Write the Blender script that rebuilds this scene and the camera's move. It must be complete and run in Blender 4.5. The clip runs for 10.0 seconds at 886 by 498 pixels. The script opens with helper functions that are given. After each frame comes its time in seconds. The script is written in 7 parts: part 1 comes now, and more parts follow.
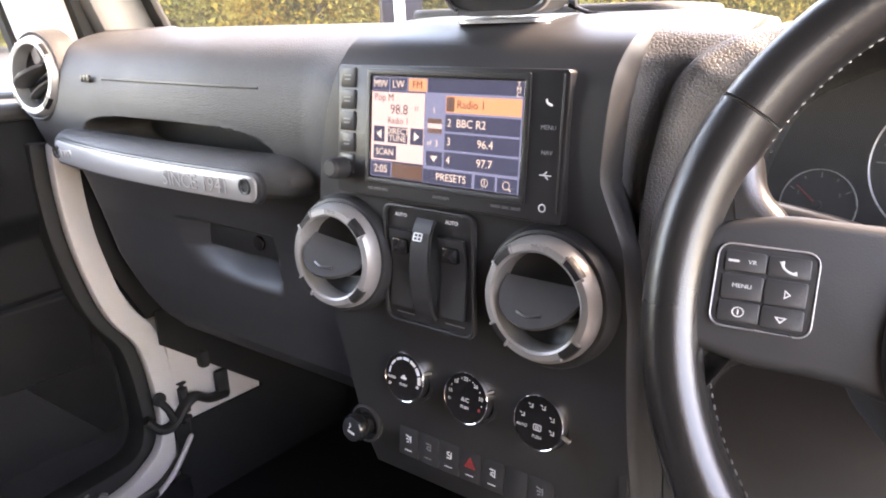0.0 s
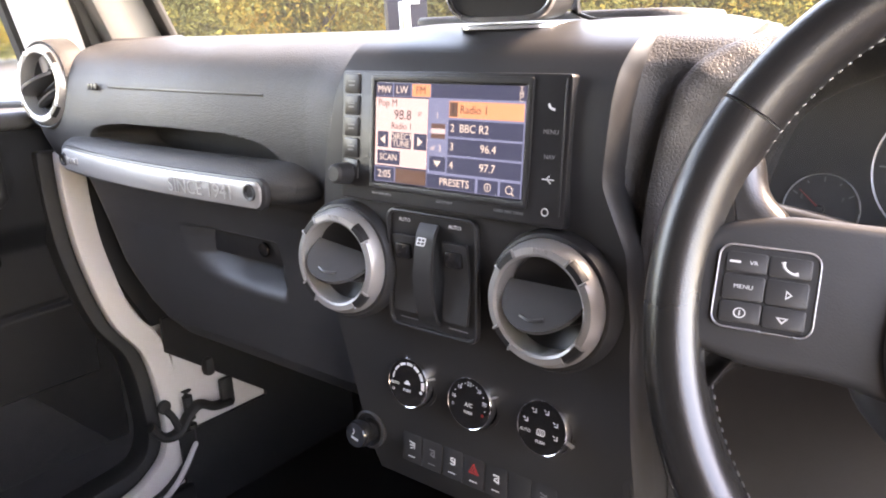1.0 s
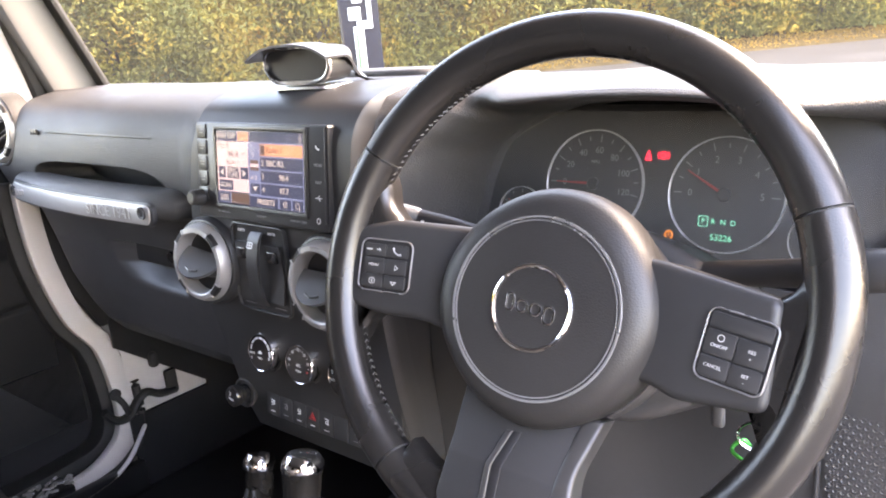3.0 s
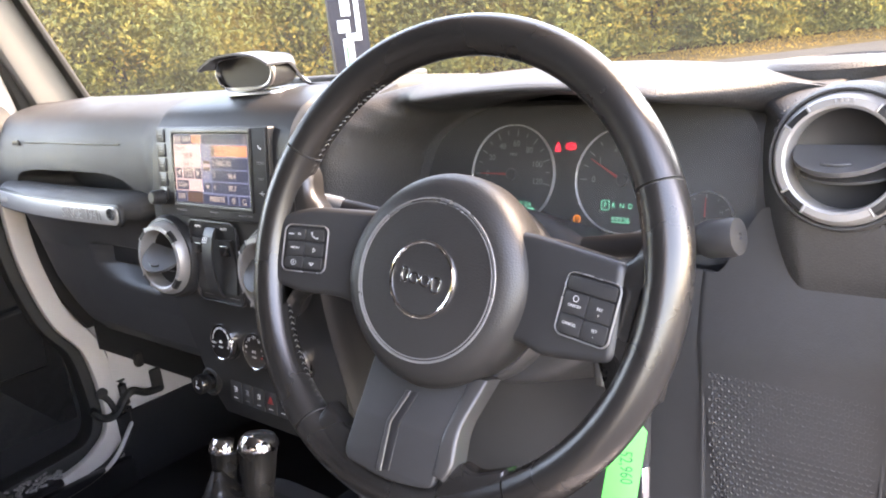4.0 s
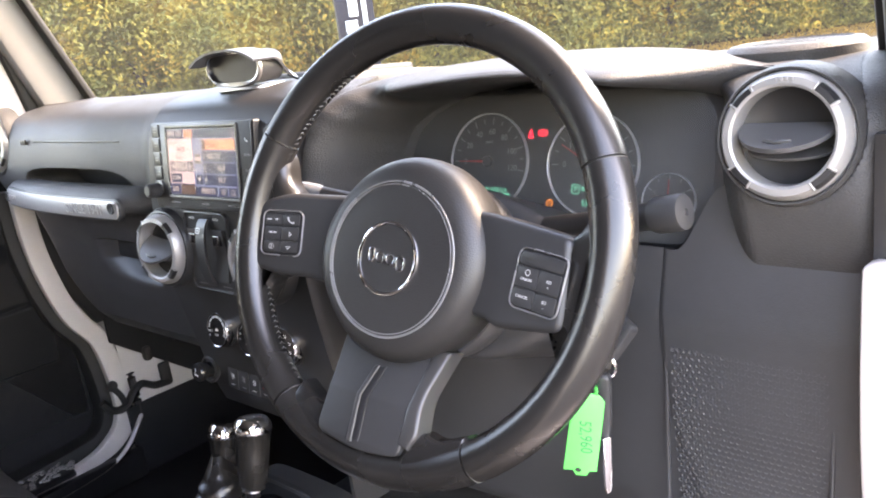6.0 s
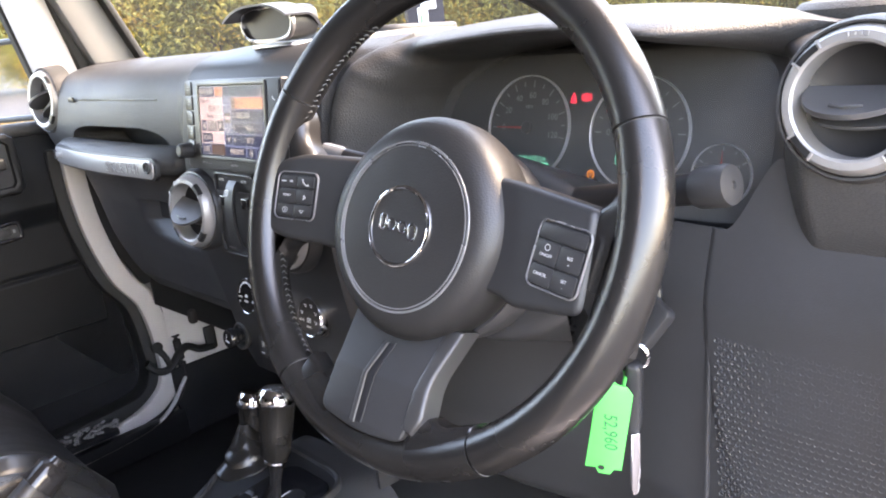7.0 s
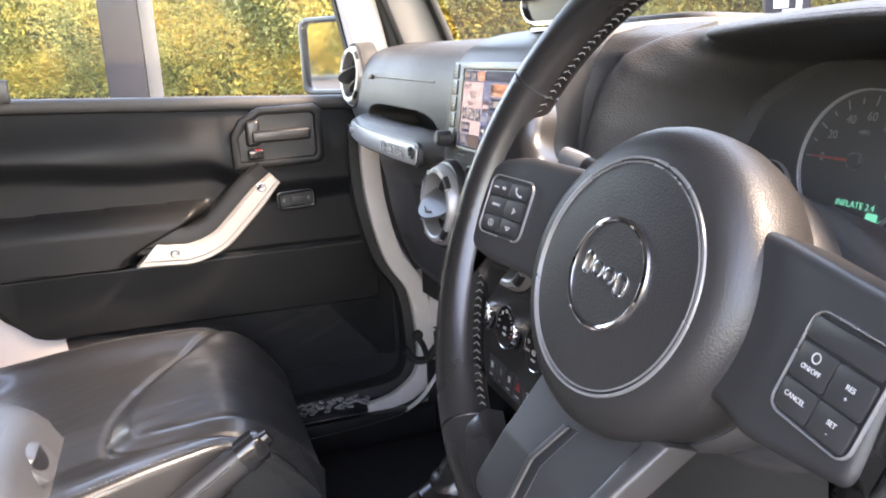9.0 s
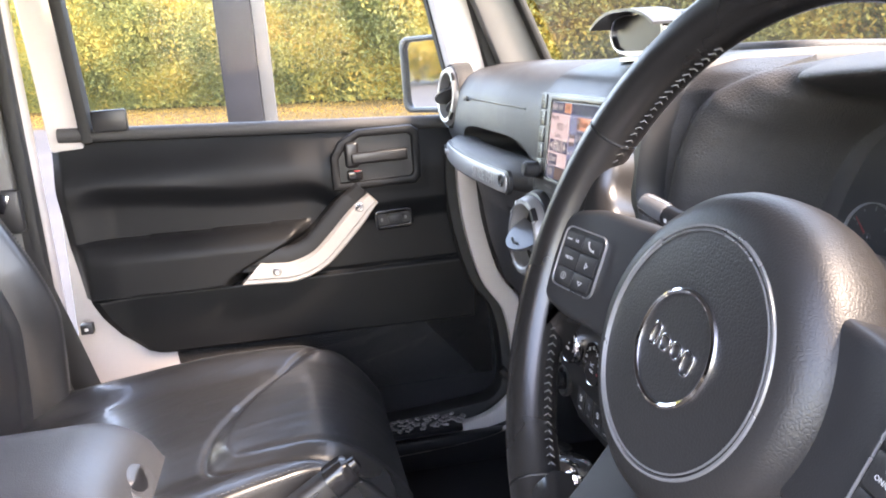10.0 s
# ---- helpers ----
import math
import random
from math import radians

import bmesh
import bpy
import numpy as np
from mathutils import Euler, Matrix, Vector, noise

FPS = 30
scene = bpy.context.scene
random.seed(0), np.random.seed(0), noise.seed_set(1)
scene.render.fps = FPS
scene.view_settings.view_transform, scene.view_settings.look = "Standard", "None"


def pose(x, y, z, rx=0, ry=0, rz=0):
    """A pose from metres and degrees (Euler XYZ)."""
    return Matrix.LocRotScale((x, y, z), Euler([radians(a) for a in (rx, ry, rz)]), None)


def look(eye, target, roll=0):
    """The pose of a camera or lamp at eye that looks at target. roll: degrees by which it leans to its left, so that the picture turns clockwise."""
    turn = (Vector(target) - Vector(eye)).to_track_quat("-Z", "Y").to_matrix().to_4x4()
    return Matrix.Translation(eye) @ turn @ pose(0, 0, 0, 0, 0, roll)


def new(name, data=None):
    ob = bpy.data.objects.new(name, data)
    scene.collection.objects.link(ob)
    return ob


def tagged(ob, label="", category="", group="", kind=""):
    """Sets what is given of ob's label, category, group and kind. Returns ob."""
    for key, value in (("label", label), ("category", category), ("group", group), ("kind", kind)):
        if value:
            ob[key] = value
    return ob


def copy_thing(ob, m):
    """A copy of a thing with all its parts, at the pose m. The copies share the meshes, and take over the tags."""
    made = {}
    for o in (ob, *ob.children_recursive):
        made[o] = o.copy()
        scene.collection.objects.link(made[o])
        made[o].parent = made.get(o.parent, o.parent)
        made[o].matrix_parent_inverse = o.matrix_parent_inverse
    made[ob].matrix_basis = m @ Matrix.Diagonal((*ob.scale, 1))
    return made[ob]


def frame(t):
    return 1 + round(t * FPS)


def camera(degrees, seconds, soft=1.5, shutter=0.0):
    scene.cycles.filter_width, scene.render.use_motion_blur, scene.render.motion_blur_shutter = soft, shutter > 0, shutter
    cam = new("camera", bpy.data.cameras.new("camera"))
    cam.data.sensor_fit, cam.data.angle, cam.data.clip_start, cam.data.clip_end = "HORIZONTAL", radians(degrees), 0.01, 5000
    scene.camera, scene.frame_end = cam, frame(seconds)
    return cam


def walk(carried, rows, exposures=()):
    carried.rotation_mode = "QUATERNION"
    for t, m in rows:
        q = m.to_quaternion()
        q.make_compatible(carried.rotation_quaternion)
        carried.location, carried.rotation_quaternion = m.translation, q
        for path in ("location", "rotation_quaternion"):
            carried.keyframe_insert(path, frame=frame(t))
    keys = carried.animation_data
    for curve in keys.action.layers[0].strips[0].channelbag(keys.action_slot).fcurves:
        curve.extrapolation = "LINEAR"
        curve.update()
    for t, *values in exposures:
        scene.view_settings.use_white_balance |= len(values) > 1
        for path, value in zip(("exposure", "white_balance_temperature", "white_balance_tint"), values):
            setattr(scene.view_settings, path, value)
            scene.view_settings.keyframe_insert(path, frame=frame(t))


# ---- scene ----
cam = camera(58.7, 10.0, 1.9)
PATH = [
    (0, (0.333, -0.329, 1.324), (-0.881, 1.139, 0.715), -2.8),
    (0.5, (0.334, -0.329, 1.323), (-0.893, 1.137, 0.736), -2.8),
    (1, (0.336, -0.33, 1.32), (-0.894, 1.136, 0.738), -2.9),
    (1.5, (0.366, -0.332, 1.322), (-0.861, 1.136, 0.743), -3.0),
    (2, (0.457, -0.351, 1.341), (-0.769, 1.121, 0.764), -3.5),
    (2.5, (0.547, -0.366, 1.355), (-0.688, 1.1, 0.784), -4.3),
    (3, (0.617, -0.375, 1.362), (-0.628, 1.085, 0.799), -5.1),
    (4.3, (0.733, -0.377, 1.347), (-0.543, 1.07, 0.82), -6.7),
    (4.5, (0.741, -0.376, 1.346), (-0.54, 1.067, 0.822), -6.9),
    (5, (0.753, -0.374, 1.343), (-0.537, 1.063, 0.822), -7.2),
    (5.5, (0.761, -0.376, 1.34), (-0.538, 1.052, 0.818), -7.4),
    (6.8, (0.765, -0.34, 1.326), (-0.608, 1.003, 0.766), -7.3),
    (7, (0.755, -0.317, 1.317), (-0.666, 0.97, 0.75), -6.7),
    (7.5, (0.738, -0.29, 1.294), (-0.774, 0.889, 0.726), -5.5),
    (8, (0.754, -0.245, 1.296), (-0.922, 0.705, 0.759), -4.4),
    (8.5, (0.742, -0.214, 1.289), (-1.047, 0.501, 0.752), -3.8),
    (9, (0.673, -0.183, 1.292), (-1.163, 0.438, 0.799), -2.6),
    (9.5, (0.647, -0.17, 1.287), (-1.237, 0.309, 0.818), -2.5),
    (10, (0.667, -0.155, 1.319), (-1.244, 0.201, 0.848), -4.1),
]
walk(cam, [(t, look(eye, target, roll)) for t, eye, target, roll in PATH],
     [(0, 5.37, 9700, 28), (1.5, 5.37, 9700, 28), (2.5, 5.3, 9100, 27), (4.5, 5.08, 9200, 25), (5.5, 5.05, 9200, 25), (7.5, 4.9, 8600, 23), (8.5, 4.7, 9000, 23), (9.2, 4.9, 8600, 23), (10, 4.82, 8300, 23)])

# ---- light ----
world = bpy.data.worlds.new("sky")
scene.world = world
world.use_nodes = True
wn = world.node_tree
sky = wn.nodes.new("ShaderNodeTexSky")
sky.sky_type = "NISHITA"
sky.sun_disc = False
SUN_EL, SUN_AZ = 45.0, 40.0          # elevation; azimuth from +y towards +x
sky.sun_elevation, sky.sun_rotation = radians(SUN_EL), radians(SUN_AZ)
wn.links.new(sky.outputs[0], wn.nodes["Background"].inputs[0])
wn.nodes["Background"].inputs[1].default_value = 0.15
sun = new("sun", bpy.data.lights.new("sun", "SUN"))
sun.data.energy, sun.data.angle, sun.data.color = 0.6, radians(11), (1, 0.95, 0.88)
sdir = Vector((math.sin(radians(SUN_AZ)) * math.cos(radians(SUN_EL)), math.cos(radians(SUN_AZ)) * math.cos(radians(SUN_EL)), math.sin(radians(SUN_EL))))
sun.matrix_basis = look(sdir * 30, (0, 0, 0))

# ---- helpers of this scene ----
WM = {}


def T(x, y, z):
    return Matrix.Translation((x, y, z))


def thing(name, label, category, at=(0, 0, 0), group="", kind="", m=None):
    ob = new(name)
    ob.empty_display_size = 0.05
    ob.matrix_basis = m if m is not None else T(*at)
    WM[ob.name] = ob.matrix_basis.copy()
    return tagged(ob, label, category, group, kind)


def part(name, bm, material, parent=None, label="", local=False, sharp=38, smooth=True):
    """One mesh object from bm (in world metres, or in the parent's own axes) under parent."""
    me = bpy.data.meshes.new(name)
    if parent is not None and not local:
        bm.transform(WM[parent.name].inverted())
    bmesh.ops.recalc_face_normals(bm, faces=bm.faces)
    bm.to_mesh(me)
    bm.free()
    if smooth:
        me.shade_smooth()
        me.set_sharp_from_angle(angle=radians(sharp))
    if material:
        me.materials.append(material)
    ob = new(name, me)
    ob.parent = parent
    WM[ob.name] = WM[parent.name].copy() if parent is not None else Matrix()
    if label:
        ob["label"] = label
    return ob


def add(bm, tmp, m):
    if m is not None:
        tmp.transform(m)
    me = bpy.data.meshes.new("t")
    tmp.to_mesh(me)
    tmp.free()
    bm.from_mesh(me)
    bpy.data.meshes.remove(me)
    return bm


def B():
    return bmesh.new()


def rbox(bm, size, m=None, r=0.003, seg=2):
    t = B()
    bmesh.ops.create_cube(t, size=1)
    t.transform(Matrix.Diagonal((*size, 1)))
    r = min(r, min(size) * 0.49)
    if r > 0:
        bmesh.ops.bevel(t, geom=t.edges[:], offset=r, segments=seg, profile=0.5, affect="EDGES")
    return add(bm, t, m)


def cyl(bm, r, h, m=None, seg=32, r2=None, bev=0.0):
    """A cylinder along local z from 0 to h, closed, with softened rims."""
    r2 = r if r2 is None else r2
    b = min(bev, h * 0.45)
    prof = [(0, 0), (r - b, 0), (r, b), (r2, h - b), (r2 - b, h), (0, h)] if b else [(0, 0), (r, 0), (r2, h), (0, h)]
    return lathe(bm, prof, m, seg)


def lathe(bm, prof, m=None, seg=40, start=0.0, sweep=360.0):
    t = B()
    full = sweep >= 359.9
    n = seg if full else seg + 1
    rings = []
    for r, z in prof:
        if r < 1e-6:
            rings.append([t.verts.new((0, 0, z))])
        else:
            rings.append([t.verts.new((r * math.cos(radians(start + sweep * i / seg)), r * math.sin(radians(start + sweep * i / seg)), z)) for i in range(n)])
    for a, b in zip(rings, rings[1:]):
        for i in range(seg):
            j = (i + 1) % n
            q = [a[i % len(a)], a[j % len(a)], b[j % len(b)], b[i % len(b)]]
            q = [v for k, v in enumerate(q) if v not in q[:k]]
            if len(q) > 2:
                t.faces.new(q)
    return add(bm, t, m)


def tube(bm, pts, r, m=None, seg=12, closed=False, flat=1.0, up=(0, 0, 1)):
    """A round bar along pts; r may be one radius per point; flat squeezes it along up."""
    t = B()
    P = [Vector(p) for p in pts]
    n = len(P)
    rs = r if isinstance(r, (list, tuple)) else [r] * n
    rings = []
    for i, p in enumerate(P):
        a = P[(i - 1) % n] if closed or i else P[0]
        b = P[(i + 1) % n] if closed or i < n - 1 else P[-1]
        d = (b - a).normalized()
        s = d.cross(Vector(up))
        s = s.normalized() if s.length > 1e-4 else d.orthogonal().normalized()
        u = s.cross(d).normalized()
        rings.append([t.verts.new(p + rs[i] * (math.cos(k * math.tau / seg) * s + flat * math.sin(k * math.tau / seg) * u)) for k in range(seg)])
    pairs = list(zip(rings, rings[1:])) + ([(rings[-1], rings[0])] if closed else [])
    for a, b in pairs:
        for k in range(seg):
            t.faces.new((a[k], a[(k + 1) % seg], b[(k + 1) % seg], b[k]))
    if not closed:
        t.faces.new(rings[0][::-1])
        t.faces.new(rings[-1])
    return add(bm, t, m)


def prism(bm, outline, depth, m=None, bev=0.0, seg=2):
    """A flat outline (local x, y) given thickness along local z, with softened edges."""
    t = B()
    lo = [t.verts.new((x, y, 0)) for x, y in outline]
    f = t.faces.new(lo)
    g = bmesh.ops.extrude_face_region(t, geom=[f])
    top = [v for v in g["geom"] if isinstance(v, bmesh.types.BMVert)]
    bmesh.ops.translate(t, verts=top, vec=(0, 0, depth))
    if bev > 0:
        es = [e for e in t.edges if abs(e.verts[0].co.z - depth) < 1e-7 and abs(e.verts[1].co.z - depth) < 1e-7]
        bmesh.ops.bevel(t, geom=es, offset=bev, segments=seg, profile=0.5, affect="EDGES")
    return add(bm, t, m)


def rrect(w, h, r, n=5, cx=0.0, cy=0.0):
    out = []
    for sx, sy, a0 in ((1, 1, 0), (-1, 1, 90), (-1, -1, 180), (1, -1, 270)):
        for i in range(n + 1):
            a = radians(a0 + 90 * i / n)
            out.append((cx + sx * (w / 2 - r) + r * math.cos(a), cy + sy * (h / 2 - r) + r * math.sin(a)))
    return out


def ring_of(bm, outer, inner, depth, m=None, bev=0.0):
    """A flat frame between two outlines of the same count, with thickness."""
    t = B()
    n = len(outer)
    L = [[t.verts.new((x, y, z)) for x, y in o] for o, z in ((outer, 0), (outer, depth), (inner, depth), (inner, 0))]
    for k in range(4):
        a, b = L[k], L[(k + 1) % 4]
        for i in range(n):
            t.faces.new((a[i], a[(i + 1) % n], b[(i + 1) % n], b[i]))
    if bev:
        es = [e for e in t.edges if all(abs(v.co.z - depth) < 1e-7 for v in e.verts) and
              ((e.verts[0] in L[1] and e.verts[1] in L[1]) or (e.verts[0] in L[2] and e.verts[1] in L[2]))]
        bmesh.ops.bevel(t, geom=es, offset=bev, segments=2, profile=0.5, affect="EDGES")
    return add(bm, t, m)


def patch(fn, nu, nv, thick=0.012, bm=None, front=(0, -1, 0.5)):
    """A curved panel from fn(u, v), u and v from 0 to 1, with thickness behind it."""
    t = B()
    g = [[t.verts.new(fn(i / nu, j / nv)) for j in range(nv + 1)] for i in range(nu + 1)]
    for i in range(nu):
        for j in range(nv):
            t.faces.new((g[i][j], g[i + 1][j], g[i + 1][j + 1], g[i][j + 1]))
    t.normal_update()
    if sum((f.normal * f.calc_area() for f in t.faces), Vector()).dot(Vector(front)) < 0:
        bmesh.ops.reverse_faces(t, faces=t.faces)
    if thick:
        t.normal_update()
        nn = [[t.verts.new(v.co - v.normal * thick) for v in row] for row in g]
        for i in range(nu):
            for j in range(nv):
                t.faces.new((nn[i][j], nn[i][j + 1], nn[i + 1][j + 1], nn[i + 1][j]))
        for i in range(nu):
            for j in (0, nv):
                t.faces.new((g[i][j], g[i + 1][j], nn[i + 1][j], nn[i][j]))
        for j in range(nv):
            for i in (0, nu):
                t.faces.new((g[i][j], g[i][j + 1], nn[i][j + 1], nn[i][j]))
    return add(bm or B(), t, None)


def spline(pts, n):
    """n + 1 points of a smooth curve through pts."""
    P = [Vector(p) for p in pts]
    P = [P[0] * 2 - P[1]] + P + [P[-1] * 2 - P[-2]]
    segs, out = len(P) - 3, []
    for i in range(n + 1):
        s = i / n * segs
        k = min(int(s), segs - 1)
        f = s - k
        a, b, c, d = P[k:k + 4]
        out.append(0.5 * (2 * b + (c - a) * f + (2 * a - 5 * b + 4 * c - d) * f * f + (3 * b - a - 3 * c + d) * f ** 3))
    return out


def along(pts):
    """A function of 0..1 on the smooth curve through pts."""
    n = 400
    S = spline(pts, n)

    def at(f):
        f = min(1.0, max(0.0, f)) * n
        k = min(n - 1, int(f))
        return S[k].lerp(S[k + 1], f - k)
    return at


def lerp(a, b, f):
    return a + (b - a) * f


def table(x, rows):
    """Straight steps between (x, value) rows."""
    if x <= rows[0][0]:
        return rows[0][1]
    for (a, p), (b, q) in zip(rows, rows[1:]):
        if x <= b:
            return lerp(p, q, (x - a) / (b - a))
    return rows[-1][1]


def ss(a, b, x):
    f = max(0.0, min(1.0, (x - a) / (b - a)))
    return f * f * (3 - 2 * f)


def text(name, s, size, m, material, parent, depth=0.0003, align="CENTER", label=""):
    """Raised letters in the parent's axes: m places them, letters run along local x and rise along local z."""
    cu = bpy.data.curves.new("t", "FONT")
    cu.body, cu.size, cu.extrude, cu.align_x, cu.align_y, cu.resolution_u = s, size, depth, align, "CENTER", 3
    tmp = new("t", cu)
    me = bpy.data.meshes.new_from_object(tmp.evaluated_get(bpy.context.evaluated_depsgraph_get()))
    bpy.data.objects.remove(tmp)
    bpy.data.curves.remove(cu)
    me.transform(m)
    me.name = name
    me.materials.clear()
    me.materials.append(material)
    ob = new(name, me)
    ob.parent = parent
    WM[ob.name] = WM[parent.name].copy()
    if label:
        ob["label"] = label
    return ob


# ---- materials ----
def mat(name, col, rough=0.5, metal=0.0, grain=0.0, cell=450.0, var=0.15, vscale=7.0, coat=0.0, leather=False, rvar=0.12, dirt=0.0, fine=0.0, trans=0.0, sheen=0.0, spec=0.5):
    m = bpy.data.materials.new(name)
    m.use_nodes = True
    nt = m.node_tree
    N, L = nt.nodes, nt.links
    bs = N["Principled BSDF"]
    tc = N.new("ShaderNodeTexCoord")
    n1 = N.new("ShaderNodeTexNoise")
    n1.inputs["Scale"].default_value, n1.inputs["Detail"].default_value = vscale, 6
    L.new(tc.outputs["Object"], n1.inputs["Vector"])
    n2 = N.new("ShaderNodeTexNoise")
    n2.inputs["Scale"].default_value, n2.inputs["Detail"].default_value = 140, 4
    L.new(tc.outputs["Object"], n2.inputs["Vector"])
    ad = N.new("ShaderNodeMath")
    ad.operation = "MULTIPLY_ADD"
    ad.inputs[1].default_value, ad.inputs[2].default_value = 0.35, 0.0
    L.new(n2.outputs["Fac"], ad.inputs[0])
    L.new(n1.outputs["Fac"], ad.inputs[2])
    rp = N.new("ShaderNodeValToRGB")
    rp.color_ramp.elements[0].position, rp.color_ramp.elements[1].position = 0.42, 0.92
    lo = [c * (1 - var) for c in col]
    hi = [min(1, c * (1 + var)) for c in col]
    rp.color_ramp.elements[0].color, rp.color_ramp.elements[1].color = (*lo, 1), (*hi, 1)
    L.new(ad.outputs[0], rp.inputs[0])
    L.new(rp.outputs[0], bs.inputs["Base Color"])
    mr = N.new("ShaderNodeMapRange")
    mr.inputs["From Min"].default_value, mr.inputs["From Max"].default_value = 0.3, 0.8
    mr.inputs["To Min"].default_value, mr.inputs["To Max"].default_value = max(0.02, rough - rvar), min(1, rough + rvar)
    L.new(n1.outputs["Fac"], mr.inputs["Value"])
    L.new(mr.outputs[0], bs.inputs["Roughness"])
    bs.inputs["Metallic"].default_value = metal
    bs.inputs["Specular IOR Level"].default_value = spec
    bs.inputs["Coat Weight"].default_value = coat
    bs.inputs["Coat Roughness"].default_value = 0.08
    if trans:
        bs.inputs["Transmission Weight"].default_value = trans
    if grain > 0:
        if leather:
            v = N.new("ShaderNodeTexVoronoi")
            v.feature = "DISTANCE_TO_EDGE"
            v.inputs["Scale"].default_value = cell
            wp = N.new("ShaderNodeVectorMath")
            wp.operation = "MULTIPLY_ADD"
            wp.inputs[1].default_value = (0.002, 0.002, 0.002)
            L.new(n2.outputs["Color"], wp.inputs[0])
            L.new(tc.outputs["Object"], wp.inputs[2])
            L.new(wp.outputs[0], v.inputs["Vector"])
            cl = N.new("ShaderNodeMath")
            cl.operation = "MINIMUM"
            cl.inputs[1].default_value = 0.22
            L.new(v.outputs["Distance"], cl.inputs[0])
            h = cl.outputs[0]
        else:
            v = N.new("ShaderNodeTexNoise")
            v.inputs["Scale"].default_value, v.inputs["Detail"].default_value = cell, 3
            L.new(tc.outputs["Object"], v.inputs["Vector"])
            h = v.outputs["Fac"]
        bp = N.new("ShaderNodeBump")
        bp.inputs["Strength"].default_value = min(1.0, grain)
        bp.inputs["Distance"].default_value = 0.001
        L.new(h, bp.inputs["Height"])
        L.new(bp.outputs[0], bs.inputs["Normal"])
    return m


def glow(name, col, strength, base=(0.02, 0.02, 0.02)):
    m = bpy.data.materials.new(name)
    m.use_nodes = True
    bs = m.node_tree.nodes["Principled BSDF"]
    bs.inputs["Base Color"].default_value = (*base, 1)
    bs.inputs["Emission Color"].default_value = (*col, 1)
    bs.inputs["Emission Strength"].default_value = strength * 0.55
    bs.inputs["Roughness"].default_value = 0.5
    bs.inputs["Specular IOR Level"].default_value = 0.08
    return m


def clear(name, tint=(1, 1, 1), rough=0.0, veil=0.0, film="ShaderNodeBsdfTranslucent", gloss=(4.0, 0.12)):
    """Thin clear glass: mostly see-through, with a weak mirror film."""
    m = bpy.data.materials.new(name)
    m.use_nodes = True
    nt = m.node_tree
    nt.nodes.remove(nt.nodes["Principled BSDF"])
    tr, gl, mx, lw, pw, mu = (nt.nodes.new(k) for k in ("ShaderNodeBsdfTransparent", "ShaderNodeBsdfGlossy", "ShaderNodeMixShader", "ShaderNodeLayerWeight", "ShaderNodeMath", "ShaderNodeMath"))
    tr.inputs[0].default_value = (*tint, 1)
    gl.inputs["Roughness"].default_value = rough
    pw.operation, pw.inputs[1].default_value = "POWER", gloss[0]
    mu.operation, mu.inputs[1].default_value, mu.inputs[2].default_value = "MULTIPLY_ADD", gloss[1], 0.003
    nt.links.new(lw.outputs["Facing"], pw.inputs[0])
    nt.links.new(pw.outputs[0], mu.inputs[0])
    nt.links.new(mu.outputs[0], mx.inputs[0])
    nt.links.new(tr.outputs[0], mx.inputs[1])
    nt.links.new(gl.outputs[0], mx.inputs[2])
    last = mx
    if veil:
        # a thin pale film that scatters light, put in for haze and glare
        du, m2, nz, mr = (nt.nodes.new(k) for k in (film, "ShaderNodeMixShader", "ShaderNodeTexNoise", "ShaderNodeMapRange"))
        du.inputs[0].default_value = (0.8, 0.8, 0.78, 1)
        nz.inputs["Scale"].default_value = 5.0
        mr.inputs["To Min"].default_value, mr.inputs["To Max"].default_value = veil * 0.5, veil * 1.5
        nt.links.new(nz.outputs["Fac"], mr.inputs["Value"])
        nt.links.new(mr.outputs[0], m2.inputs[0])
        nt.links.new(mx.outputs[0], m2.inputs[1])
        nt.links.new(du.outputs[0], m2.inputs[2])
        last = m2
    nt.links.new(last.outputs[0], nt.nodes["Material Output"].inputs[0])
    return m


PAD = mat("dash_soft_plastic", (0.045, 0.044, 0.044), 0.52, spec=0.32, grain=0.9, cell=400, leather=True, var=0.12)
PLAST = mat("dash_hard_plastic", (0.036, 0.036, 0.038), 0.45, grain=0.22, cell=900, var=0.12)
DARK = mat("black_plastic", (0.012, 0.012, 0.013), 0.42, grain=0.12, cell=900, var=0.2)
GLOSSBLK = mat("gloss_black", (0.010, 0.010, 0.011), 0.16, var=0.2, rvar=0.05)
RUBBER = mat("rubber_seal", (0.012, 0.012, 0.012), 0.7, grain=0.2, cell=500)
SILVER = mat("silver_paint", (0.30, 0.29, 0.283), 0.42, 0.45, var=0.05, grain=0.05, cell=1500, rvar=0.06)
CHROME = mat("chrome", (0.78, 0.78, 0.80), 0.10, 1.0, var=0.03, rvar=0.04)
STEEL = mat("screw_steel", (0.35, 0.35, 0.36), 0.3, 1.0, var=0.1)
LEATHER = mat("wheel_leather", (0.012, 0.0112, 0.0108), 0.29, grain=0.16, cell=600, leather=True, var=0.3, rvar=0.10, coat=0.05)
SEATL = mat("seat_leather", (0.019, 0.0195, 0.0205), 0.35, coat=0.25, grain=0.16, cell=420, leather=True, var=0.2, rvar=0.08)
HUBM = mat("airbag_cover", (0.018, 0.0173, 0.0173), 0.48, spec=0.4, grain=0.30, cell=520, leather=True, var=0.12)
SATIN = mat("satin_black", (0.023, 0.023, 0.024), 0.46, spec=0.38, grain=0.1, cell=1200, var=0.1)
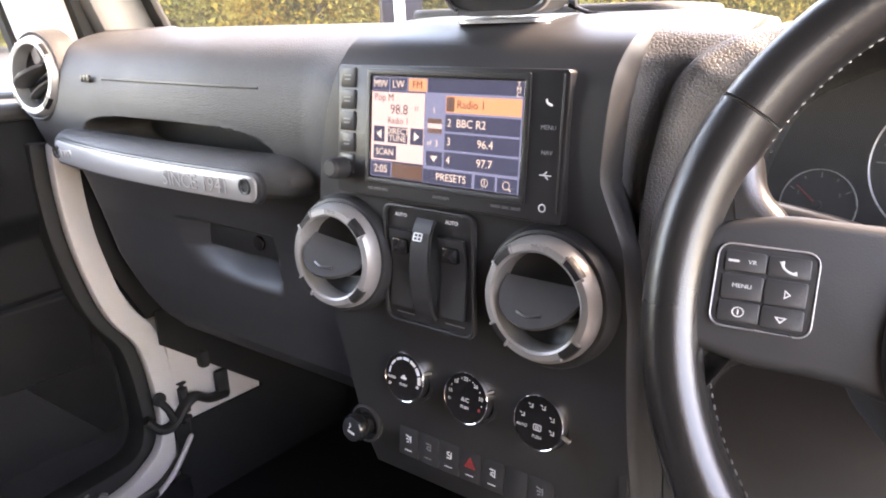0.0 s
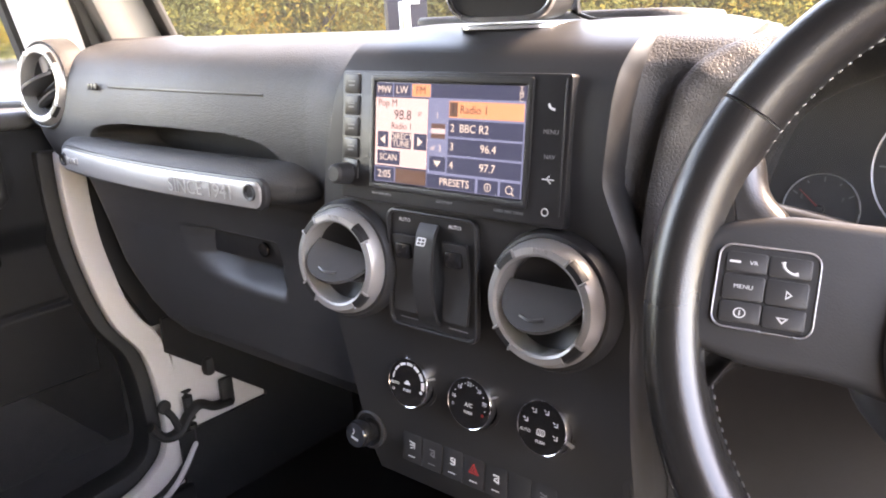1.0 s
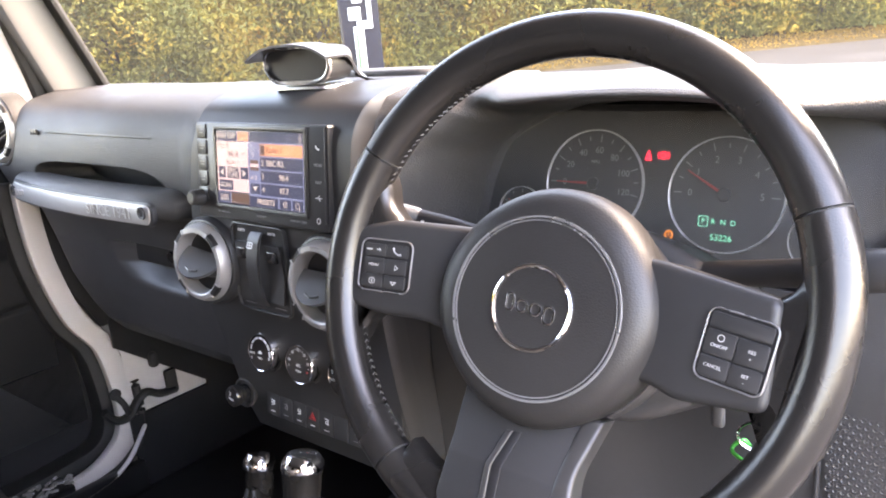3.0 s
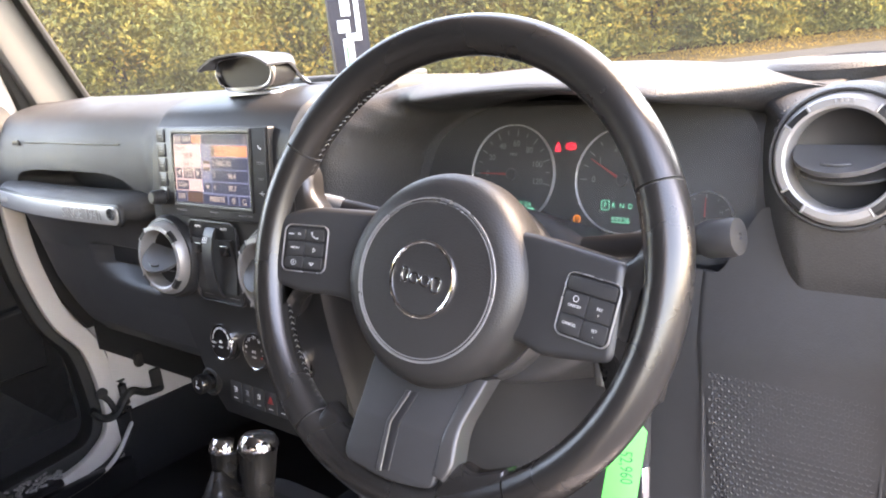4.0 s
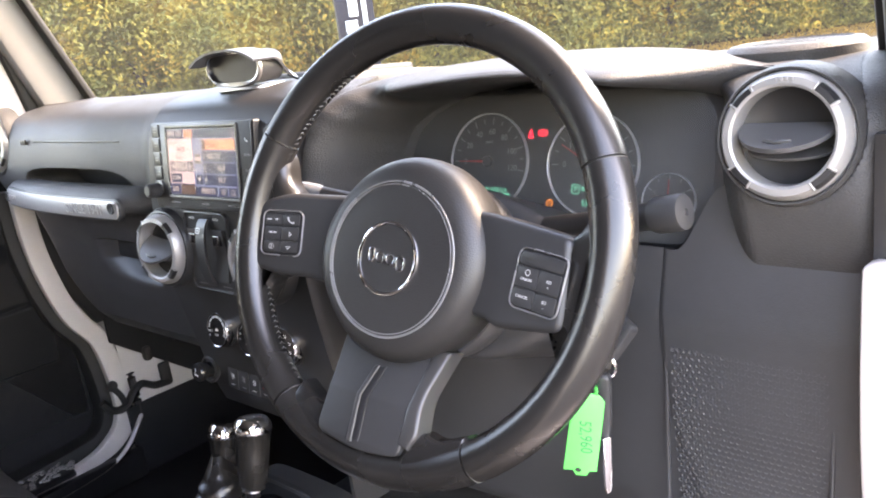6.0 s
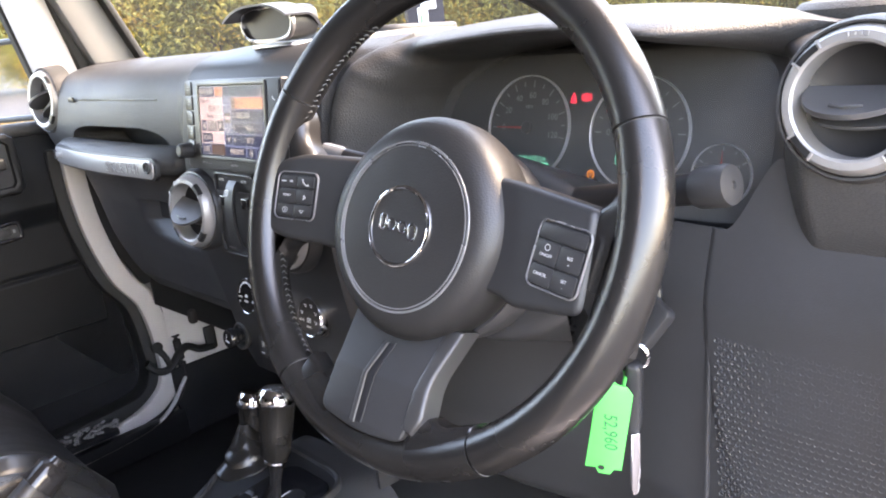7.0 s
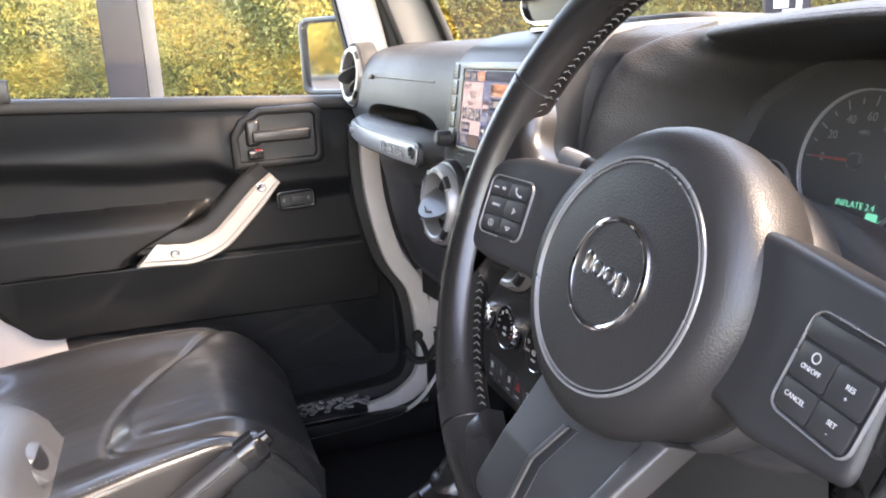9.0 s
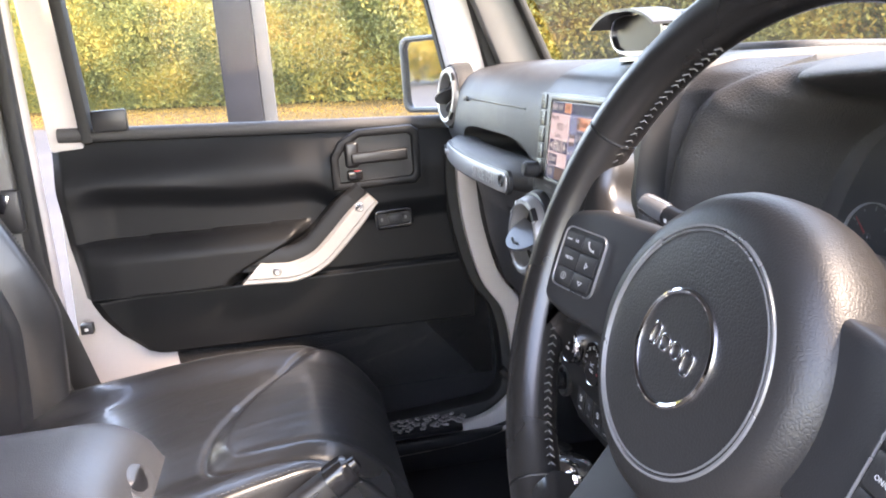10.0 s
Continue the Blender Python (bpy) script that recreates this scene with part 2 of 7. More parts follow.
# lighter copy of the insert's silver, in place of shading on the raised letters
LETTERS_LIT = mat("silver_letters_lit", (0.50, 0.495, 0.49), 0.40, 0.72, var=0.05)
SPOKEGREY = mat("spoke_grey", (0.032, 0.031, 0.031), 0.36, var=0.1)
SATINGREY = mat("satin_grey", (0.36, 0.36, 0.365), 0.32, 0.7, var=0.1)
INKMID = mat("print_pale_grey", (0.40, 0.40, 0.40), 0.6, var=0.05)
THREAD = mat("grey_thread", (0.10, 0.098, 0.095), 0.7, var=0.3)
WHITE = mat("body_paint_white", (0.52, 0.485, 0.465), 0.32, var=0.03, coat=0.6, rvar=0.05)
TRIM = mat("pillar_trim_grey", (0.105, 0.103, 0.10), 0.6, grain=0.25, cell=700, var=0.06)
CARPET = mat("carpet_black", (0.006, 0.006, 0.007), 0.95, grain=0.9, cell=600, var=0.4)
HEADLINER = mat("headliner", (0.16, 0.16, 0.158), 0.9, grain=0.5, cell=500, var=0.1)
TINT = mat("tinted_glass", (0.012, 0.013, 0.014), 0.12, var=0.1, rvar=0.03)
INK = mat("print_white", (0.62, 0.62, 0.62), 0.6, var=0.05)
INKDIAL = mat("dial_print", (0.15, 0.15, 0.155), 0.6, var=0.05)
RINGM = mat("dial_ring_silver", (0.42, 0.42, 0.42), 0.35, 0.35, var=0.05)
INKDIM = mat("print_grey", (0.16, 0.16, 0.165), 0.6, var=0.05)
GREEN = mat("tag_green", (0.03, 0.55, 0.10), 0.45, var=0.08)
GREENINK = mat("tag_ink", (0.01, 0.10, 0.05), 0.6)
REDP = mat("red_mark", (0.30, 0.02, 0.02), 0.5, var=0.1)
# the veil on both panes stands in for the haze over the outside view
GLASS = clear("window_glass", (0.96, 0.98, 0.97), veil=0.004)
SCREEN = clear("windscreen_glass", (0.76, 0.785, 0.77), veil=0.0040)
# diffuse film imitates sky glare on the lens, washing out the dials
LENS = clear("cluster_lens_glare", (0.90, 0.90, 0.91), veil=0.032, film="ShaderNodeBsdfDiffuse")
MIRROR = mat("mirror_glass", (0.85, 0.86, 0.87), 0.03, 1.0, var=0.01, rvar=0.0)

# ---- ground and distance ----
ASPHALT = mat("asphalt", (0.052, 0.051, 0.051), 0.85, spec=0.05, grain=0.8, cell=90, var=0.3, vscale=0.6)
LITTER = mat("leaf_litter", (0.075, 0.055, 0.027), 0.9, spec=0.0, grain=0.8, cell=30, var=0.45, vscale=3.0)


def tree_x(y):
    """The edge of the wood runs at a slant past the car."""
    return -5.0 - (22.6 - y) * 0.97


def verge_width(y):
    return lerp(6.2, 2.4, ss(2.0, 15.0, y))


def bank(d):
    """Height of the verge, d from 0 at the edge of the wood to 1 at the road; below 0 inside the wood."""
    return table(d, [(-6.0, 0.30), (-0.5, 0.16), (0.0, 0.13), (0.6, 0.08), (1.0, 0.01), (1.03, -0.05)])


def wood_at(y, d):
    """The place d metres out from the edge of the wood, towards the road."""
    return tree_x(y) + d * 0.718, y - d * 0.696


def ground():
    bm = B()
    rbox(bm, (3000, 3000, 0.4), T(0, 0, -0.2), r=0)
    tagged(part("ground", bm, ASPHALT), "grey asphalt car park and road surface", "ground", kind="structure")
    def sheet(u, v):
        y = lerp(-60, 60, u)
        f = lerp(1.03, -5.0, v)
        a, b = wood_at(y, f * verge_width(y) if f > 0 else f * 5)
        return (a + 0.2 * noise.noise((u * 60, v * 7, 0)), b, bank(f) + 0.03 * noise.noise((u * 80, v * 14, 3)) * (f < 0.9))

    bm = patch(sheet, 160, 50, 0.1)
    tagged(part("verge", bm, LITTER), "grass verge covered with fallen orange leaves", "verge", kind="structure")


ground()

# ---- body shell of the car ----
CX = -0.035                       # middle of the car
XL, XR = -0.715, 0.652            # inner faces of the two door openings


def ribbon(bm, pts, wid, x0, x1, n=40):
    """A band that follows pts (y, z), wid wide, between x0 and x1."""
    S = spline([(0, y, z) for y, z in pts], n)
    t = B()
    rows = []
    for i, p in enumerate(S):
        d = (S[min(n, i + 1)] - S[max(0, i - 1)]).normalized()
        q = Vector((0, -d.z, d.y))
        w = wid / 2
        rows.append([t.verts.new((x, *(p + s * q * w)[1:])) for x, s in ((x0, -1), (x1, -1), (x1, 1), (x0, 1))])
    for a, b in zip(rows, rows[1:]):
        for k in range(4):
            t.faces.new((a[k], a[(k + 1) % 4], b[(k + 1) % 4], b[k]))
    t.faces.new(rows[0][::-1])
    t.faces.new(rows[-1])
    bmesh.ops.recalc_face_normals(t, faces=t.faces)
    es = [e for e in t.edges if len(e.link_faces) == 2 and e.calc_face_angle(0) > 1.2]
    bmesh.ops.bevel(t, geom=es, offset=0.005, segments=2, profile=0.5, affect="EDGES")
    return add(bm, t, None)


shell = thing("car_body", "white painted steel body of an off-road car", "car body", (CX, 0, 0.45), kind="structure")
OPENING = [(0.150, 1.165), (0.148, 1.14), (0.148, 1.08), (0.156, 1.01), (0.180, 0.92), (0.218, 0.855), (0.232, 0.77), (0.230, 0.69), (0.198, 0.645), (0.13, 0.622), (-0.05, 0.612), (-0.30, 0.612), (-0.62, 0.612)]
for side, x0, x1 in (("left", XL - 0.008, XL + 0.012), ("right", XR - 0.012, XR + 0.03)):
    bm = ribbon(B(), [(y + 0.006 * (z > 0.64), z - 0.006 * (z < 0.64)) for y, z in OPENING], 0.036, x0, x1, 70)
    part("door_aperture", bm, WHITE, shell, "white painted door opening flange")
    bm = B()
    xs = (XL - 0.008) if side == "left" else XR + 0.010
    tube(bm, spline([(xs - 0.0 + (0.024 if side == "left" else -0.024), y + 0.030, z - 0.012 if z < 0.7 else z) for y, z in OPENING[6:]], 60), 0.0085, seg=8)
    part("door_seal", bm, RUBBER, shell, "black rubber door seal")
bm = ribbon(B(), [(y + 0.030, z - 0.004) if z > 0.66 else (y + 0.012, z - 0.016) for y, z in OPENING[7:]], 0.008, XL + 0.024, XL + 0.034, 60)
part("aperture_lip", bm, WHITE, shell, "white inner lip of the door opening")
bm = ribbon(B(), [(y - 0.004, z + 0.010 * (z < 0.64)) for y, z in OPENING], 0.050, XL - 0.060, XL - 0.012, 70)
part("door_rubber", bm, RUBBER, shell, "black rubber between door and body")
# side of the footwell ahead of the opening
bm = B()
prism(bm, [(0.250, 0.60), (0.60, 0.60), (0.60, 0.885), (0.250, 0.885)], 0.02, Matrix(((0, 0, -1, XL + 0.012), (1, 0, 0, 0), (0, 1, 0, 0), (0, 0, 0, 1))), 0.002)
part("cowl_side", bm, WHITE, shell, "white painted cowl side panel")
bm = B()
prism(bm, [(0.250, 0.60), (0.60, 0.60), (0.60, 0.885), (0.250, 0.885)], 0.02, Matrix(((0, 0, 1, XR - 0.012), (1, 0, 0, 0), (0, 1, 0, 0), (0, 0, 0, 1))), 0.002)
part("cowl_side", bm, WHITE, shell)
bm = B()
rbox(bm, (1.5, 0.03, 0.74), T(CX, 0.62, 0.87), 0.004)
part("firewall", bm, CARPET, shell, "black carpet-covered bulkhead")
bm = B()
rbox(bm, (1.44, 1.9, 0.10), T(CX, -0.32, 0.50), 0.01)
part("floor_pan", bm, CARPET, shell, "black carpeted cabin floor")
bm = patch(lambda u, v: (lerp(-0.21, 0.14, u), lerp(-0.9, 0.55, v), 0.55 + 0.17 * math.sin(math.pi * u) ** 0.5), 14, 10, 0.01)
part("transmission_tunnel", bm, CARPET, shell, "carpeted transmission tunnel")
for sx, x in ((-1, XL + 0.010), (1, XR - 0.010)):
    bm = B()
    prism(bm, [(0.228, 0.889), (0.60, 0.889), (0.60, 1.245), (0.16, 1.245), (0.165, 1.02)], 0.02, Matrix(((0, 0, sx, x), (1, 0, 0, 0), (0, 1, 0, 0), (0, 0, 0, 1))), 0.002)
    part("kick_panel", bm, DARK, shell, "black kick panel")
# carpet that covers the lower half of the footwell side
bm = B()
prism(bm, [(0.236, 0.56), (0.60, 0.56), (0.60, 0.90), (0.236, 0.90), (0.236, 0.846), (0.405, 0.712), (0.405, 0.704), (0.236, 0.706)], 0.008, Matrix(((0, 0, -1, XL + 0.024), (1, 0, 0, 0), (0, 1, 0, 0), (0, 0, 0, 1))), 0.002)
part("side_carpet", bm, CARPET, shell)
for y0, z0, w, h in ((0.365, 0.835, 0.022, 0.06), (0.30, 0.80, 0.016, 0.03)):
    bm = B()
    rbox(bm, (0.02, w, h), T(XL + 0.026, y0, z0), 0.006)
    part("body_plug", bm, RUBBER, shell)
# sill plate with a chequered tread
bm = B()
rbox(bm, (0.055, 0.62, 0.012), T(XL + 0.012, -0.20, 0.637), 0.003)
sill = part("sill_plate", bm, DARK, shell, "black sill plate with raised tread")
bm = B()
random.seed(5)
for i in range(280):
    rbox(bm, (0.006, 0.010, 0.004), T(XL - 0.012 + random.random() * 0.048, -0.48 + 0.60 * i / 280, 0.646) @ pose(0, 0, 0, random.uniform(-16, 16), random.uniform(-16, 16), random.choice((40, -40)) + random.uniform(-15, 15)), 0.0012, 1)
part("tread", bm, SILVER, sill, "worn bright tread marks")
for sx, x in ((-1, XL + 0.024), (1, XR - 0.024)):
    bm = B()
    rbox(bm, (0.020, 0.80, 0.062), T(x, -0.155, 0.590), 0.006)
    part("sill_trim", bm, DARK, shell, "black inner sill trim")
for sx, x in ((-1, -0.776), (1, 0.712)):
    bm = B()
    rbox(bm, (0.05, 0.44, 0.82), T(x, 0.432 if sx < 0 else 0.45, 0.85), 0.012)
    part("front_wing", bm, WHITE, shell, "white front wing")
    bm = B()
    rbox(bm, (0.05, 0.86, 0.11), T(x, -0.22, 0.545), 0.012)
    part("outer_sill", bm, WHITE, shell, "white outer sill")
# rear wall, roof, pillars
bm = B()
rbox(bm, (1.46, 0.05, 0.70), T(CX, -1.30, 0.84), 0.02)
rbox(bm, (1.46, 0.05, 0.08), T(CX, -1.30, 1.72), 0.02)
for x in (CX - 0.68, CX + 0.68):
    rbox(bm, (0.10, 0.05, 0.60), T(x, -1.30, 1.45), 0.02)
part("rear_wall", bm, HEADLINER, shell, "grey tailgate wall round the rear window")
bm = B()
rbox(bm, (1.46, 1.66, 0.05), T(CX, -0.52, 1.77), 0.02)
part("roof", bm, HEADLINER, shell, "grey lined hard top roof")
bm = B()
rbox(bm, (1.27, 0.02, 0.52), T(CX, -1.30, 1.44), 0.004)
part("rear_window", bm, TINT, shell, "dark tinted rear window")
for sx in (-1, 1):
    xb = CX + (0.745 if sx > 0 else -0.70)
    bm = B()
    rbox(bm, (0.07, 0.10, 1.16), T(xb, -0.615, 1.18), 0.012)
    part("b_pillar", bm, WHITE, shell, "white painted door pillar")
    bm = B()
    rbox(bm, (0.05, 0.10, 1.14), T(xb - sx * 0.035, -0.635, 1.18), 0.012)
    part("pillar_trim", bm, TRIM, shell, "grey plastic pillar trim")
    # quarter panels behind the doors
    bm = B()
    rbox(bm, (0.05, 0.66, 0.75), T(xb, -0.98, 0.88), 0.01)
    part("quarter_panel", bm, WHITE, shell)
    bm = B()
    rbox(bm, (0.04, 0.64, 0.52), T(xb, -0.985, 1.51), 0.01)
    part("hard_top_side", bm, TINT, shell, "dark tinted rear side window in the hard top")
    bm = B()
    rbox(bm, (0.03, 0.020, 1.10), T(xb + sx * 0.005 - sx * 0.045, -0.572, 1.20), 0.006)
    part("pillar_rubber", bm, RUBBER, shell, "black rubber seal on the door pillar")
    # windscreen pillar: white outside, black seal, grey trim inside
    for name, dx, y0, slope, sxx, syy, mt in (("a_pillar", 0.010, 0.178, 0.20, 0.05, 0.062, WHITE), ("pillar_seal", -0.004, 0.226, 0.24, 0.04, 0.030, RUBBER), ("pillar_trim", -0.022, 0.280, 0.38, 0.052, 0.078, TRIM), ("glass_seal", -0.054, 0.322, 0.43, 0.03, 0.014, RUBBER)):
        bm = B()
        rbox(bm, (sxx, syy, 0.58), T(xb + sx * (dx - 0.03), y0, 1.235) @ pose(0, 0, 0, math.degrees(math.atan(slope)), 0, 0) @ T(0, 0, 0.28), 0.010)
        part(name, bm, mt, shell)
bm = B()
rbox(bm, (1.40, 0.08, 0.06), T(CX, 0.135, 1.765), 0.015)
part("windscreen_header", bm, TRIM, shell)
bm = B()
rbox(bm, (1.46, 0.24, 0.03), T(CX, 0.53, 1.256), 0.01)
rbox(bm, (1.40, 0.012, 0.046), T(CX, 0.402, 1.258), 0.002)
part("cowl", bm, DARK, shell, "black cowl under the windscreen")
bm = B()
rbox(bm, (1.50, 0.006, 0.53), T(CX, 0.395, 1.255) @ pose(0, 0, 0, math.degrees(math.atan(0.47)), 0, 0) @ T(0, 0, 0.265), 0)
ob = part("windscreen", bm, SCREEN, shell, "clear windscreen")
ob.visible_shadow = False

# ---- dashboard ----
dash = thing("dashboard", "black moulded plastic dashboard with grained soft upper pad", "dashboard", (CX, 0.25, 0.92))


def pad_profile(side):
    return along([(0, 0.150, 1.140), (0, 0.138, 1.165), (0, 0.126, 1.20), (0, 0.126, 1.235), (0, 0.136, 1.268), (0, 0.158, 1.290), (0, 0.205, 1.301), (0, 0.275, 1.302), (0, 0.34, 1.297), (0, 0.42, 1.288)])


PP = pad_profile(0)


def pad_pass(u, v):
    x = lerp(-0.742, -0.139, u)
    p = PP(v)
    y, z = p.y, p.z
    # rounded outer shoulder, and the hollow behind the grab handle
    e = ss(-0.700, -0.742, x)
    y += 0.030 * e * e
    d = math.hypot(x + 0.680, z - 1.254)
    y += 0.03 * (1 - ss(0.046, 0.053, d))
    w = abs((x + 0.413) / 0.170) ** 4 + abs((z - 1.186) / 0.028) ** 2.5
    y += 0.075 * (1 - ss(0.62, 1.15, w))
    r = ss(-0.20, -0.145, x)
    y -= 0.012 * r * (1 - ss(1.25, 1.30, z))
    return (x, y, z)


part("upper_pad", patch(pad_pass, 260, 240, 0.008), PAD, dash, "grained black soft upper dash pad")
# airbag tear line and mark
bm = B()
rbox(bm, (0.275, 0.004, 0.0022), T(-0.3925, 0.1305, 1.2535) @ pose(0, 0, 0, 0, 0.3, 0), 0.0005)
part("airbag_seam", bm, DARK, dash)
bm = B()
for k in range(3):
    rbox(bm, (0.006, 0.003, 0.008), T(-0.567 + 0.0072 * k, 0.1265, 1.2545), 0.0008)
part("airbag_mark", bm, DARK, dash)


# lower panel, its far end cut back in a long curve
def low_pass(u, v):
    z = lerp(0.915, 1.150, v)
    xl = table(z, [(0.915, -0.52), (0.93, -0.565), (0.97, -0.625), (1.02, -0.668), (1.08, -0.690), (1.15, -0.700)])
    x = lerp(xl, -0.145, u)
    y = table(z, [(0.915, 0.225), (0.93, 0.192), (0.95, 0.180), (1.0, 0.172), (1.08, 0.166), (1.12, 0.158), (1.15, 0.150)])
    y += 0.07 * (1 - ss(0, 0.07, u)) ** 2
    # latch hollow of the glove box
    left = table(z, [(1.026, -0.415), (1.040, -0.448), (1.060, -0.466), (1.10, -0.470)])
    hx = ss(left - 0.020, left + 0.095, x) * (1 - ss(-0.312, -0.302, x))
    y += 0.034 * hx * ss(1.024, 1.066, z) * (1 - ss(1.091, 1.096, z))
    return (x, y, z)


part("glovebox_panel", patch(low_pass, 150, 120, 0.012), PLAST, dash, "black plastic glove box panel")
bm = B()
prism(bm, [(-0.078, 0.015), (0.078, 0.015), (0.078, -0.016), (-0.066, -0.016), (-0.077, 0.000)], 0.006, T(-0.385, 0.1860, 1.078) @ pose(0, 0, 0, 90, 0, 0), 0.0015)
latch = part("glovebox_latch", bm, DARK, dash, "black glove box latch")
bm = B()
cyl(bm, 0.0085, 0.004, T(-0.345, 0.1800, 1.078) @ pose(0, 0, 0, 90, 0, 0), 24, bev=0.001)
part("lock", bm, GLOSSBLK, latch)
# grab handle
grab = thing("grab_handle", "black dashboard grab handle with silver metal insert", "grab handle", (-0.42, 0.13, 1.16))
bm = B()
GY = lambda x: 0.098 + 0.020 * ((x + 0.415) / 0.215) ** 2 * (1 if x < -0.415 else 0.5)
GB = lambda x: GY(x) + 0.075 * ss(-0.232, -0.196, x) + 0.050 * ss(-0.620, -0.655, x)
path = [(x, GB(x) + 0.018, 1.1735 + 0.002 * math.cos((x + 0.415) * 6)) for x in [lerp(-0.655, -0.196, i / 30) for i in range(31)]]
tube(bm, path, [0.030 for i in range(31)], seg=20, flat=0.66)
part("grip", bm, PAD, grab, "grained black grip bar")
for OUT, off, mt, nm, lab in ((rrect(0.396, 0.0300, 0.011, 6), 0.0, DARK, "insert_recess", "dark recess round the insert"), (rrect(0.386, 0.0245, 0.009, 6), 0.0022, SILVER, "insert", "brushed silver insert plate")):
    t = B()
    prism(t, OUT, 0.006, T(0, 0, 0), 0.002)
    bmesh.ops.subdivide_edges(t, edges=[e for e in t.edges if e.calc_length() > 0.1], cuts=24)
    bmesh.ops.triangulate(t, faces=[f for f in t.faces if len(f.verts) > 4])
    t.transform(Matrix(((1, 0, 0, -0.4205), (0, 0, -1, 0), (0, 1, 0, 1.1705), (0, 0, 0, 1))))
    for v in t.verts:
        v.co.y += GY(v.co.x) - 0.0053 - off + 0.10 * (1.1705 - v.co.z) * -1
        v.co.z -= 0.006 * ((v.co.x + 0.42) / 0.2) * 0.3
    part(nm, t, mt, grab, lab)
for x in (-0.603, -0.2385):
    bm = B()
    m = T(x, GY(x) - 0.0155, 1.1715) @ pose(0, 0, 0, 90, 0, 0)
    lathe(bm, [(0.0, -0.001), (0.0045, -0.001), (0.005, 0.0005), (0.0072, 0.0012), (0.0078, -0.001)], m, 24)
    sc = part("screw", bm, DARK, grab, "dark recessed screw")
GS = Matrix(((1, 0, 0, 0), (0, 0, -1, 0), (0, 1, 0, 0), (0, 0, 0, 1)))
text("lettering", "SINCE 1941", 0.0200, WM[grab.name].inverted() @ T(-0.310, GY(-0.310) - 0.0145, 1.1685) @ pose(0, 0, 0, 0, 0, 2.7) @ GS, LETTERS_LIT, grab, 0.0004, label="raised letters on the silver insert, lightened to show their relief")
bm = B()
for k, (w, h) in enumerate(((0.004, 0.010), (0.006, 0.007), (0.006, 0.007), (0.006, 0.009))):
    rbox(bm, (w, 0.002, h), T(-0.585 + 0.0075 * k, GY(-0.57) - 0.0145, 1.1725), 0.0008)
part("maker_mark", bm, SILVER, grab)

# centre stack
STK = along([(0, 0.150, 0.890), (0, 0.137, 0.93), (0, 0.129, 0.97), (0, 0.120, 1.02), (0, 0.110, 1.08), (0, 0.104, 1.14), (0, 0.104, 1.20), (0, 0.110, 1.255), (0, 0.120, 1.280), (0, 0.140, 1.297), (0, 0.19, 1.306), (0, 0.28, 1.306), (0, 0.42, 1.293)])


def stack(u, v):
    p = STK(v)
    xl = table(p.z, [(0.89, -0.165), (1.0, -0.165), (1.1, -0.170), (1.2, -0.155), (1.28, -0.137), (1.31, -0.130)])
    xr = table(p.z, [(0.89, 0.125), (1.02, 0.125), (1.12, 0.130), (1.166, 0.127), (1.21, 0.108), (1.28, 0.112), (1.31, 0.118)])
    # the sides roll back
    s = (u - 0.5) * 2
    k = max(0, (abs(s) - 0.90) / 0.10)
    x = lerp(xl, xr, 0.5 + 0.5 * math.copysign(min(abs(s), 0.90) / 0.90 * 0.965 + 0.035 * math.sin(k * math.pi / 2), s))
    roll = 0.024 * (1 - math.cos(k * math.pi / 2)) if abs(s) > 0.9 else 0
    q = STK(min(1, v + 0.02)) - STK(max(0, v - 0.02))
    nrm = Vector((0, q.z, -q.y)).normalized()
    return (x, p.y + nrm.y * roll, p.z + nrm.z * roll)


part("console_face", patch(stack, 60, 90, 0.010), SATIN, dash, "satin black centre stack panel")

# instrument hood: wide grained lip round the dials
LIP_OUT = [(0.128, 1.120), (0.124, 1.150), (0.126, 1.19), (0.131, 1.235), (0.138, 1.272), (0.162, 1.294), (0.21, 1.303), (0.29, 1.308), (0.37, 1.310), (0.44, 1.306), (0.495, 1.297), (0.540, 1.286), (0.590, 1.276)]
LIP_IN = [(0.138, 1.120), (0.148, 1.150), (0.154, 1.18), (0.161, 1.212), (0.176, 1.244), (0.208, 1.264), (0.25, 1.277), (0.31, 1.286), (0.37, 1.288), (0.43, 1.284), (0.478, 1.274), (0.525, 1.258), (0.575, 1.245)]
LO, LI = along([(x, 0, z) for x, z in LIP_OUT]), along([(x, 0, z) for x, z in LIP_IN])


CREST = [(1.12, 0.118), (1.194, 0.118), (1.239, 0.125), (1.266, 0.136), (1.282, 0.148), (1.294, 0.170), (1.303, 0.212)]


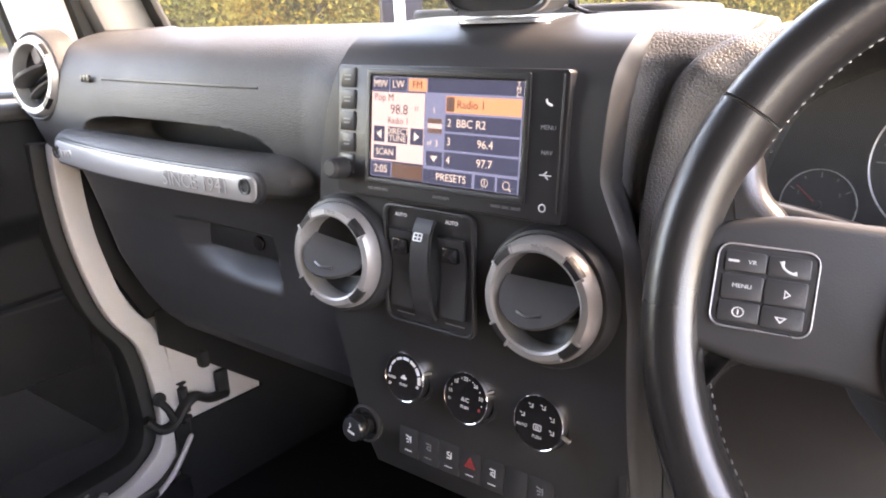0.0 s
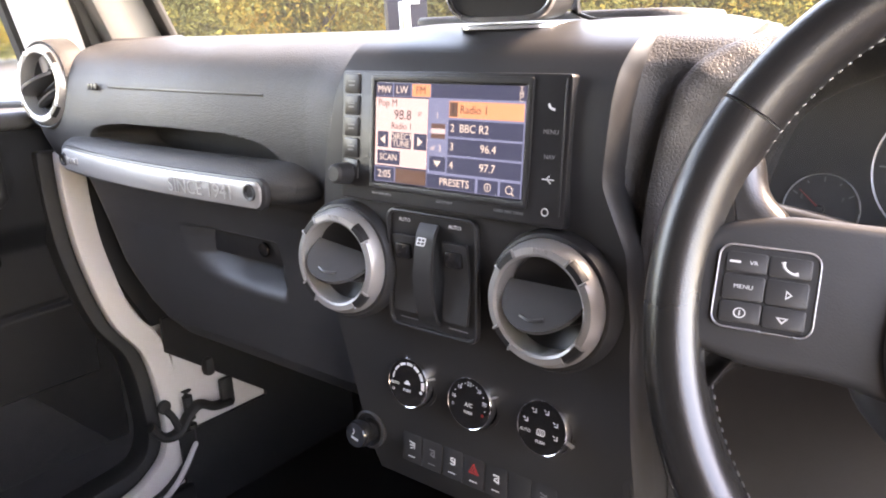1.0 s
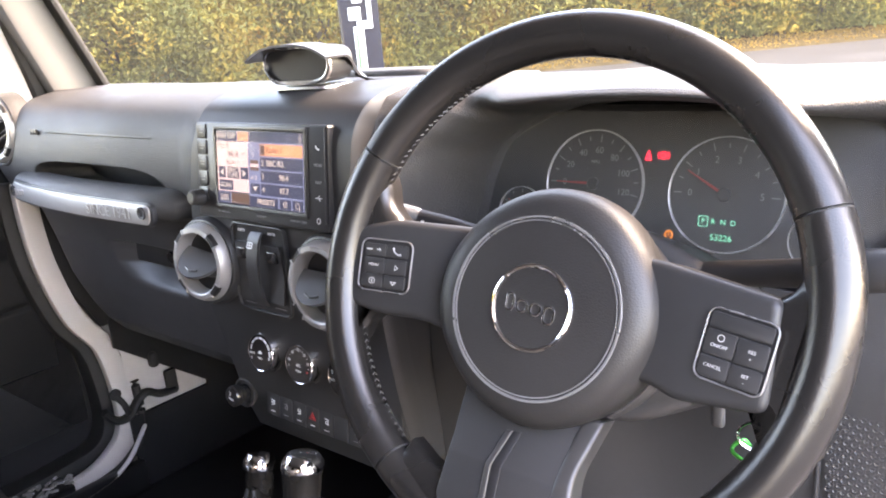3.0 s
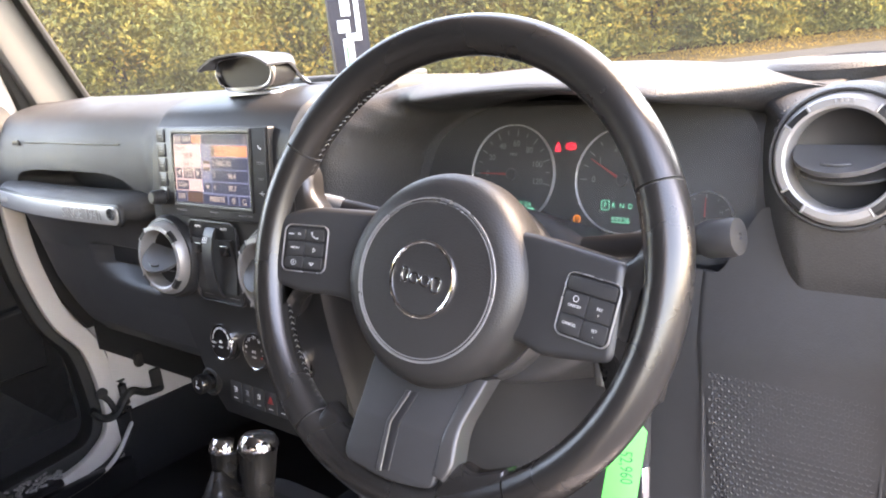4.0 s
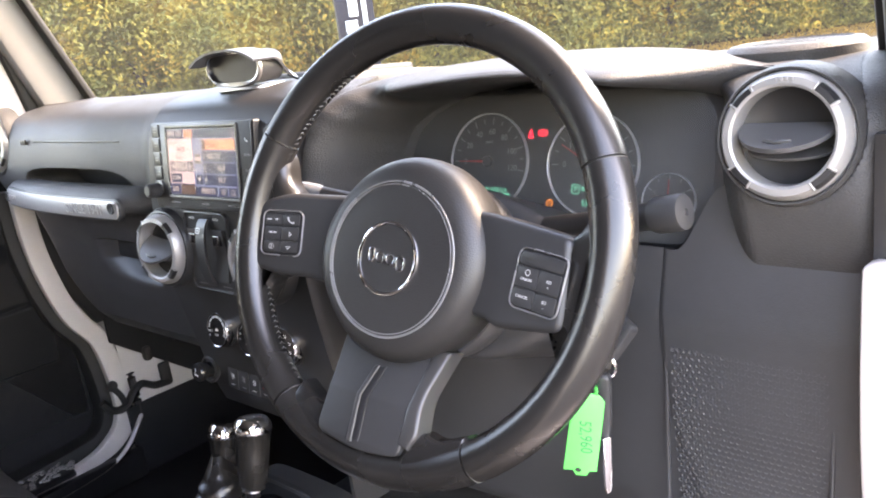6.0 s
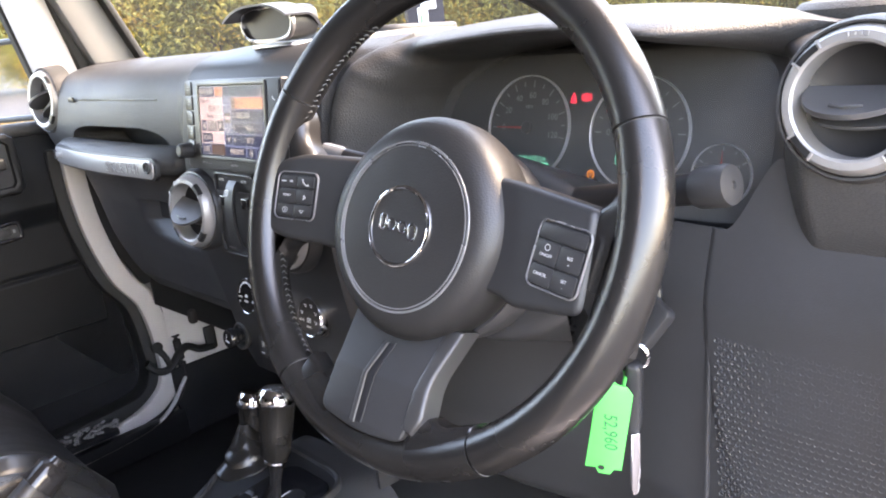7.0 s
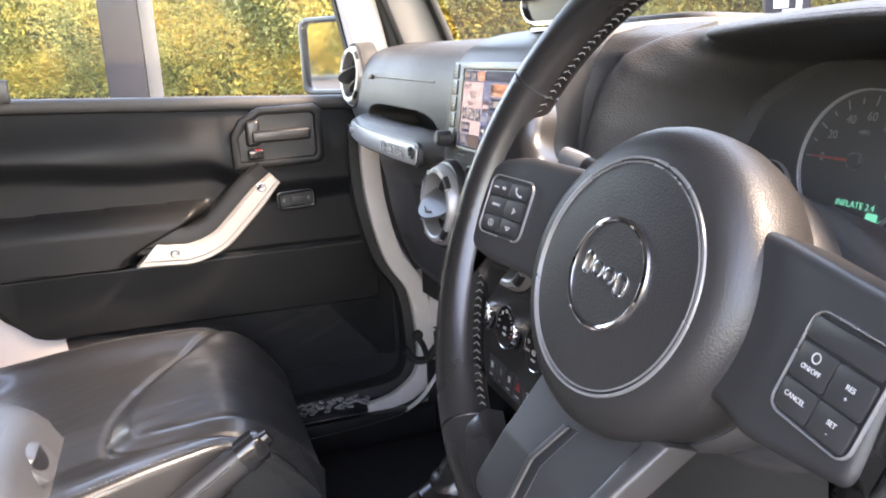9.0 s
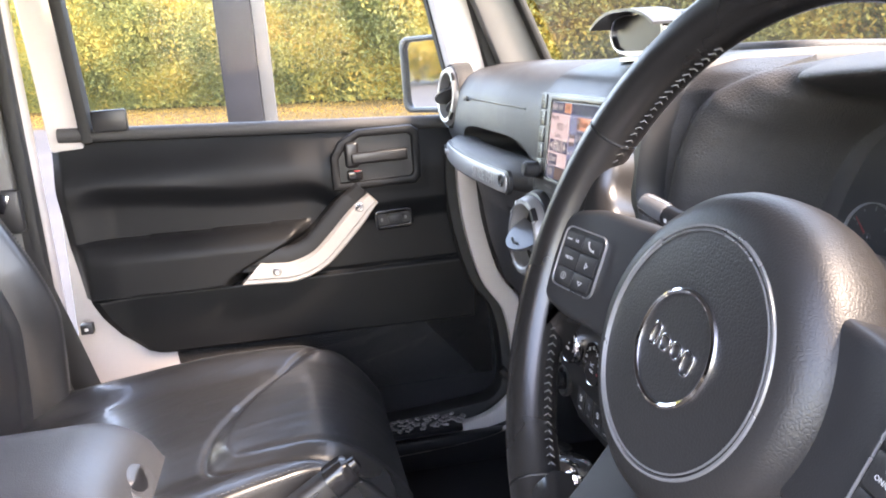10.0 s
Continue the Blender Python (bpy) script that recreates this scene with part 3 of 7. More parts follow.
def hood(u, v):
    a, b = LO(u), LI(u)
    top = ss(1.20, 1.30, a.z)
    back = 0.030 * ss(0.46, 0.58, a.x)
    near = 1 - ss(0.16, 0.24, a.x)
    crest = lerp(0.212 + back - 0.062 * (1 - top), table(a.z, CREST), near)
    if v < 0.35:
        f = v / 0.35
        return Vector((a.x, lerp(lerp(0.20, 0.42, top), crest, f), a.z - lerp(0.028, 0.0, f) * top + 0.006 * math.sin(f * math.pi) * top))
    f = (v - 0.35) / 0.65
    c = Vector((0.335, 0, 1.17))
    b = Vector((c.x + (b.x - c.x) * 0.94, 0, c.z + (b.z - c.z) * 0.94))
    side = math.sin(f * math.pi / 2)
    lat = lerp(side, side ** 1.5, top)
    y = lerp(crest, 0.287, 1 - math.cos(f * math.pi / 2)) - 0.085 * top * (1 - near) * (1 - ss(0.47, 0.555, a.x)) * math.sin(min(1.0, f / 0.8) * math.pi) ** 1.2 - 0.022 * top * near * math.sin(f * math.pi)
    return Vector((lerp(a.x, b.x, lat), y, lerp(a.z, b.z, lat)))


HOODX = [(z, x) for x, z in LIP_OUT[:6]]


def cheek(u, v):
    z = lerp(1.122, 1.303, v)
    x0 = table(z, [(1.12, 0.130), (1.166, 0.127), (1.21, 0.108), (1.28, 0.112), (1.30, 0.116)]) - 0.006
    y0 = table(z, [(1.08, 0.110), (1.14, 0.104), (1.20, 0.104), (1.255, 0.110), (1.28, 0.120), (1.297, 0.140), (1.304, 0.175)]) + 0.012
    x1, y1 = table(z, HOODX) + 0.003, table(z, CREST) + 0.001
    return (lerp(x0, x1, u), lerp(y0, y1, u) + 0.014 * math.sin(u * math.pi) * (1 - ss(1.26, 1.30, z)), z)


part("hood_cheek", patch(cheek, 16, 60, 0.004), PAD, dash, "grained cheek beside the dials")
part("stack_flank", patch(lambda u, v: (0.118 + 0.012 * u, lerp(0.125, 0.235, u), lerp(0.82, 1.15, v)), 4, 8, 0.006, front=(1, 0, 0)), SATIN, dash, "dark side of the centre stack")
part("instrument_hood", patch(hood, 110, 80, 0.006), PAD, dash, "grained instrument hood")


# driver's end of the pad and the knee panel
def pad_drv(u, v):
    x = lerp(0.468, 0.668, u)
    p = PP(v)
    y, z = p.y + 0.037, p.z
    y += 0.028 * ss(0.62, 0.668, x) ** 2
    # falls back to the dials on its inner side
    y += 0.150 * (1 - ss(0.468, 0.562, x)) * (1 - 0.55 * ss(1.262, 1.300, z))
    z -= 0.018 * ss(1.235, 1.300, z)
    d = math.hypot(x - 0.588, z - 1.244)
    return (x, y + 0.03 * (1 - ss(0.043, 0.048, d)), z)


part("end_pad", patch(pad_drv, 120, 170, 0.008), PAD, dash, "grained dash end with round vent housing")


def knee(u, v):
    x = lerp(0.125, 0.650, u)
    z = lerp(0.80, 1.150 + 0.050 * ss(0.495, 0.530, x), v)
    y = table(z, [(0.80, 0.26), (0.82, 0.225), (0.84, 0.20), (0.92, 0.175), (1.02, 0.168), (1.10, 0.170), (1.15, 0.186), (1.20, 0.200)])
    seam = table(z, [(0.88, 0.535), (0.968, 0.503), (1.008, 0.494), (1.06, 0.487), (1.12, 0.485)])
    y += 0.02 * ss(0.635, 0.668, x) + 0.0025 * (1 - ss(seam - 0.002, seam + 0.002, x)) + 0.0012 * math.exp(-((x - seam) / 0.002) ** 2) + 0.02 * math.exp(-((x - 0.36) / 0.075) ** 2)
    return (x, y, z)


part("knee_panel", patch(knee, 260, 40, 0.010), PLAST, dash, "black plastic knee panel")
bm = B()
rbox(bm, (0.44, 0.008, 0.19), T(0.335, 0.290, 1.195), 0.002)
part("dial_panel", bm, GLOSSBLK, dash, "black panel behind the dials")
# honeycomb speaker grille
gr = thing("speaker_grille", "black honeycomb speaker grille in the knee panel", "speaker grille", (0.55, 0.165, 0.97))
bm = B()
ring_of(bm, rrect(0.130, 0.17, 0.018, 6), rrect(0.124, 0.164, 0.016, 6), 0.003, T(0.5535, 0.169, 0.998) @ pose(0, 0, 0, 86, 0, 0), 0.001)
part("surround", bm, PLAST, gr)
bm = B()
for j in range(31):
    for i in range(26):
        x, z = 0.497 + 0.0051 * i + 0.00255 * (j % 2), 0.922 + 0.0050 * j
        if x < 0.612 and not (x > 0.600 and z > 1.062 and math.hypot(x - 0.600, z - 1.062) > 0.014):
            y = table(z, [(0.92, 0.176), (1.02, 0.169), (1.10, 0.171)])
            lathe(bm, [(0.0023, 0.0), (0.0020, 0.0007), (0.0012, 0.0002)], T(x, y - 0.0004, z) @ pose(0, 0, 0, 86, 0, 0), 6)
tagged(part("honeycomb", bm, PLAST, gr, "small raised honeycomb cells"), kind="stuff")


# ---- air vents ----
VANE = mat("vane_plastic", (0.060, 0.060, 0.062), 0.36, var=0.1)


def air_vent(m, tilt, roll, collar, r=0.0425):
    e = thing("air_vent", "round air vent with silver ring and black vane", "air vent", group="round dashboard vents", m=m)
    bm = B()
    lathe(bm, [(r * 0.775, -0.012), (r * 0.775, 0.0028), (r * 0.79, 0.0052), (r * 0.83, 0.0062), (r * 0.93, 0.0056), (r * 0.945, 0.0048), (r * 1.01, -0.0005), (r * 1.03, -0.004), (r * 1.03, -0.010)], None, 80)
    part("ring", bm, SILVER, e, "satin silver ring", local=True)
    bm = B()
    lathe(bm, [(r * 1.00, -0.008), (r * 1.035, -0.0065), (r * 1.048, -0.0020), (r * 1.08, -0.0012), (r * 1.12, -0.005), (r * 1.16, -0.014), (r * 1.20, -0.030)] if collar is PAD else [(r * 1.00, -0.007), (r * 1.05, -0.0055), (r * 1.10, -0.006), (r * 1.17, -0.012), (r * 1.17, -0.020)], None, 80)
    part("bezel", bm, collar, e, local=True)
    bm = B()
    for q, (w, h) in enumerate(((0.0012, 0.0034), (0.0026, 0.0026), (0.0026, 0.0026), (0.0028, 0.0032))):
        rbox(bm, (w, h, 0.001), pose(0, 0, 0, 0, 0, 97 - 5 * q) @ T(r * 0.895, 0, 0.0060) @ pose(0, 0, 0, 0, 0, -90), 0.0004, 1)
    part("maker_mark", bm, SILVER, e, local=True)
    bm = B()
    lathe(bm, [(0, -0.0175), (r * 0.60, -0.017), (r * 0.785, -0.012), (r * 0.785, -0.003)], None, 48)
    part("barrel", bm, DARK, e, "dark hollow barrel", local=True)
    for a in (45, 135, 225, 315):
        bm = B()
        lathe(bm, [(r * 0.836, 0.0050), (r * 0.84, 0.0066), (r * 0.93, 0.0062), (r * 0.955, 0.0046), (r * 0.985, 0.0020), (r * 0.985, 0.000)], None, 8, a - 11, 22)
        part("inset", bm, DARK, e, "black inset in the ring", local=True)
        for s in (-1, 1):
            bm = B()
            rbox(bm, (r * 0.15, 0.0020, 0.0030), pose(0, 0, 0, 0, 0, a + s * 12.5) @ T(r * 0.905, 0, 0.0052) @ pose(0, 0, 0, 0, 14, 0), 0.0009)
            part("rib", bm, SILVER, e, local=True)
    R = r * 0.755
    turn = pose(0, 0, 0, 0, 0, roll) @ pose(0, 0, 0, tilt, 0, 0)
    for name, y0, reach, deep in (("vane", 0.10, 0.0225, 0.014), ("blade", -0.42, 0.0060, 0.014)):
        bm = B()
        w = math.sqrt(1 - y0 * y0) * R * 0.97
        o = [(w * math.cos(a), -deep * 0.6 + (reach + deep * 0.6) * math.sin(a)) for a in (k * math.pi / 24 for k in range(25))] + [(-w, -deep), (w, -deep)]
        prism(bm, o, 0.0042 if reach > 0.01 else 0.0026, turn @ T(0, y0 * R, 0) @ pose(0, 0, 0, 90, 0, 0) @ Matrix.Diagonal((1, 1, 1, 1)), 0.0014, 3)
        v = part(name, bm, VANE, e, "black vane plate", local=True)
    bm = B()
    tube(bm, spline([(-0.28 * R, 0.10 * R + 0.0008, 0.0125), (0, 0.10 * R + 0.0012, 0.0150), (0.28 * R, 0.10 * R + 0.0008, 0.0125)], 10), 0.0012, turn, 6)
    part("thumb_ridge", bm, VANE, e, local=True)
    return e


def facing(x, y, z, rx=90, rz=0):
    """Axes on an upright face: local x to the right, y up, z out of the face towards the rear."""
    return pose(x, y, z, rx, 0, rz)


air_vent(facing(-0.122, 0.083, 1.128, 84, 4), 38, -8, SATIN)
air_vent(facing(0.072, 0.083, 1.130, 84, 0), 44, 0, SATIN)
air_vent(facing(-0.680, 0.124, 1.2545, 84, 6), 8, 26, PAD, 0.0485)
air_vent(facing(0.588, 0.160, 1.244, 82, 0), 26, 0, PAD, 0.0418)

# ---- steering wheel ----
WHEEL = pose(0.3608, 0.0040, 1.1821, 68, 0, 5.74) @ pose(0, 0, 0, 0, 0, -4.6)
wheel = thing("steering_wheel", "black leather three-spoke steering wheel with grey stitching", "steering wheel", m=WHEEL)
RM, RT, RY, RZ = 0.1645, 0.0147, 0.0166, -0.0148


def rim_arc(a0, a1, r, flat, n):
    t = B()
    rings = []
    for i in range(n + 1):
        a = radians(lerp(a0, a1, i / n))
        c = Vector((math.cos(a), math.sin(a), 0))
        grip = 1.0 + 0.05 * math.exp(-(((math.degrees(a) % 360) - 17) / 12) ** 2) + 0.05 * math.exp(-(((math.degrees(a) % 360) - 163) / 12) ** 2)
        rings.append([t.verts.new(c * (RM + r * grip * math.cos(k * math.tau / 20)) + Vector((0, RY, RZ + r * flat * math.sin(k * math.tau / 20)))) for k in range(20)])
    for p, q in zip(rings, rings[1:]):
        for k in range(20):
            t.faces.new((p[k], p[(k + 1) % 20], q[(k + 1) % 20], q[k]))
    t.faces.new(rings[0][::-1])
    t.faces.new(rings[-1])
    return t


for name, a0, a1, lab in (("rim_top", 25.3, 154.7, "smooth leather upper rim"), ("rim_right", -56.7, 24.7, "worn glossy leather grip"), ("rim_bottom", -122.7, -57.3, "smooth leather lower rim"), ("rim_left", 155.3, 236.7, "worn leather grip")):
    part(name, rim_arc(a0, a1, RT, 1.10, 48), LEATHER, wheel, lab, local=True)
for a in (25, 155, 237, 303):
    bm = B()
    c = Vector((math.cos(radians(a)) * RM, math.sin(radians(a)) * RM + RY, RZ))
    lathe(bm, [(RT * 0.95, -0.0006), (RT * 1.012, 0), (RT * 0.95, 0.0006)], Matrix.Translation(c) @ pose(0, 0, 0, 90, 0, a) @ Matrix.Rotation(0, 4, "Z"), 24)
    part("rim_seam", bm, THREAD, wheel, "thin pale seam", local=True)
# cross stitching on the inner side of the grips
random.seed(11)
for a0, a1 in ((122, 235), (-55, 58)):
    bm = B()
    n = 60
    for i in range(n):
        a = lerp(a0, a1, (i + 0.5) / n)
        if 168 < a < 184 or -4 < a < 12:
            continue
        m = T(0, RY, 0) @ pose(0, 0, 0, 0, 0, a) @ T(RM - RT * 0.985, 0, RZ - RT * 0.22) @ pose(0, 0, 0, 0, -102, 0)
        for q, e, w in ((34, 0.0014, 0.0040), (-30, -0.0014, 0.0036)):
            rbox(bm, (w * random.uniform(0.8, 1.15), 0.0006, 0.0008), m @ T(e, random.uniform(-0.0003, 0.0003), 0.0001) @ pose(0, 0, 0, 0, 0, q + random.uniform(-12, 12)), 0.0003, 1)
    tagged(part("stitching", bm, THREAD, wheel, "grey cross stitching", local=True), kind="stuff")


def hub_outline(k=1.0):
    out = []
    for i in range(72):
        a = i / 72 * math.tau
        x, y = math.cos(a), math.sin(a)
        w = ss(0.76, 0.92, k)
        r = 0.0765 + w * (0.0025 * math.exp(-((a - 1.0) / 0.5) ** 2) + 0.0010 * math.cos(4 * a) - 0.0015 * max(0, -y))
        out.append((r * k * x, r * k * y + 0.0035))
    return out


t = B()
prev = None
for k, z in ((0.90, -0.052), (0.97, -0.046), (1.0, -0.036), (1.005, -0.026), (0.995, -0.0165), (0.965, -0.0095), (0.915, -0.0045), (0.85, -0.0013), (0.775, 0.0004), (0.748, 0.0006), (0.744, -0.0006), (0.735, -0.0006), (0.730, 0.0008), (0.55, 0.0018), (0.37, 0.0022)):
    row = [t.verts.new((x, y, z)) for x, y in hub_outline(k)]
    if prev:
        for i in range(72):
            t.faces.new((prev[i], prev[(i + 1) % 72], row[(i + 1) % 72], row[i]))
    prev = row
t.faces.new(prev)
hub = part("airbag_cover", t, HUBM, wheel, "grained airbag cover", local=True)
HC = T(0, 0.0035, 0)
for r0, wd in ((0.0570, 0.0011), (0.0547, 0.0006)):
    bm = B()
    lathe(bm, [(r0 - wd, -0.0002), (r0 - wd * 0.5, 0.0016), (r0 + wd * 0.5, 0.0016), (r0 + wd, -0.0002)], HC, 96)
    part("cover_ring", bm, SATINGREY, hub, "thin satin ring", local=True)
bm = B()
lathe(bm, [(0.0245, 0.0015), (0.0250, 0.0036), (0.0262, 0.0042), (0.0274, 0.0036), (0.0279, 0.0015)], HC, 72)
part("badge_ring", bm, CHROME, hub, "bright chrome badge ring", local=True)
bm = B()
cyl(bm, 0.0250, 0.0018, HC @ T(0, 0, 0.001), 56, bev=0.0004)
part("badge_disc", bm, HUBM, hub, local=True)
bm = B()
for x, y, w, h in ((-0.0145, 0.0012, 0.0062, 0.0118), (-0.0060, 0.0, 0.0082, 0.0086), (0.0034, -0.0004, 0.0082, 0.0086), (0.0128, -0.0022, 0.0080, 0.0120)):
    q = min(w, h) * 0.45
    ring_of(bm, rrect(w, h, q, 6), rrect(w - 0.0026, h - 0.0026, max(0.0004, q - 0.0013), 6), 0.0010, HC @ T(x, y, 0.0026), 0.0003)
part("badge_mark", bm, CHROME, hub, "small chrome raised shapes", local=True)


def corners(pts, n=6):
    """A closed outline through (x, y, radius) corners, each rounded by its radius."""
    out = []
    for i, (x, y, r) in enumerate(pts):
        p, a, b = Vector((x, y)), Vector(pts[i - 1][:2]), Vector(pts[(i + 1) % len(pts)][:2])
        if r <= 0:
            out.append((x, y))
            continue
        d = min(r, (a - p).length * 0.48, (b - p).length * 0.48)
        p0, p1 = p + (a - p).normalized() * d, p + (b - p).normalized() * d
        for k in range(n + 1):
            f = k / n
            q = p0 * (1 - f) ** 2 + p * 2 * f * (1 - f) + p1 * f * f
            out.append((q.x, q.y))
    return out


# spokes: satin panels that dip towards the hub, held by leather flares of the rim
LSP = [(-0.050, 0.0480, 0), (-0.124, 0.0428, 0.010), (-0.152, 0.0350, 0.016), (-0.1640, 0.0150, 0.014), (-0.1620, -0.0100, 0.012), (-0.1520, -0.0235, 0.010), (-0.128, -0.0265, 0.010), (-0.090, -0.0235, 0.01), (-0.050, -0.0300, 0)]
RSP = [(0.050, 0.0480, 0), (0.0720, 0.0470, 0.003), (0.1400, 0.0375, 0.007), (0.1425, -0.0050, 0.01), (0.1430, -0.0245, 0.008), (0.0900, -0.0300, 0.006), (0.0770, -0.0260, 0.004), (0.050, -0.0240, 0)]
LFL = [(-0.158, 0.090, 0), (-0.140, 0.072, 0.012), (-0.1345, 0.0520, 0.012), (-0.1200, 0.0420, 0.008), (-0.116, 0.010, 0), (-0.118, -0.0240, 0.006), (-0.1340, -0.0300, 0.010), (-0.1395, -0.0480, 0.014), (-0.148, -0.066, 0.01), (-0.168, -0.040, 0), (-0.172, 0.016, 0), (-0.168, 0.060, 0)]
RFL = [(0.156, 0.086, 0), (0.1465, 0.064, 0.010), (0.1425, 0.0440, 0.008), (0.1330, 0.0370, 0.006), (0.118, 0.010, 0), (0.120, -0.0250, 0.006), (0.1385, -0.0262, 0.006), (0.1405, -0.0420, 0.010), (0.146, -0.062, 0.01), (0.168, -0.040, 0), (0.172, 0.016, 0), (0.166, 0.060, 0)]
for side, panel, flare in ((-1, LSP, LFL), (1, RSP, RFL)):
    dip = T(0.125 * side, 0, -0.0103 if side < 0 else -0.0050) @ pose(0, 0, 0, 0, -7.2 * side, 0) @ T(-0.125 * side, 0, 0)
    bm = B()
    prism(bm, corners(panel), 0.030, dip @ T(0, 0, -0.030), 0.0055, 4)
    part("spoke", bm, SATIN, wheel, "satin black spoke panel", local=True)
    bm = B()
    prism(bm, corners(flare), 0.022, dip @ T(0, 0, -0.0250), 0.0108, 6)
    part("rim_flare", bm, LEATHER, wheel, "leather flare of the rim", local=True)


# lower spoke: a folded plate that rises from behind the hub to the face of the rim
FOLD = [(-0.160, 0.0040), (-0.1307, 0.0003), (-0.099, -0.0070), (-0.0778, -0.0162), (-0.050, -0.0280)]


def folded(bm, lift=0.0):
    for y, _ in FOLD[1:-1]:
        bmesh.ops.bisect_plane(bm, geom=bm.verts[:] + bm.edges[:] + bm.faces[:], plane_co=(0, y, 0), plane_no=(0, 1, 0))
    for v in bm.verts:
        v.co.z += table(v.co.y, FOLD) + lift
    return bm


bm = B()
prism(bm, corners([(-0.050, -0.050, 0), (-0.0470, -0.072, 0.004), (-0.0435, -0.094, 0.006), (-0.0430, -0.1325, 0.009), (0.000, -0.1385, 0.02), (0.0375, -0.1330, 0.008), (0.0355, -0.094, 0.006), (0.0425, -0.056, 0)]), 0.016, T(0, 0, -0.016), 0.0018, 3)
lower = part("lower_spoke", folded(bm, 0.0012), SATIN, wheel, "satin black lower spoke panel", local=True)
bm = B()
prism(bm, corners([(0.0375, -0.0560, 0), (0.0355, -0.0660, 0), (0.0325, -0.0940, 0.006), (0.0335, -0.1240, 0), (0.0430, -0.1260, 0), (0.0480, -0.1160, 0.004), (0.0440, -0.0900, 0.006), (0.0510, -0.0560, 0)]), 0.018, T(0, 0, -0.018), 0.0030, 3)
part("spoke_strip", folded(bm, 0.0024), SPOKEGREY, wheel, "satin grey side strip", local=True)
bm = B()
prism(bm, [(-0.0060, -0.0770), (-0.0110, -0.0990), (-0.0075, -0.1320), (0.0000, -0.1310), (-0.0030, -0.0990), (0.0020, -0.0760)], 0.0014, None, 0.0003)
part("spoke_slot", folded(bm, 0.0002), DARK, lower, "dark slot", local=True)
bm = B()
prism(bm, [(-0.0085, -0.0770), (-0.0138, -0.0995), (-0.0105, -0.1335), (-0.0060, -0.1325), (-0.0098, -0.0995), (-0.0040, -0.0768)], 0.0026, None, 0.0009, 3)
part("spoke_trim", folded(bm, 0.0002), SPOKEGREY, lower, "bevelled grey edge of the slot", local=True)
for name, o in (("left", [(-0.0400, -0.1180, 0), (-0.0450, -0.1140, 0.003), (-0.0560, -0.1130, 0.010), (-0.0760, -0.1030, 0), (-0.085, -0.125, 0), (-0.050, -0.150, 0), (-0.030, -0.145, 0)]), ("right", [(0.0400, -0.1150, 0), (0.0490, -0.1130, 0.003), (0.0600, -0.1155, 0.010), (0.0820, -0.1060, 0), (0.090, -0.125, 0), (0.055, -0.150, 0), (0.030, -0.145, 0)])):
    bm = B()
    prism(bm, corners(o), 0.018, T(0, 0, -0.018), 0.0075, 5)
    part("rim_web", folded(bm, -0.0015), LEATHER, wheel, "leather web joining spoke and rim", local=True)


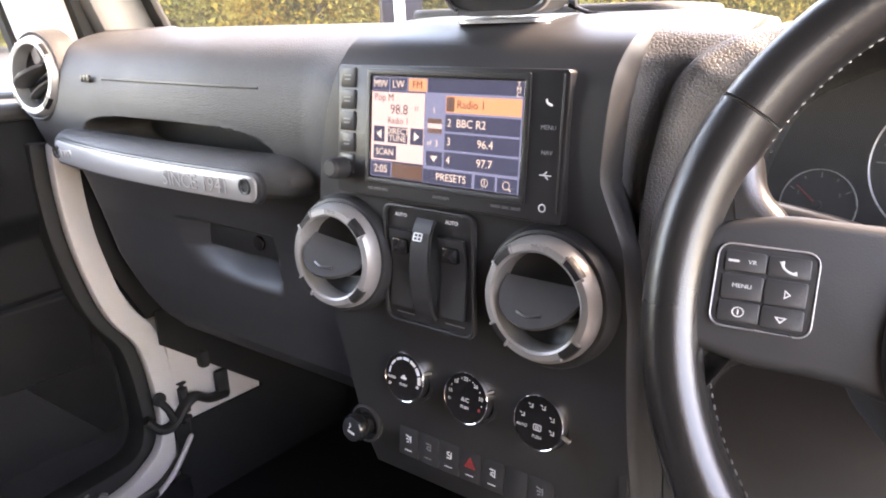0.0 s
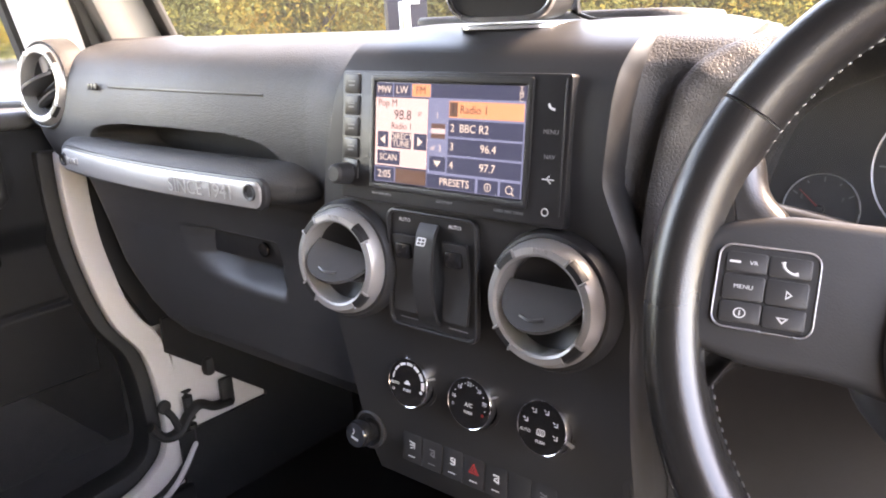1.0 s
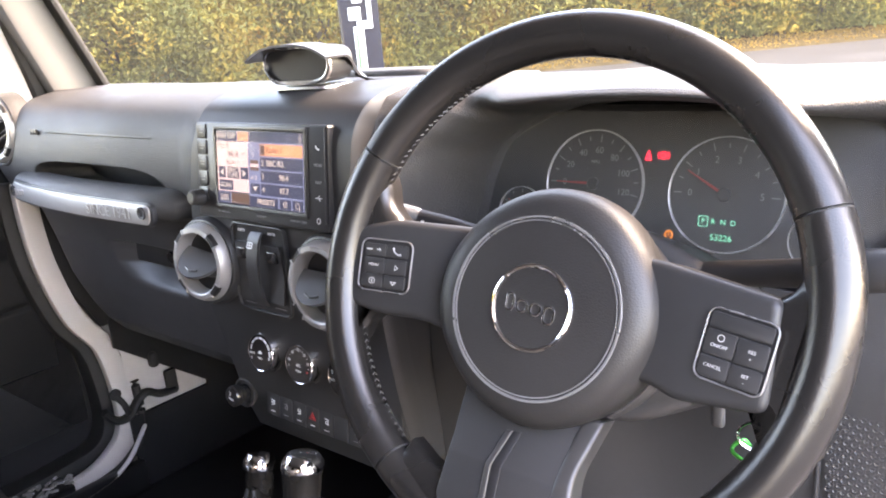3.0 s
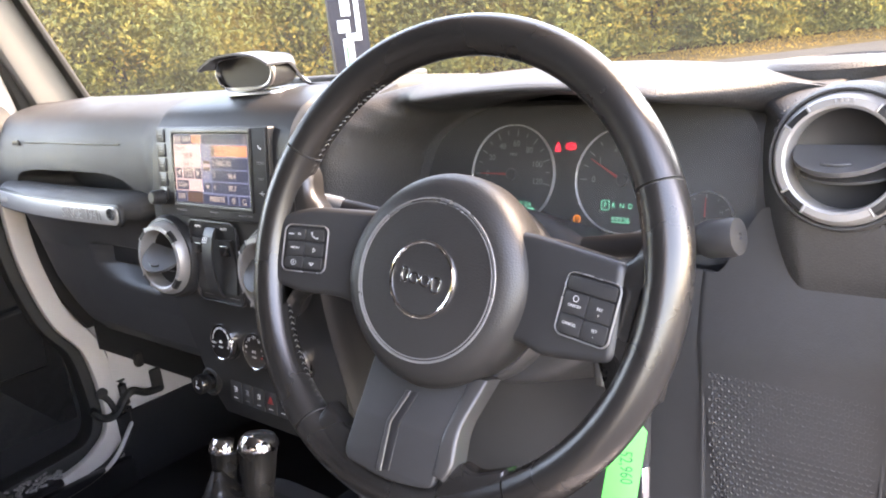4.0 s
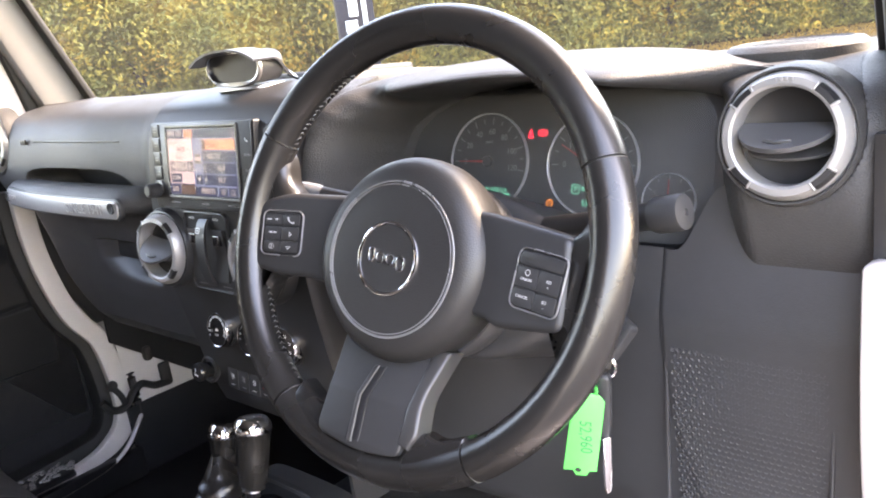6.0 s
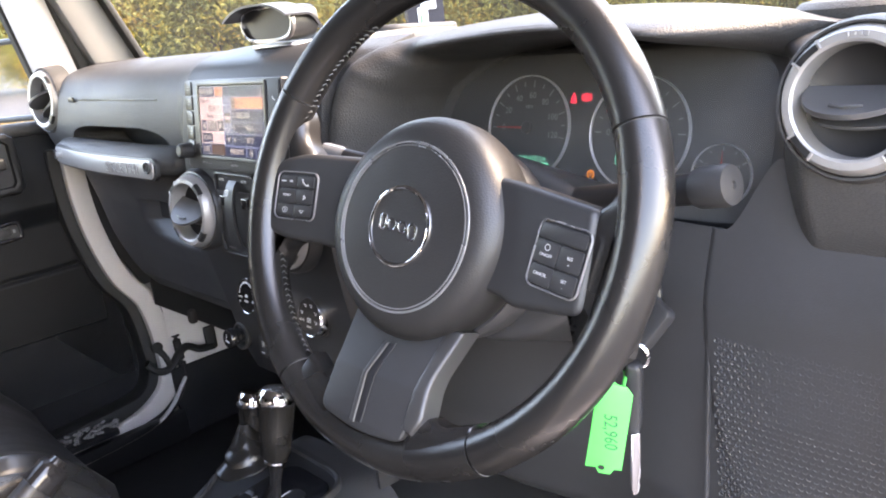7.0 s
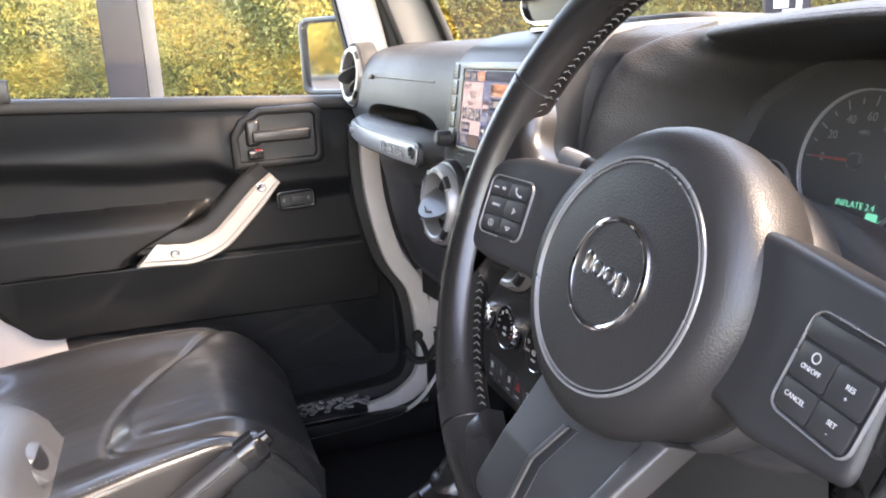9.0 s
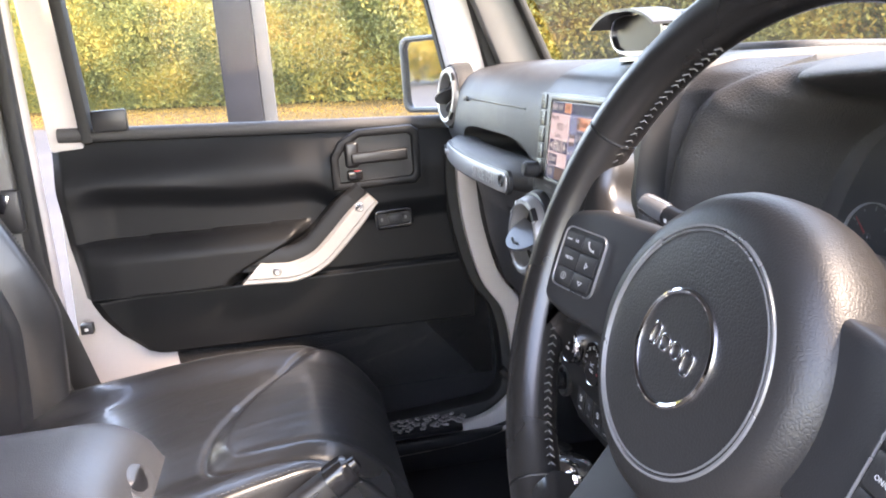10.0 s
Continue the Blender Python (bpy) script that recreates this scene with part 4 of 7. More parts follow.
def button_pad(side):
    cx, cy, cz = (-0.1252, 0.0083, -0.0100) if side < 0 else (0.1212, 0.0055, -0.0052)
    w, h = (0.0425, 0.0378) if side < 0 else (0.0398, 0.0412)
    M = T(cx, cy, cz) @ pose(0, 0, 0, 0, -7.2 * side, 0) @ pose(0, 0, 0, 0, 0, 4.5 if side < 0 else -5.5)
    bm = B()
    ring_of(bm, rrect(w, h, 0.006, 5), rrect(w - 0.0018, h - 0.0018, 0.005, 5), 0.0016, M, 0.0006)
    pad = part("button_bezel", bm, SATINGREY, wheel, "thin satin grey bezel", local=True)
    bm = B()
    prism(bm, rrect(w - 0.0024, h - 0.0024, 0.005, 5), 0.0008, M, 0)
    part("button_base", bm, DARK, pad, local=True)
    if side < 0:
        cells = [(-0.009, 0.0125, 0.0175, 0.0105), (0.009, 0.0125, 0.0175, 0.0105), (-0.009, -0.0005, 0.0175, 0.0130), (0.009, -0.0005, 0.0175, 0.0130), (-0.009, -0.0130, 0.0175, 0.0110), (0.009, -0.0130, 0.0175, 0.0110)]
    else:
        cells = [(0, 0.0135, 0.0355, 0.0090), (-0.009, 0.0010, 0.0175, 0.0140), (0.009, 0.0010, 0.0175, 0.0140), (-0.009, -0.0125, 0.0175, 0.0120), (0.009, -0.0125, 0.0175, 0.0120)]
    M = M @ Matrix.Diagonal((1.0, 0.87, 1, 1) if side < 0 else (0.99, 1.0, 1, 1))
    for x, y, a, b in cells:
        bm = B()
        prism(bm, rrect(a - 0.0003, b - 0.0003, 0.0015, 3), 0.0014, M @ T(x, y, 0.0004), 0.0003)
        part("button", bm, SATIN, pad, local=True)
    Z = 0.0019
    if side < 0:
        for s, x, y in (("MENU", -0.009, 0.000), ("VR", -0.006, 0.0125)):
            text("legend", s, 0.0030, M @ T(x, y, Z), INKMID, pad, 0.0001)
        bm = B()
        tube(bm, spline([(0.0058, 0.0152, Z), (0.0068, 0.0120, Z), (0.0100, 0.0098, Z), (0.0124, 0.0100, Z)], 8), [0.0011, 0.0007, 0.0006, 0.0005, 0.0005, 0.0006, 0.0006, 0.0009, 0.0011], M, 6, flat=0.3)
        for k in (0, 1):
            o = [(0, 0.0024), (0.0028, 0), (0, -0.0024)] if k == 0 else [(-0.0026, 0.001), (0.0026, 0.001), (0, -0.0022)]
            oi = [(x * 0.55 + 0.0004 * (1 - k), y * 0.5) for x, y in o]
            ring_of(bm, o, oi, 0.0002, M @ T(0.0085, -0.001 if k == 0 else -0.0135, Z))
        lathe(bm, [(0.0021, 0), (0.0026, 0.0001), (0.0026, 0)], M @ T(-0.009, -0.0132, Z), 20)
        rbox(bm, (0.0006, 0.0026, 0.0002), M @ T(-0.009, -0.0132, Z), 0)
        rbox(bm, (0.0046, 0.0012, 0.0002), M @ T(-0.0138, 0.0125, Z), 0)
        part("icons", bm, INKMID, pad, local=True)
    else:
        for s, x, y in (("ON/OFF", -0.009, -0.0005), ("RES", 0.009, 0.0020), ("+", 0.009, -0.0018), ("CANCEL", -0.0095, -0.0120), ("SET", 0.009, -0.0115), ("-", 0.009, -0.0150)):
            text("legend", s, 0.0027, M @ T(x, y, Z), INKMID, pad, 0.0001)
        bm = B()
        lathe(bm, [(0.0016, 0), (0.0021, 0.0001), (0.0021, 0)], M @ T(-0.009, 0.0042, Z), 16)
        part("icons", bm, INKMID, pad, local=True)


button_pad(-1)
button_pad(1)
bm = B()
lathe(bm, [(0, -0.078), (0.066, -0.078), (0.0705, -0.070), (0.0725, -0.050), (0.0700, -0.044), (0, -0.044)], T(0.004, 0.001, 0), 56)
part("hub_back", bm, PLAST, wheel, "black casing behind the hub", local=True)

# steering column with stalks and lock
column = thing("steering_column", "black plastic steering column shroud with lock", "steering column", m=WHEEL @ T(0, 0, -0.09))
bm = B()
prism(bm, corners([(-0.100, 0.040, 0.02), (-0.035, 0.070, 0.03), (0.030, 0.071, 0.03), (0.104, 0.040, 0.02), (0.098, -0.030, 0.02), (0.050, -0.066, 0.03), (-0.050, -0.066, 0.03), (-0.095, -0.030, 0.02)]), 0.150, T(0, 0, -0.140), 0.010, 4)
part("shroud", bm, PLAST, column, local=True)


def stalk(name, pts, radii, tip, tipr, label, silver=False):
    e = thing(name, label, "stalk", pts[0])
    bm = B()
    tube(bm, spline(pts, 16), [lerp(radii[0], radii[1], i / 16) for i in range(17)], seg=14)
    part("arm", bm, DARK, e)
    bm = B()
    d = (Vector(pts[-1]) - Vector(pts[-2])).normalized()
    m = Matrix.Translation(pts[-1]) @ d.to_track_quat("Z", "Y").to_matrix().to_4x4()
    lathe(bm, [(0, -0.004), (tipr * 0.9, -0.004), (tipr, 0.0), (tipr, 0.015), (tipr * 0.93, 0.019), (tipr * 0.2, 0.020), (tipr * 0.16, 0.0185), (0, 0.0185)], m, 32)
    part("end_knob", bm, SATIN if silver else SATINGREY, e, tip)
    bm = B()
    for k in range(4):
        rbox(bm, (0.003, 0.0004, 0.0025), Matrix.Translation(Vector(pts[1]).lerp(Vector(pts[-1]), 0.25 * k)) @ T(0, -radii[0] * 1.02, 0), 0)
    part("markings", bm, INK, e)


stalk("wiper_stalk", [(0.430, 0.108, 1.186), (0.480, 0.108, 1.193), (0.5245, 0.105, 1.2015)], (0.0080, 0.0100), "grey twist end knob", 0.0128, "black wiper stalk with grey twist end knob", True)
stalk("indicator_stalk", [(0.30, 0.092, 1.188), (0.250, 0.085, 1.203), (0.207, 0.0765, 1.212)], (0.0070, 0.0068), "grey end", 0.0078, "black indicator stalk behind the wheel")

# keys in the lock
bm = B()
lock = thing("ignition_lock", "black ignition lock cylinder beside the column", "ignition lock", (0.475, 0.12, 1.10))
cyl(bm, 0.014, 0.030, T(0.446, 0.140, 1.112) @ pose(0, 0, 0, 80, 0, 55), 28, bev=0.003)
part("barrel", bm, DARK, lock)
bm = B()
KR, KU, KC = Vector((0.80, 0.60, 0)), Vector((0, 0, 1)), Vector((0.60, -0.80, 0))
kx = 0.61 * KR + 0.79 * KU
kz = ((0.79 * KR - 0.61 * KU) * -0.7 + KC * 0.7).normalized()
ky = kz.cross(kx)
prism(bm, rrect(0.034, 0.023, 0.005), 0.010, Matrix.Translation((0.4790, 0.1150, 1.1010)) @ Matrix((kx, ky, kz)).transposed().to_4x4(), 0.003)
part("key_head", bm, SATIN, lock, "black key head in the lock")
bm = B()
rbox(bm, (0.009, 0.006, 0.024), T(0.446, 0.090, 1.098), 0.0028, 3)
part("release_tab", bm, VANE, lock, "small grey tab")
ring = thing("key_ring", "bright steel split ring with keys", "key ring", (0.472, 0.095, 1.084))
bm = B()
RC = Vector((0.472, 0.095, 1.0835))
for k in (0, 1):
    tube(bm, [RC + Vector((0.0135 * math.cos(a / 28 * math.tau), 0.004 * math.cos(a / 28 * math.tau) + 0.0012 * k, 0.0110 * math.sin(a / 28 * math.tau))) for a in range(28)], 0.0009, seg=6, closed=True)
part("split_ring", bm, CHROME, ring)
fob = thing("spare_key", "folding car key with black fob and steel blade", "key", (0.476, 0.092, 1.055))
bm = B()
prism(bm, [(p.x, p.y) for p in spline([(-0.004, 0.024, 0), (0.005, 0.022, 0), (0.007, 0.0, 0), (0.0075, -0.026, 0), (0.0, -0.030, 0), (-0.0075, -0.026, 0), (-0.007, 0.0, 0), (-0.004, 0.024, 0)], 40)][:-1], 0.010, T(0.4755, 0.0925, 1.0560) @ pose(0, 0, 0, 90, 6, 25) @ T(0, 0, -0.005), 0.003, 3)
part("fob", bm, SATIN, fob)
bm = B()
prism(bm, [(-0.0035, 0.0), (0.0035, 0.0), (0.0035, -0.034), (0.0022, -0.036), (0.0030, -0.040), (0.0015, -0.046), (-0.0025, -0.047), (-0.0035, -0.040)], 0.0020, T(0.4795, 0.0880, 1.0300) @ pose(0, 0, 0, 90, 2, 65), 0.0004)
part("blade", bm, CHROME, fob, "steel key blade")
tag = thing("key_tag", "bright green plastic key tag with handwritten number", "key tag", (0.469, 0.064, 1.04))
TG = T(0.4760, 0.0640, 1.0440) @ pose(0, 0, 0, 90, 10, 26) @ Matrix.Diagonal((1.28, 1, 1, 1))
bm = B()
o = [(-0.0085, 0.030), (-0.004, 0.034), (0.006, 0.033), (0.0095, 0.028), (0.0095, -0.029), (0.0055, -0.030), (0.004, -0.034), (-0.002, -0.035), (-0.004, -0.031), (-0.0095, -0.032)]
prism(bm, o, 0.0012, TG, 0.0003)
part("plate", bm, GREEN, tag)
bm = B()
tube(bm, spline([TG @ Vector((0.000, 0.033, 0.0006)), RC + Vector((-0.018, 0, -0.016)), RC + Vector((-0.010, -0.002, -0.004)), RC + Vector((-0.004, 0.002, -0.014)), TG @ Vector((0.004, 0.032, 0.0006))], 24), 0.0014, seg=8)
part("loop", bm, GREEN, tag)
written = text("handwriting", "52,960", 0.0098, WM[tag.name].inverted() @ TG @ T(0.001, -0.002, 0.0014) @ pose(0, 0, 0, 0, 0, -84), GREENINK, tag, 0.0001)
tagged(written, kind="stuff")
bm = B()
cyl(bm, 0.0018, 0.0003, TG @ T(-0.001, -0.030, 0.0013), 16)
part("hole", bm, DARK, tag)

# ---- radio ----
RAD = facing(-0.0215, 0.1035, 1.2290, 82)
radio = thing("car_radio", "black touchscreen car radio with lit station list", "car radio", m=RAD)
NAVY, BLUE, PALE, ORANGE, WHT = (glow("screen_" + n, c, 0.062) for n, c in (("navy", (0.05, 0.07, 0.16)), ("blue", (0.22, 0.30, 0.58)), ("pale", (0.86, 0.74, 0.86)), ("orange", (0.95, 0.47, 0.30)), ("white", (0.92, 0.90, 0.95))))
INKS = glow("screen_ink", (0.03, 0.03, 0.06), 0.06)
BRN = glow("screen_brown", (0.16, 0.11, 0.10), 0.062)
bm = B()
prism(bm, rrect(0.206, 0.099, 0.003), 0.010, T(0, -0.0005, -0.008), 0.0012)
face = part("faceplate", bm, DARK, radio, "gloss black faceplate", local=True)
bm = B()
ring_of(bm, rrect(0.146, 0.086, 0.002, 3, 0.002, 0.0035), rrect(0.137, 0.0765, 0.001, 3, 0.002, 0.0035), 0.0016, T(0, 0, 0.002), 0.0005)
part("screen_bezel", bm, DARK, face, local=True)
SU = lambda u: -0.0655 + u * 0.1350
SV = lambda v: 0.0405 - v * 0.0740


def tile(u0, v0, u1, v1, material, z=0.0026, name="screen_tile"):
    bm = B()
    rbox(bm, (SU(u1) - SU(u0), SV(v0) - SV(v1), 0.0003), T((SU(u0) + SU(u1)) / 2, (SV(v0) + SV(v1)) / 2, z), 0)
    part(name, bm, material, screen, local=True, smooth=False)


bm = B()
rbox(bm, (0.135, 0.074, 0.0006), T(SU(0.5), SV(0.5), 0.0021), 0)
screen = part("screen", bm, NAVY, radio, "lit colour touchscreen", local=True)


def stext(s, u, v, size, material, align="CENTER", z=0.0033):
    text("screen_text", s, size, T(SU(u), SV(v), z), material, screen, 0.00005, align)


tile(0.385, 0.13, 1.0, 1.0, BLUE)
tile(0.0, 0.145, 0.382, 0.83, PALE, 0.0027)
tile(0.15, 0.85, 0.38, 0.99, BRN)
for u0, u1, s, m, ink in ((0.005, 0.125, "MW", NAVY, WHT), (0.135, 0.255, "LW", NAVY, WHT), (0.268, 0.395, "FM", ORANGE, INKS)):
    tile(u0 - 0.004, 0.0, u1 + 0.004, 0.132, BLUE, 0.0026)
    tile(u0, 0.006, u1, 0.126, m, 0.0029)
    stext(s, (u0 + u1) / 2, 0.068, 0.0078, ink)
stext("Pop M", 0.02, 0.20, 0.0075, INKS, "LEFT")
stext("98.8", 0.205, 0.315, 0.0102, INKS)
stext("ST", 0.33, 0.295, 0.0040, INKS)
stext("Radio 1", 0.20, 0.425, 0.0068, INKS)
for u0, u1 in ((0.02, 0.10), (0.125, 0.27), (0.29, 0.38)):
    tile(u0, 0.485, u1, 0.645, NAVY, 0.0029)
stext("DIRECT", 0.198, 0.53, 0.0066, WHT)
stext("TUNE", 0.198, 0.60, 0.0066, WHT)
for u, s in ((0.06, -1), (0.335, 1)):
    bm = B()
    prism(bm, [(-0.0024 * s, 0.0034), (0.0026 * s, 0), (-0.0024 * s, -0.0034)], 0.0002, T(SU(u), SV(0.565), 0.0031))
    part("arrow", bm, WHT, screen, local=True)
tile(0.02, 0.675, 0.19, 0.815, NAVY, 0.0029)
stext("SCAN", 0.105, 0.745, 0.0070, WHT)
tile(0.0, 0.84, 0.158, 0.995, BLUE, 0.0028)
tile(0.006, 0.848, 0.152, 0.988, NAVY, 0.0030)
stext("2:05", 0.079, 0.918, 0.0082, WHT)
stext("1", 0.452, 0.30, 0.0062, WHT)
for k, m in enumerate((BRN, PALE, BRN)):
    tile(0.41, 0.375 + 0.048 * k, 0.505, 0.42 + 0.048 * k, m, 0.0029)
stext("of", 0.425, 0.61, 0.0050, WHT)
stext("3", 0.475, 0.61, 0.0062, WHT)
tile(0.405, 0.69, 0.515, 0.83, NAVY, 0.0029)
bm = B()
prism(bm, [(-0.0034, 0.0018), (0.0034, 0.0018), (0, -0.0026)], 0.0002, T(SU(0.46), SV(0.755), 0.0031))
part("arrow", bm, WHT, screen, local=True)
for k, (a, b, al, bu) in enumerate((("1", "Radio 1", "LEFT", 0.60), ("2", "BBC R2", "LEFT", 0.60), ("3", "96.4", "CENTER", 0.79), ("4", "97.7", "CENTER", 0.79))):
    v0 = 0.155 + 0.176 * k
    tile(0.528, v0, 0.995, v0 + 0.155, ORANGE if k == 0 else NAVY, 0.0029)
    if k == 0:
        tile(0.532, v0 + 0.01, 0.585, v0 + 0.145, BRN, 0.0030)
    stext(a, 0.556, v0 + 0.078, 0.0078, INKS if k == 0 else WHT)
    stext(b, bu, v0 + 0.078, 0.0080, INKS if k == 0 else WHT, al)
for u0, u1 in ((0.39, 0.715), (0.735, 0.86), (0.875, 0.995)):
    tile(u0, 0.865, u1, 0.995, NAVY, 0.0029)
stext("PRESETS", 0.58, 0.93, 0.0075, WHT)
for u in (0.797, 0.930):
    bm = B()
    lathe(bm, [(0.0024, 0), (0.0029, 0.0001), (0.0029, 0)], T(SU(u), SV(0.93), 0.0031), 20)
    if u > 0.9:
        rbox(bm, (0.0026, 0.0008, 0.0002), T(SU(u) + 0.0028, SV(0.93) - 0.0026, 0.0031) @ pose(0, 0, 0, 0, 0, -45), 0)
    else:
        rbox(bm, (0.0006, 0.0028, 0.0002), T(SU(u), SV(0.93), 0.0031), 0)
    part("icon", bm, WHT, screen, local=True)
bm = B()
rbox(bm, (0.1365, 0.0755, 0.0004), T(SU(0.5), SV(0.5), 0.0044), 0)
part("screen_cover", bm, clear("screen_gloss", (0.97, 0.97, 0.97), 0.06, gloss=(4.0, 0.03)), radio, "glossy clear screen cover", local=True)
for k, s in enumerate("TMC"):
    stext(s, 0.975, 0.028 + 0.045 * k, 0.0048, WHT)
for k in range(5):
    bm = B()
    prism(bm, rrect(0.0155, 0.0148, 0.0012, 3), 0.0022, T(-0.0915, 0.0395 - 0.0165 * k, 0.0012), 0.0006)
    b = part("button", bm, DARK, face, local=True)
    bm = B()
    rbox(bm, (0.0075, 0.0012, 0.0002), T(-0.0915, 0.0410 - 0.0165 * k, 0.0036), 0)
    rbox(bm, (0.0060, 0.0012, 0.0002), T(-0.0915, 0.0380 - 0.0165 * k, 0.0036), 0)
    part("legend", bm, INKDIM, face, local=True)
bm = B()
cyl(bm, 0.0088, 0.017, T(-0.0955, -0.0305, 0.001), 32, 0.0078, bev=0.002)
part("volume_knob", bm, SATIN, radio, "black rotary knob", local=True)
for s, y in (("MENU", 0.012), ("NAV", -0.004)):
    text("legend", s, 0.0042, T(0.0895, y, 0.0024), INKDIM, face, 0.0001)
bm = B()
tube(bm, spline([(0.0868, 0.0300, 0.0024), (0.0880, 0.0275, 0.0024), (0.0915, 0.0262, 0.0024)], 6), 0.0008, None, 6, flat=0.3)
rbox(bm, (0.009, 0.0007, 0.0002), T(0.0895, -0.0185, 0.0024), 0)
rbox(bm, (0.003, 0.0007, 0.0002), T(0.0895, -0.0170, 0.0024) @ pose(0, 0, 0, 0, 0, 40), 0)
rbox(bm, (0.003, 0.0007, 0.0002), T(0.0905, -0.0200, 0.0024) @ pose(0, 0, 0, 0, 0, -40), 0)
lathe(bm, [(0.0020, 0), (0.0025, 0.0002), (0.0028, 0)], T(0.0885, -0.0400, 0.0022), 18)
part("icon", bm, INK, face, local=True)
for s, x in (("HARD DISC DRIVE", 0.060), ("ANTITHEFT", 0.004), ("MP3 WMA JPEG", -0.058)):
    text("legend", s, 0.0030, T(x, -0.0432, 0.0024), INKDIM, face, 0.0001)
bm = B()
rbox(bm, (0.0012, 0.088, 0.0015), T(0.0992, 0.002, 0.0026), 0.0004)
part("edge_strip", bm, SATIN, face, local=True)

# ---- window switches ----
sw = thing("window_switch_panel", "black power window switch panel with rocker switches", "switch panel", m=facing(-0.036, 0.1005, 1.1275, 87))
bm = B()
ring_of(bm, rrect(0.089, 0.096, 0.009, 5), rrect(0.083, 0.090, 0.007, 5), 0.004, T(0, 0, 0.0), 0.0015)
part("bezel", bm, SATIN, sw, local=True)
bm = B()
prism(bm, rrect(0.084, 0.091, 0.007, 5), 0.002, T(0, 0, -0.0015), 0)
part("base", bm, DARK, sw, local=True)
bm = patch(lambda u, v: (lerp(-0.0085, 0.0085, u), lerp(-0.040, 0.040, v), 0.004 + 0.010 * math.sin(math.pi * v) ** 0.6), 6, 16, 0.003, front=(0, 0, 1))
part("bridge", bm, SATIN, sw, "curved centre bridge", local=True)
for x in (-0.0245, 0.0245):
    bm = patch(lambda u, v: (x + lerp(-0.0115, 0.0115, u), lerp(-0.033, 0.028, v), 0.002 + 0.004 * abs(v - 0.5) * 2), 6, 12, 0.003, front=(0, 0, 1))
    r = part("rocker", bm, SATIN, sw, local=True)
    bm = B()
    prism(bm, rrect(0.015, 0.012, 0.002, 3), 0.004, T(x, 0.016, 0.0035), 0.001)
    part("finger_pad", bm, GLOSSBLK, r, local=True)
    text("legend", "AUTO", 0.0042, T(x, 0.0400, 0.0040), INK, sw, 0.0001)
    bm = B()
    rbox(bm, (0.018, 0.0008, 0.0004), T(x, -0.040, 0.0012), 0)
    part("legend_bar", bm, INKDIM, sw, local=True)
bm = B()
ring_of(bm, rrect(0.0085, 0.0065, 0.0012, 3), rrect(0.0065, 0.0045, 0.0006, 3), 0.0002, T(0, 0.028, 0.0135) @ pose(0, 0, 0, -22, 0, 0), 0)
rbox(bm, (0.0065, 0.0008, 0.0002), T(0, 0.028, 0.0136) @ pose(0, 0, 0, -22, 0, 0), 0)
rbox(bm, (0.0008, 0.0045, 0.0002), T(0, 0.028, 0.0136) @ pose(0, 0, 0, -22, 0, 0), 0)
part("icon", bm, INK, sw, local=True)


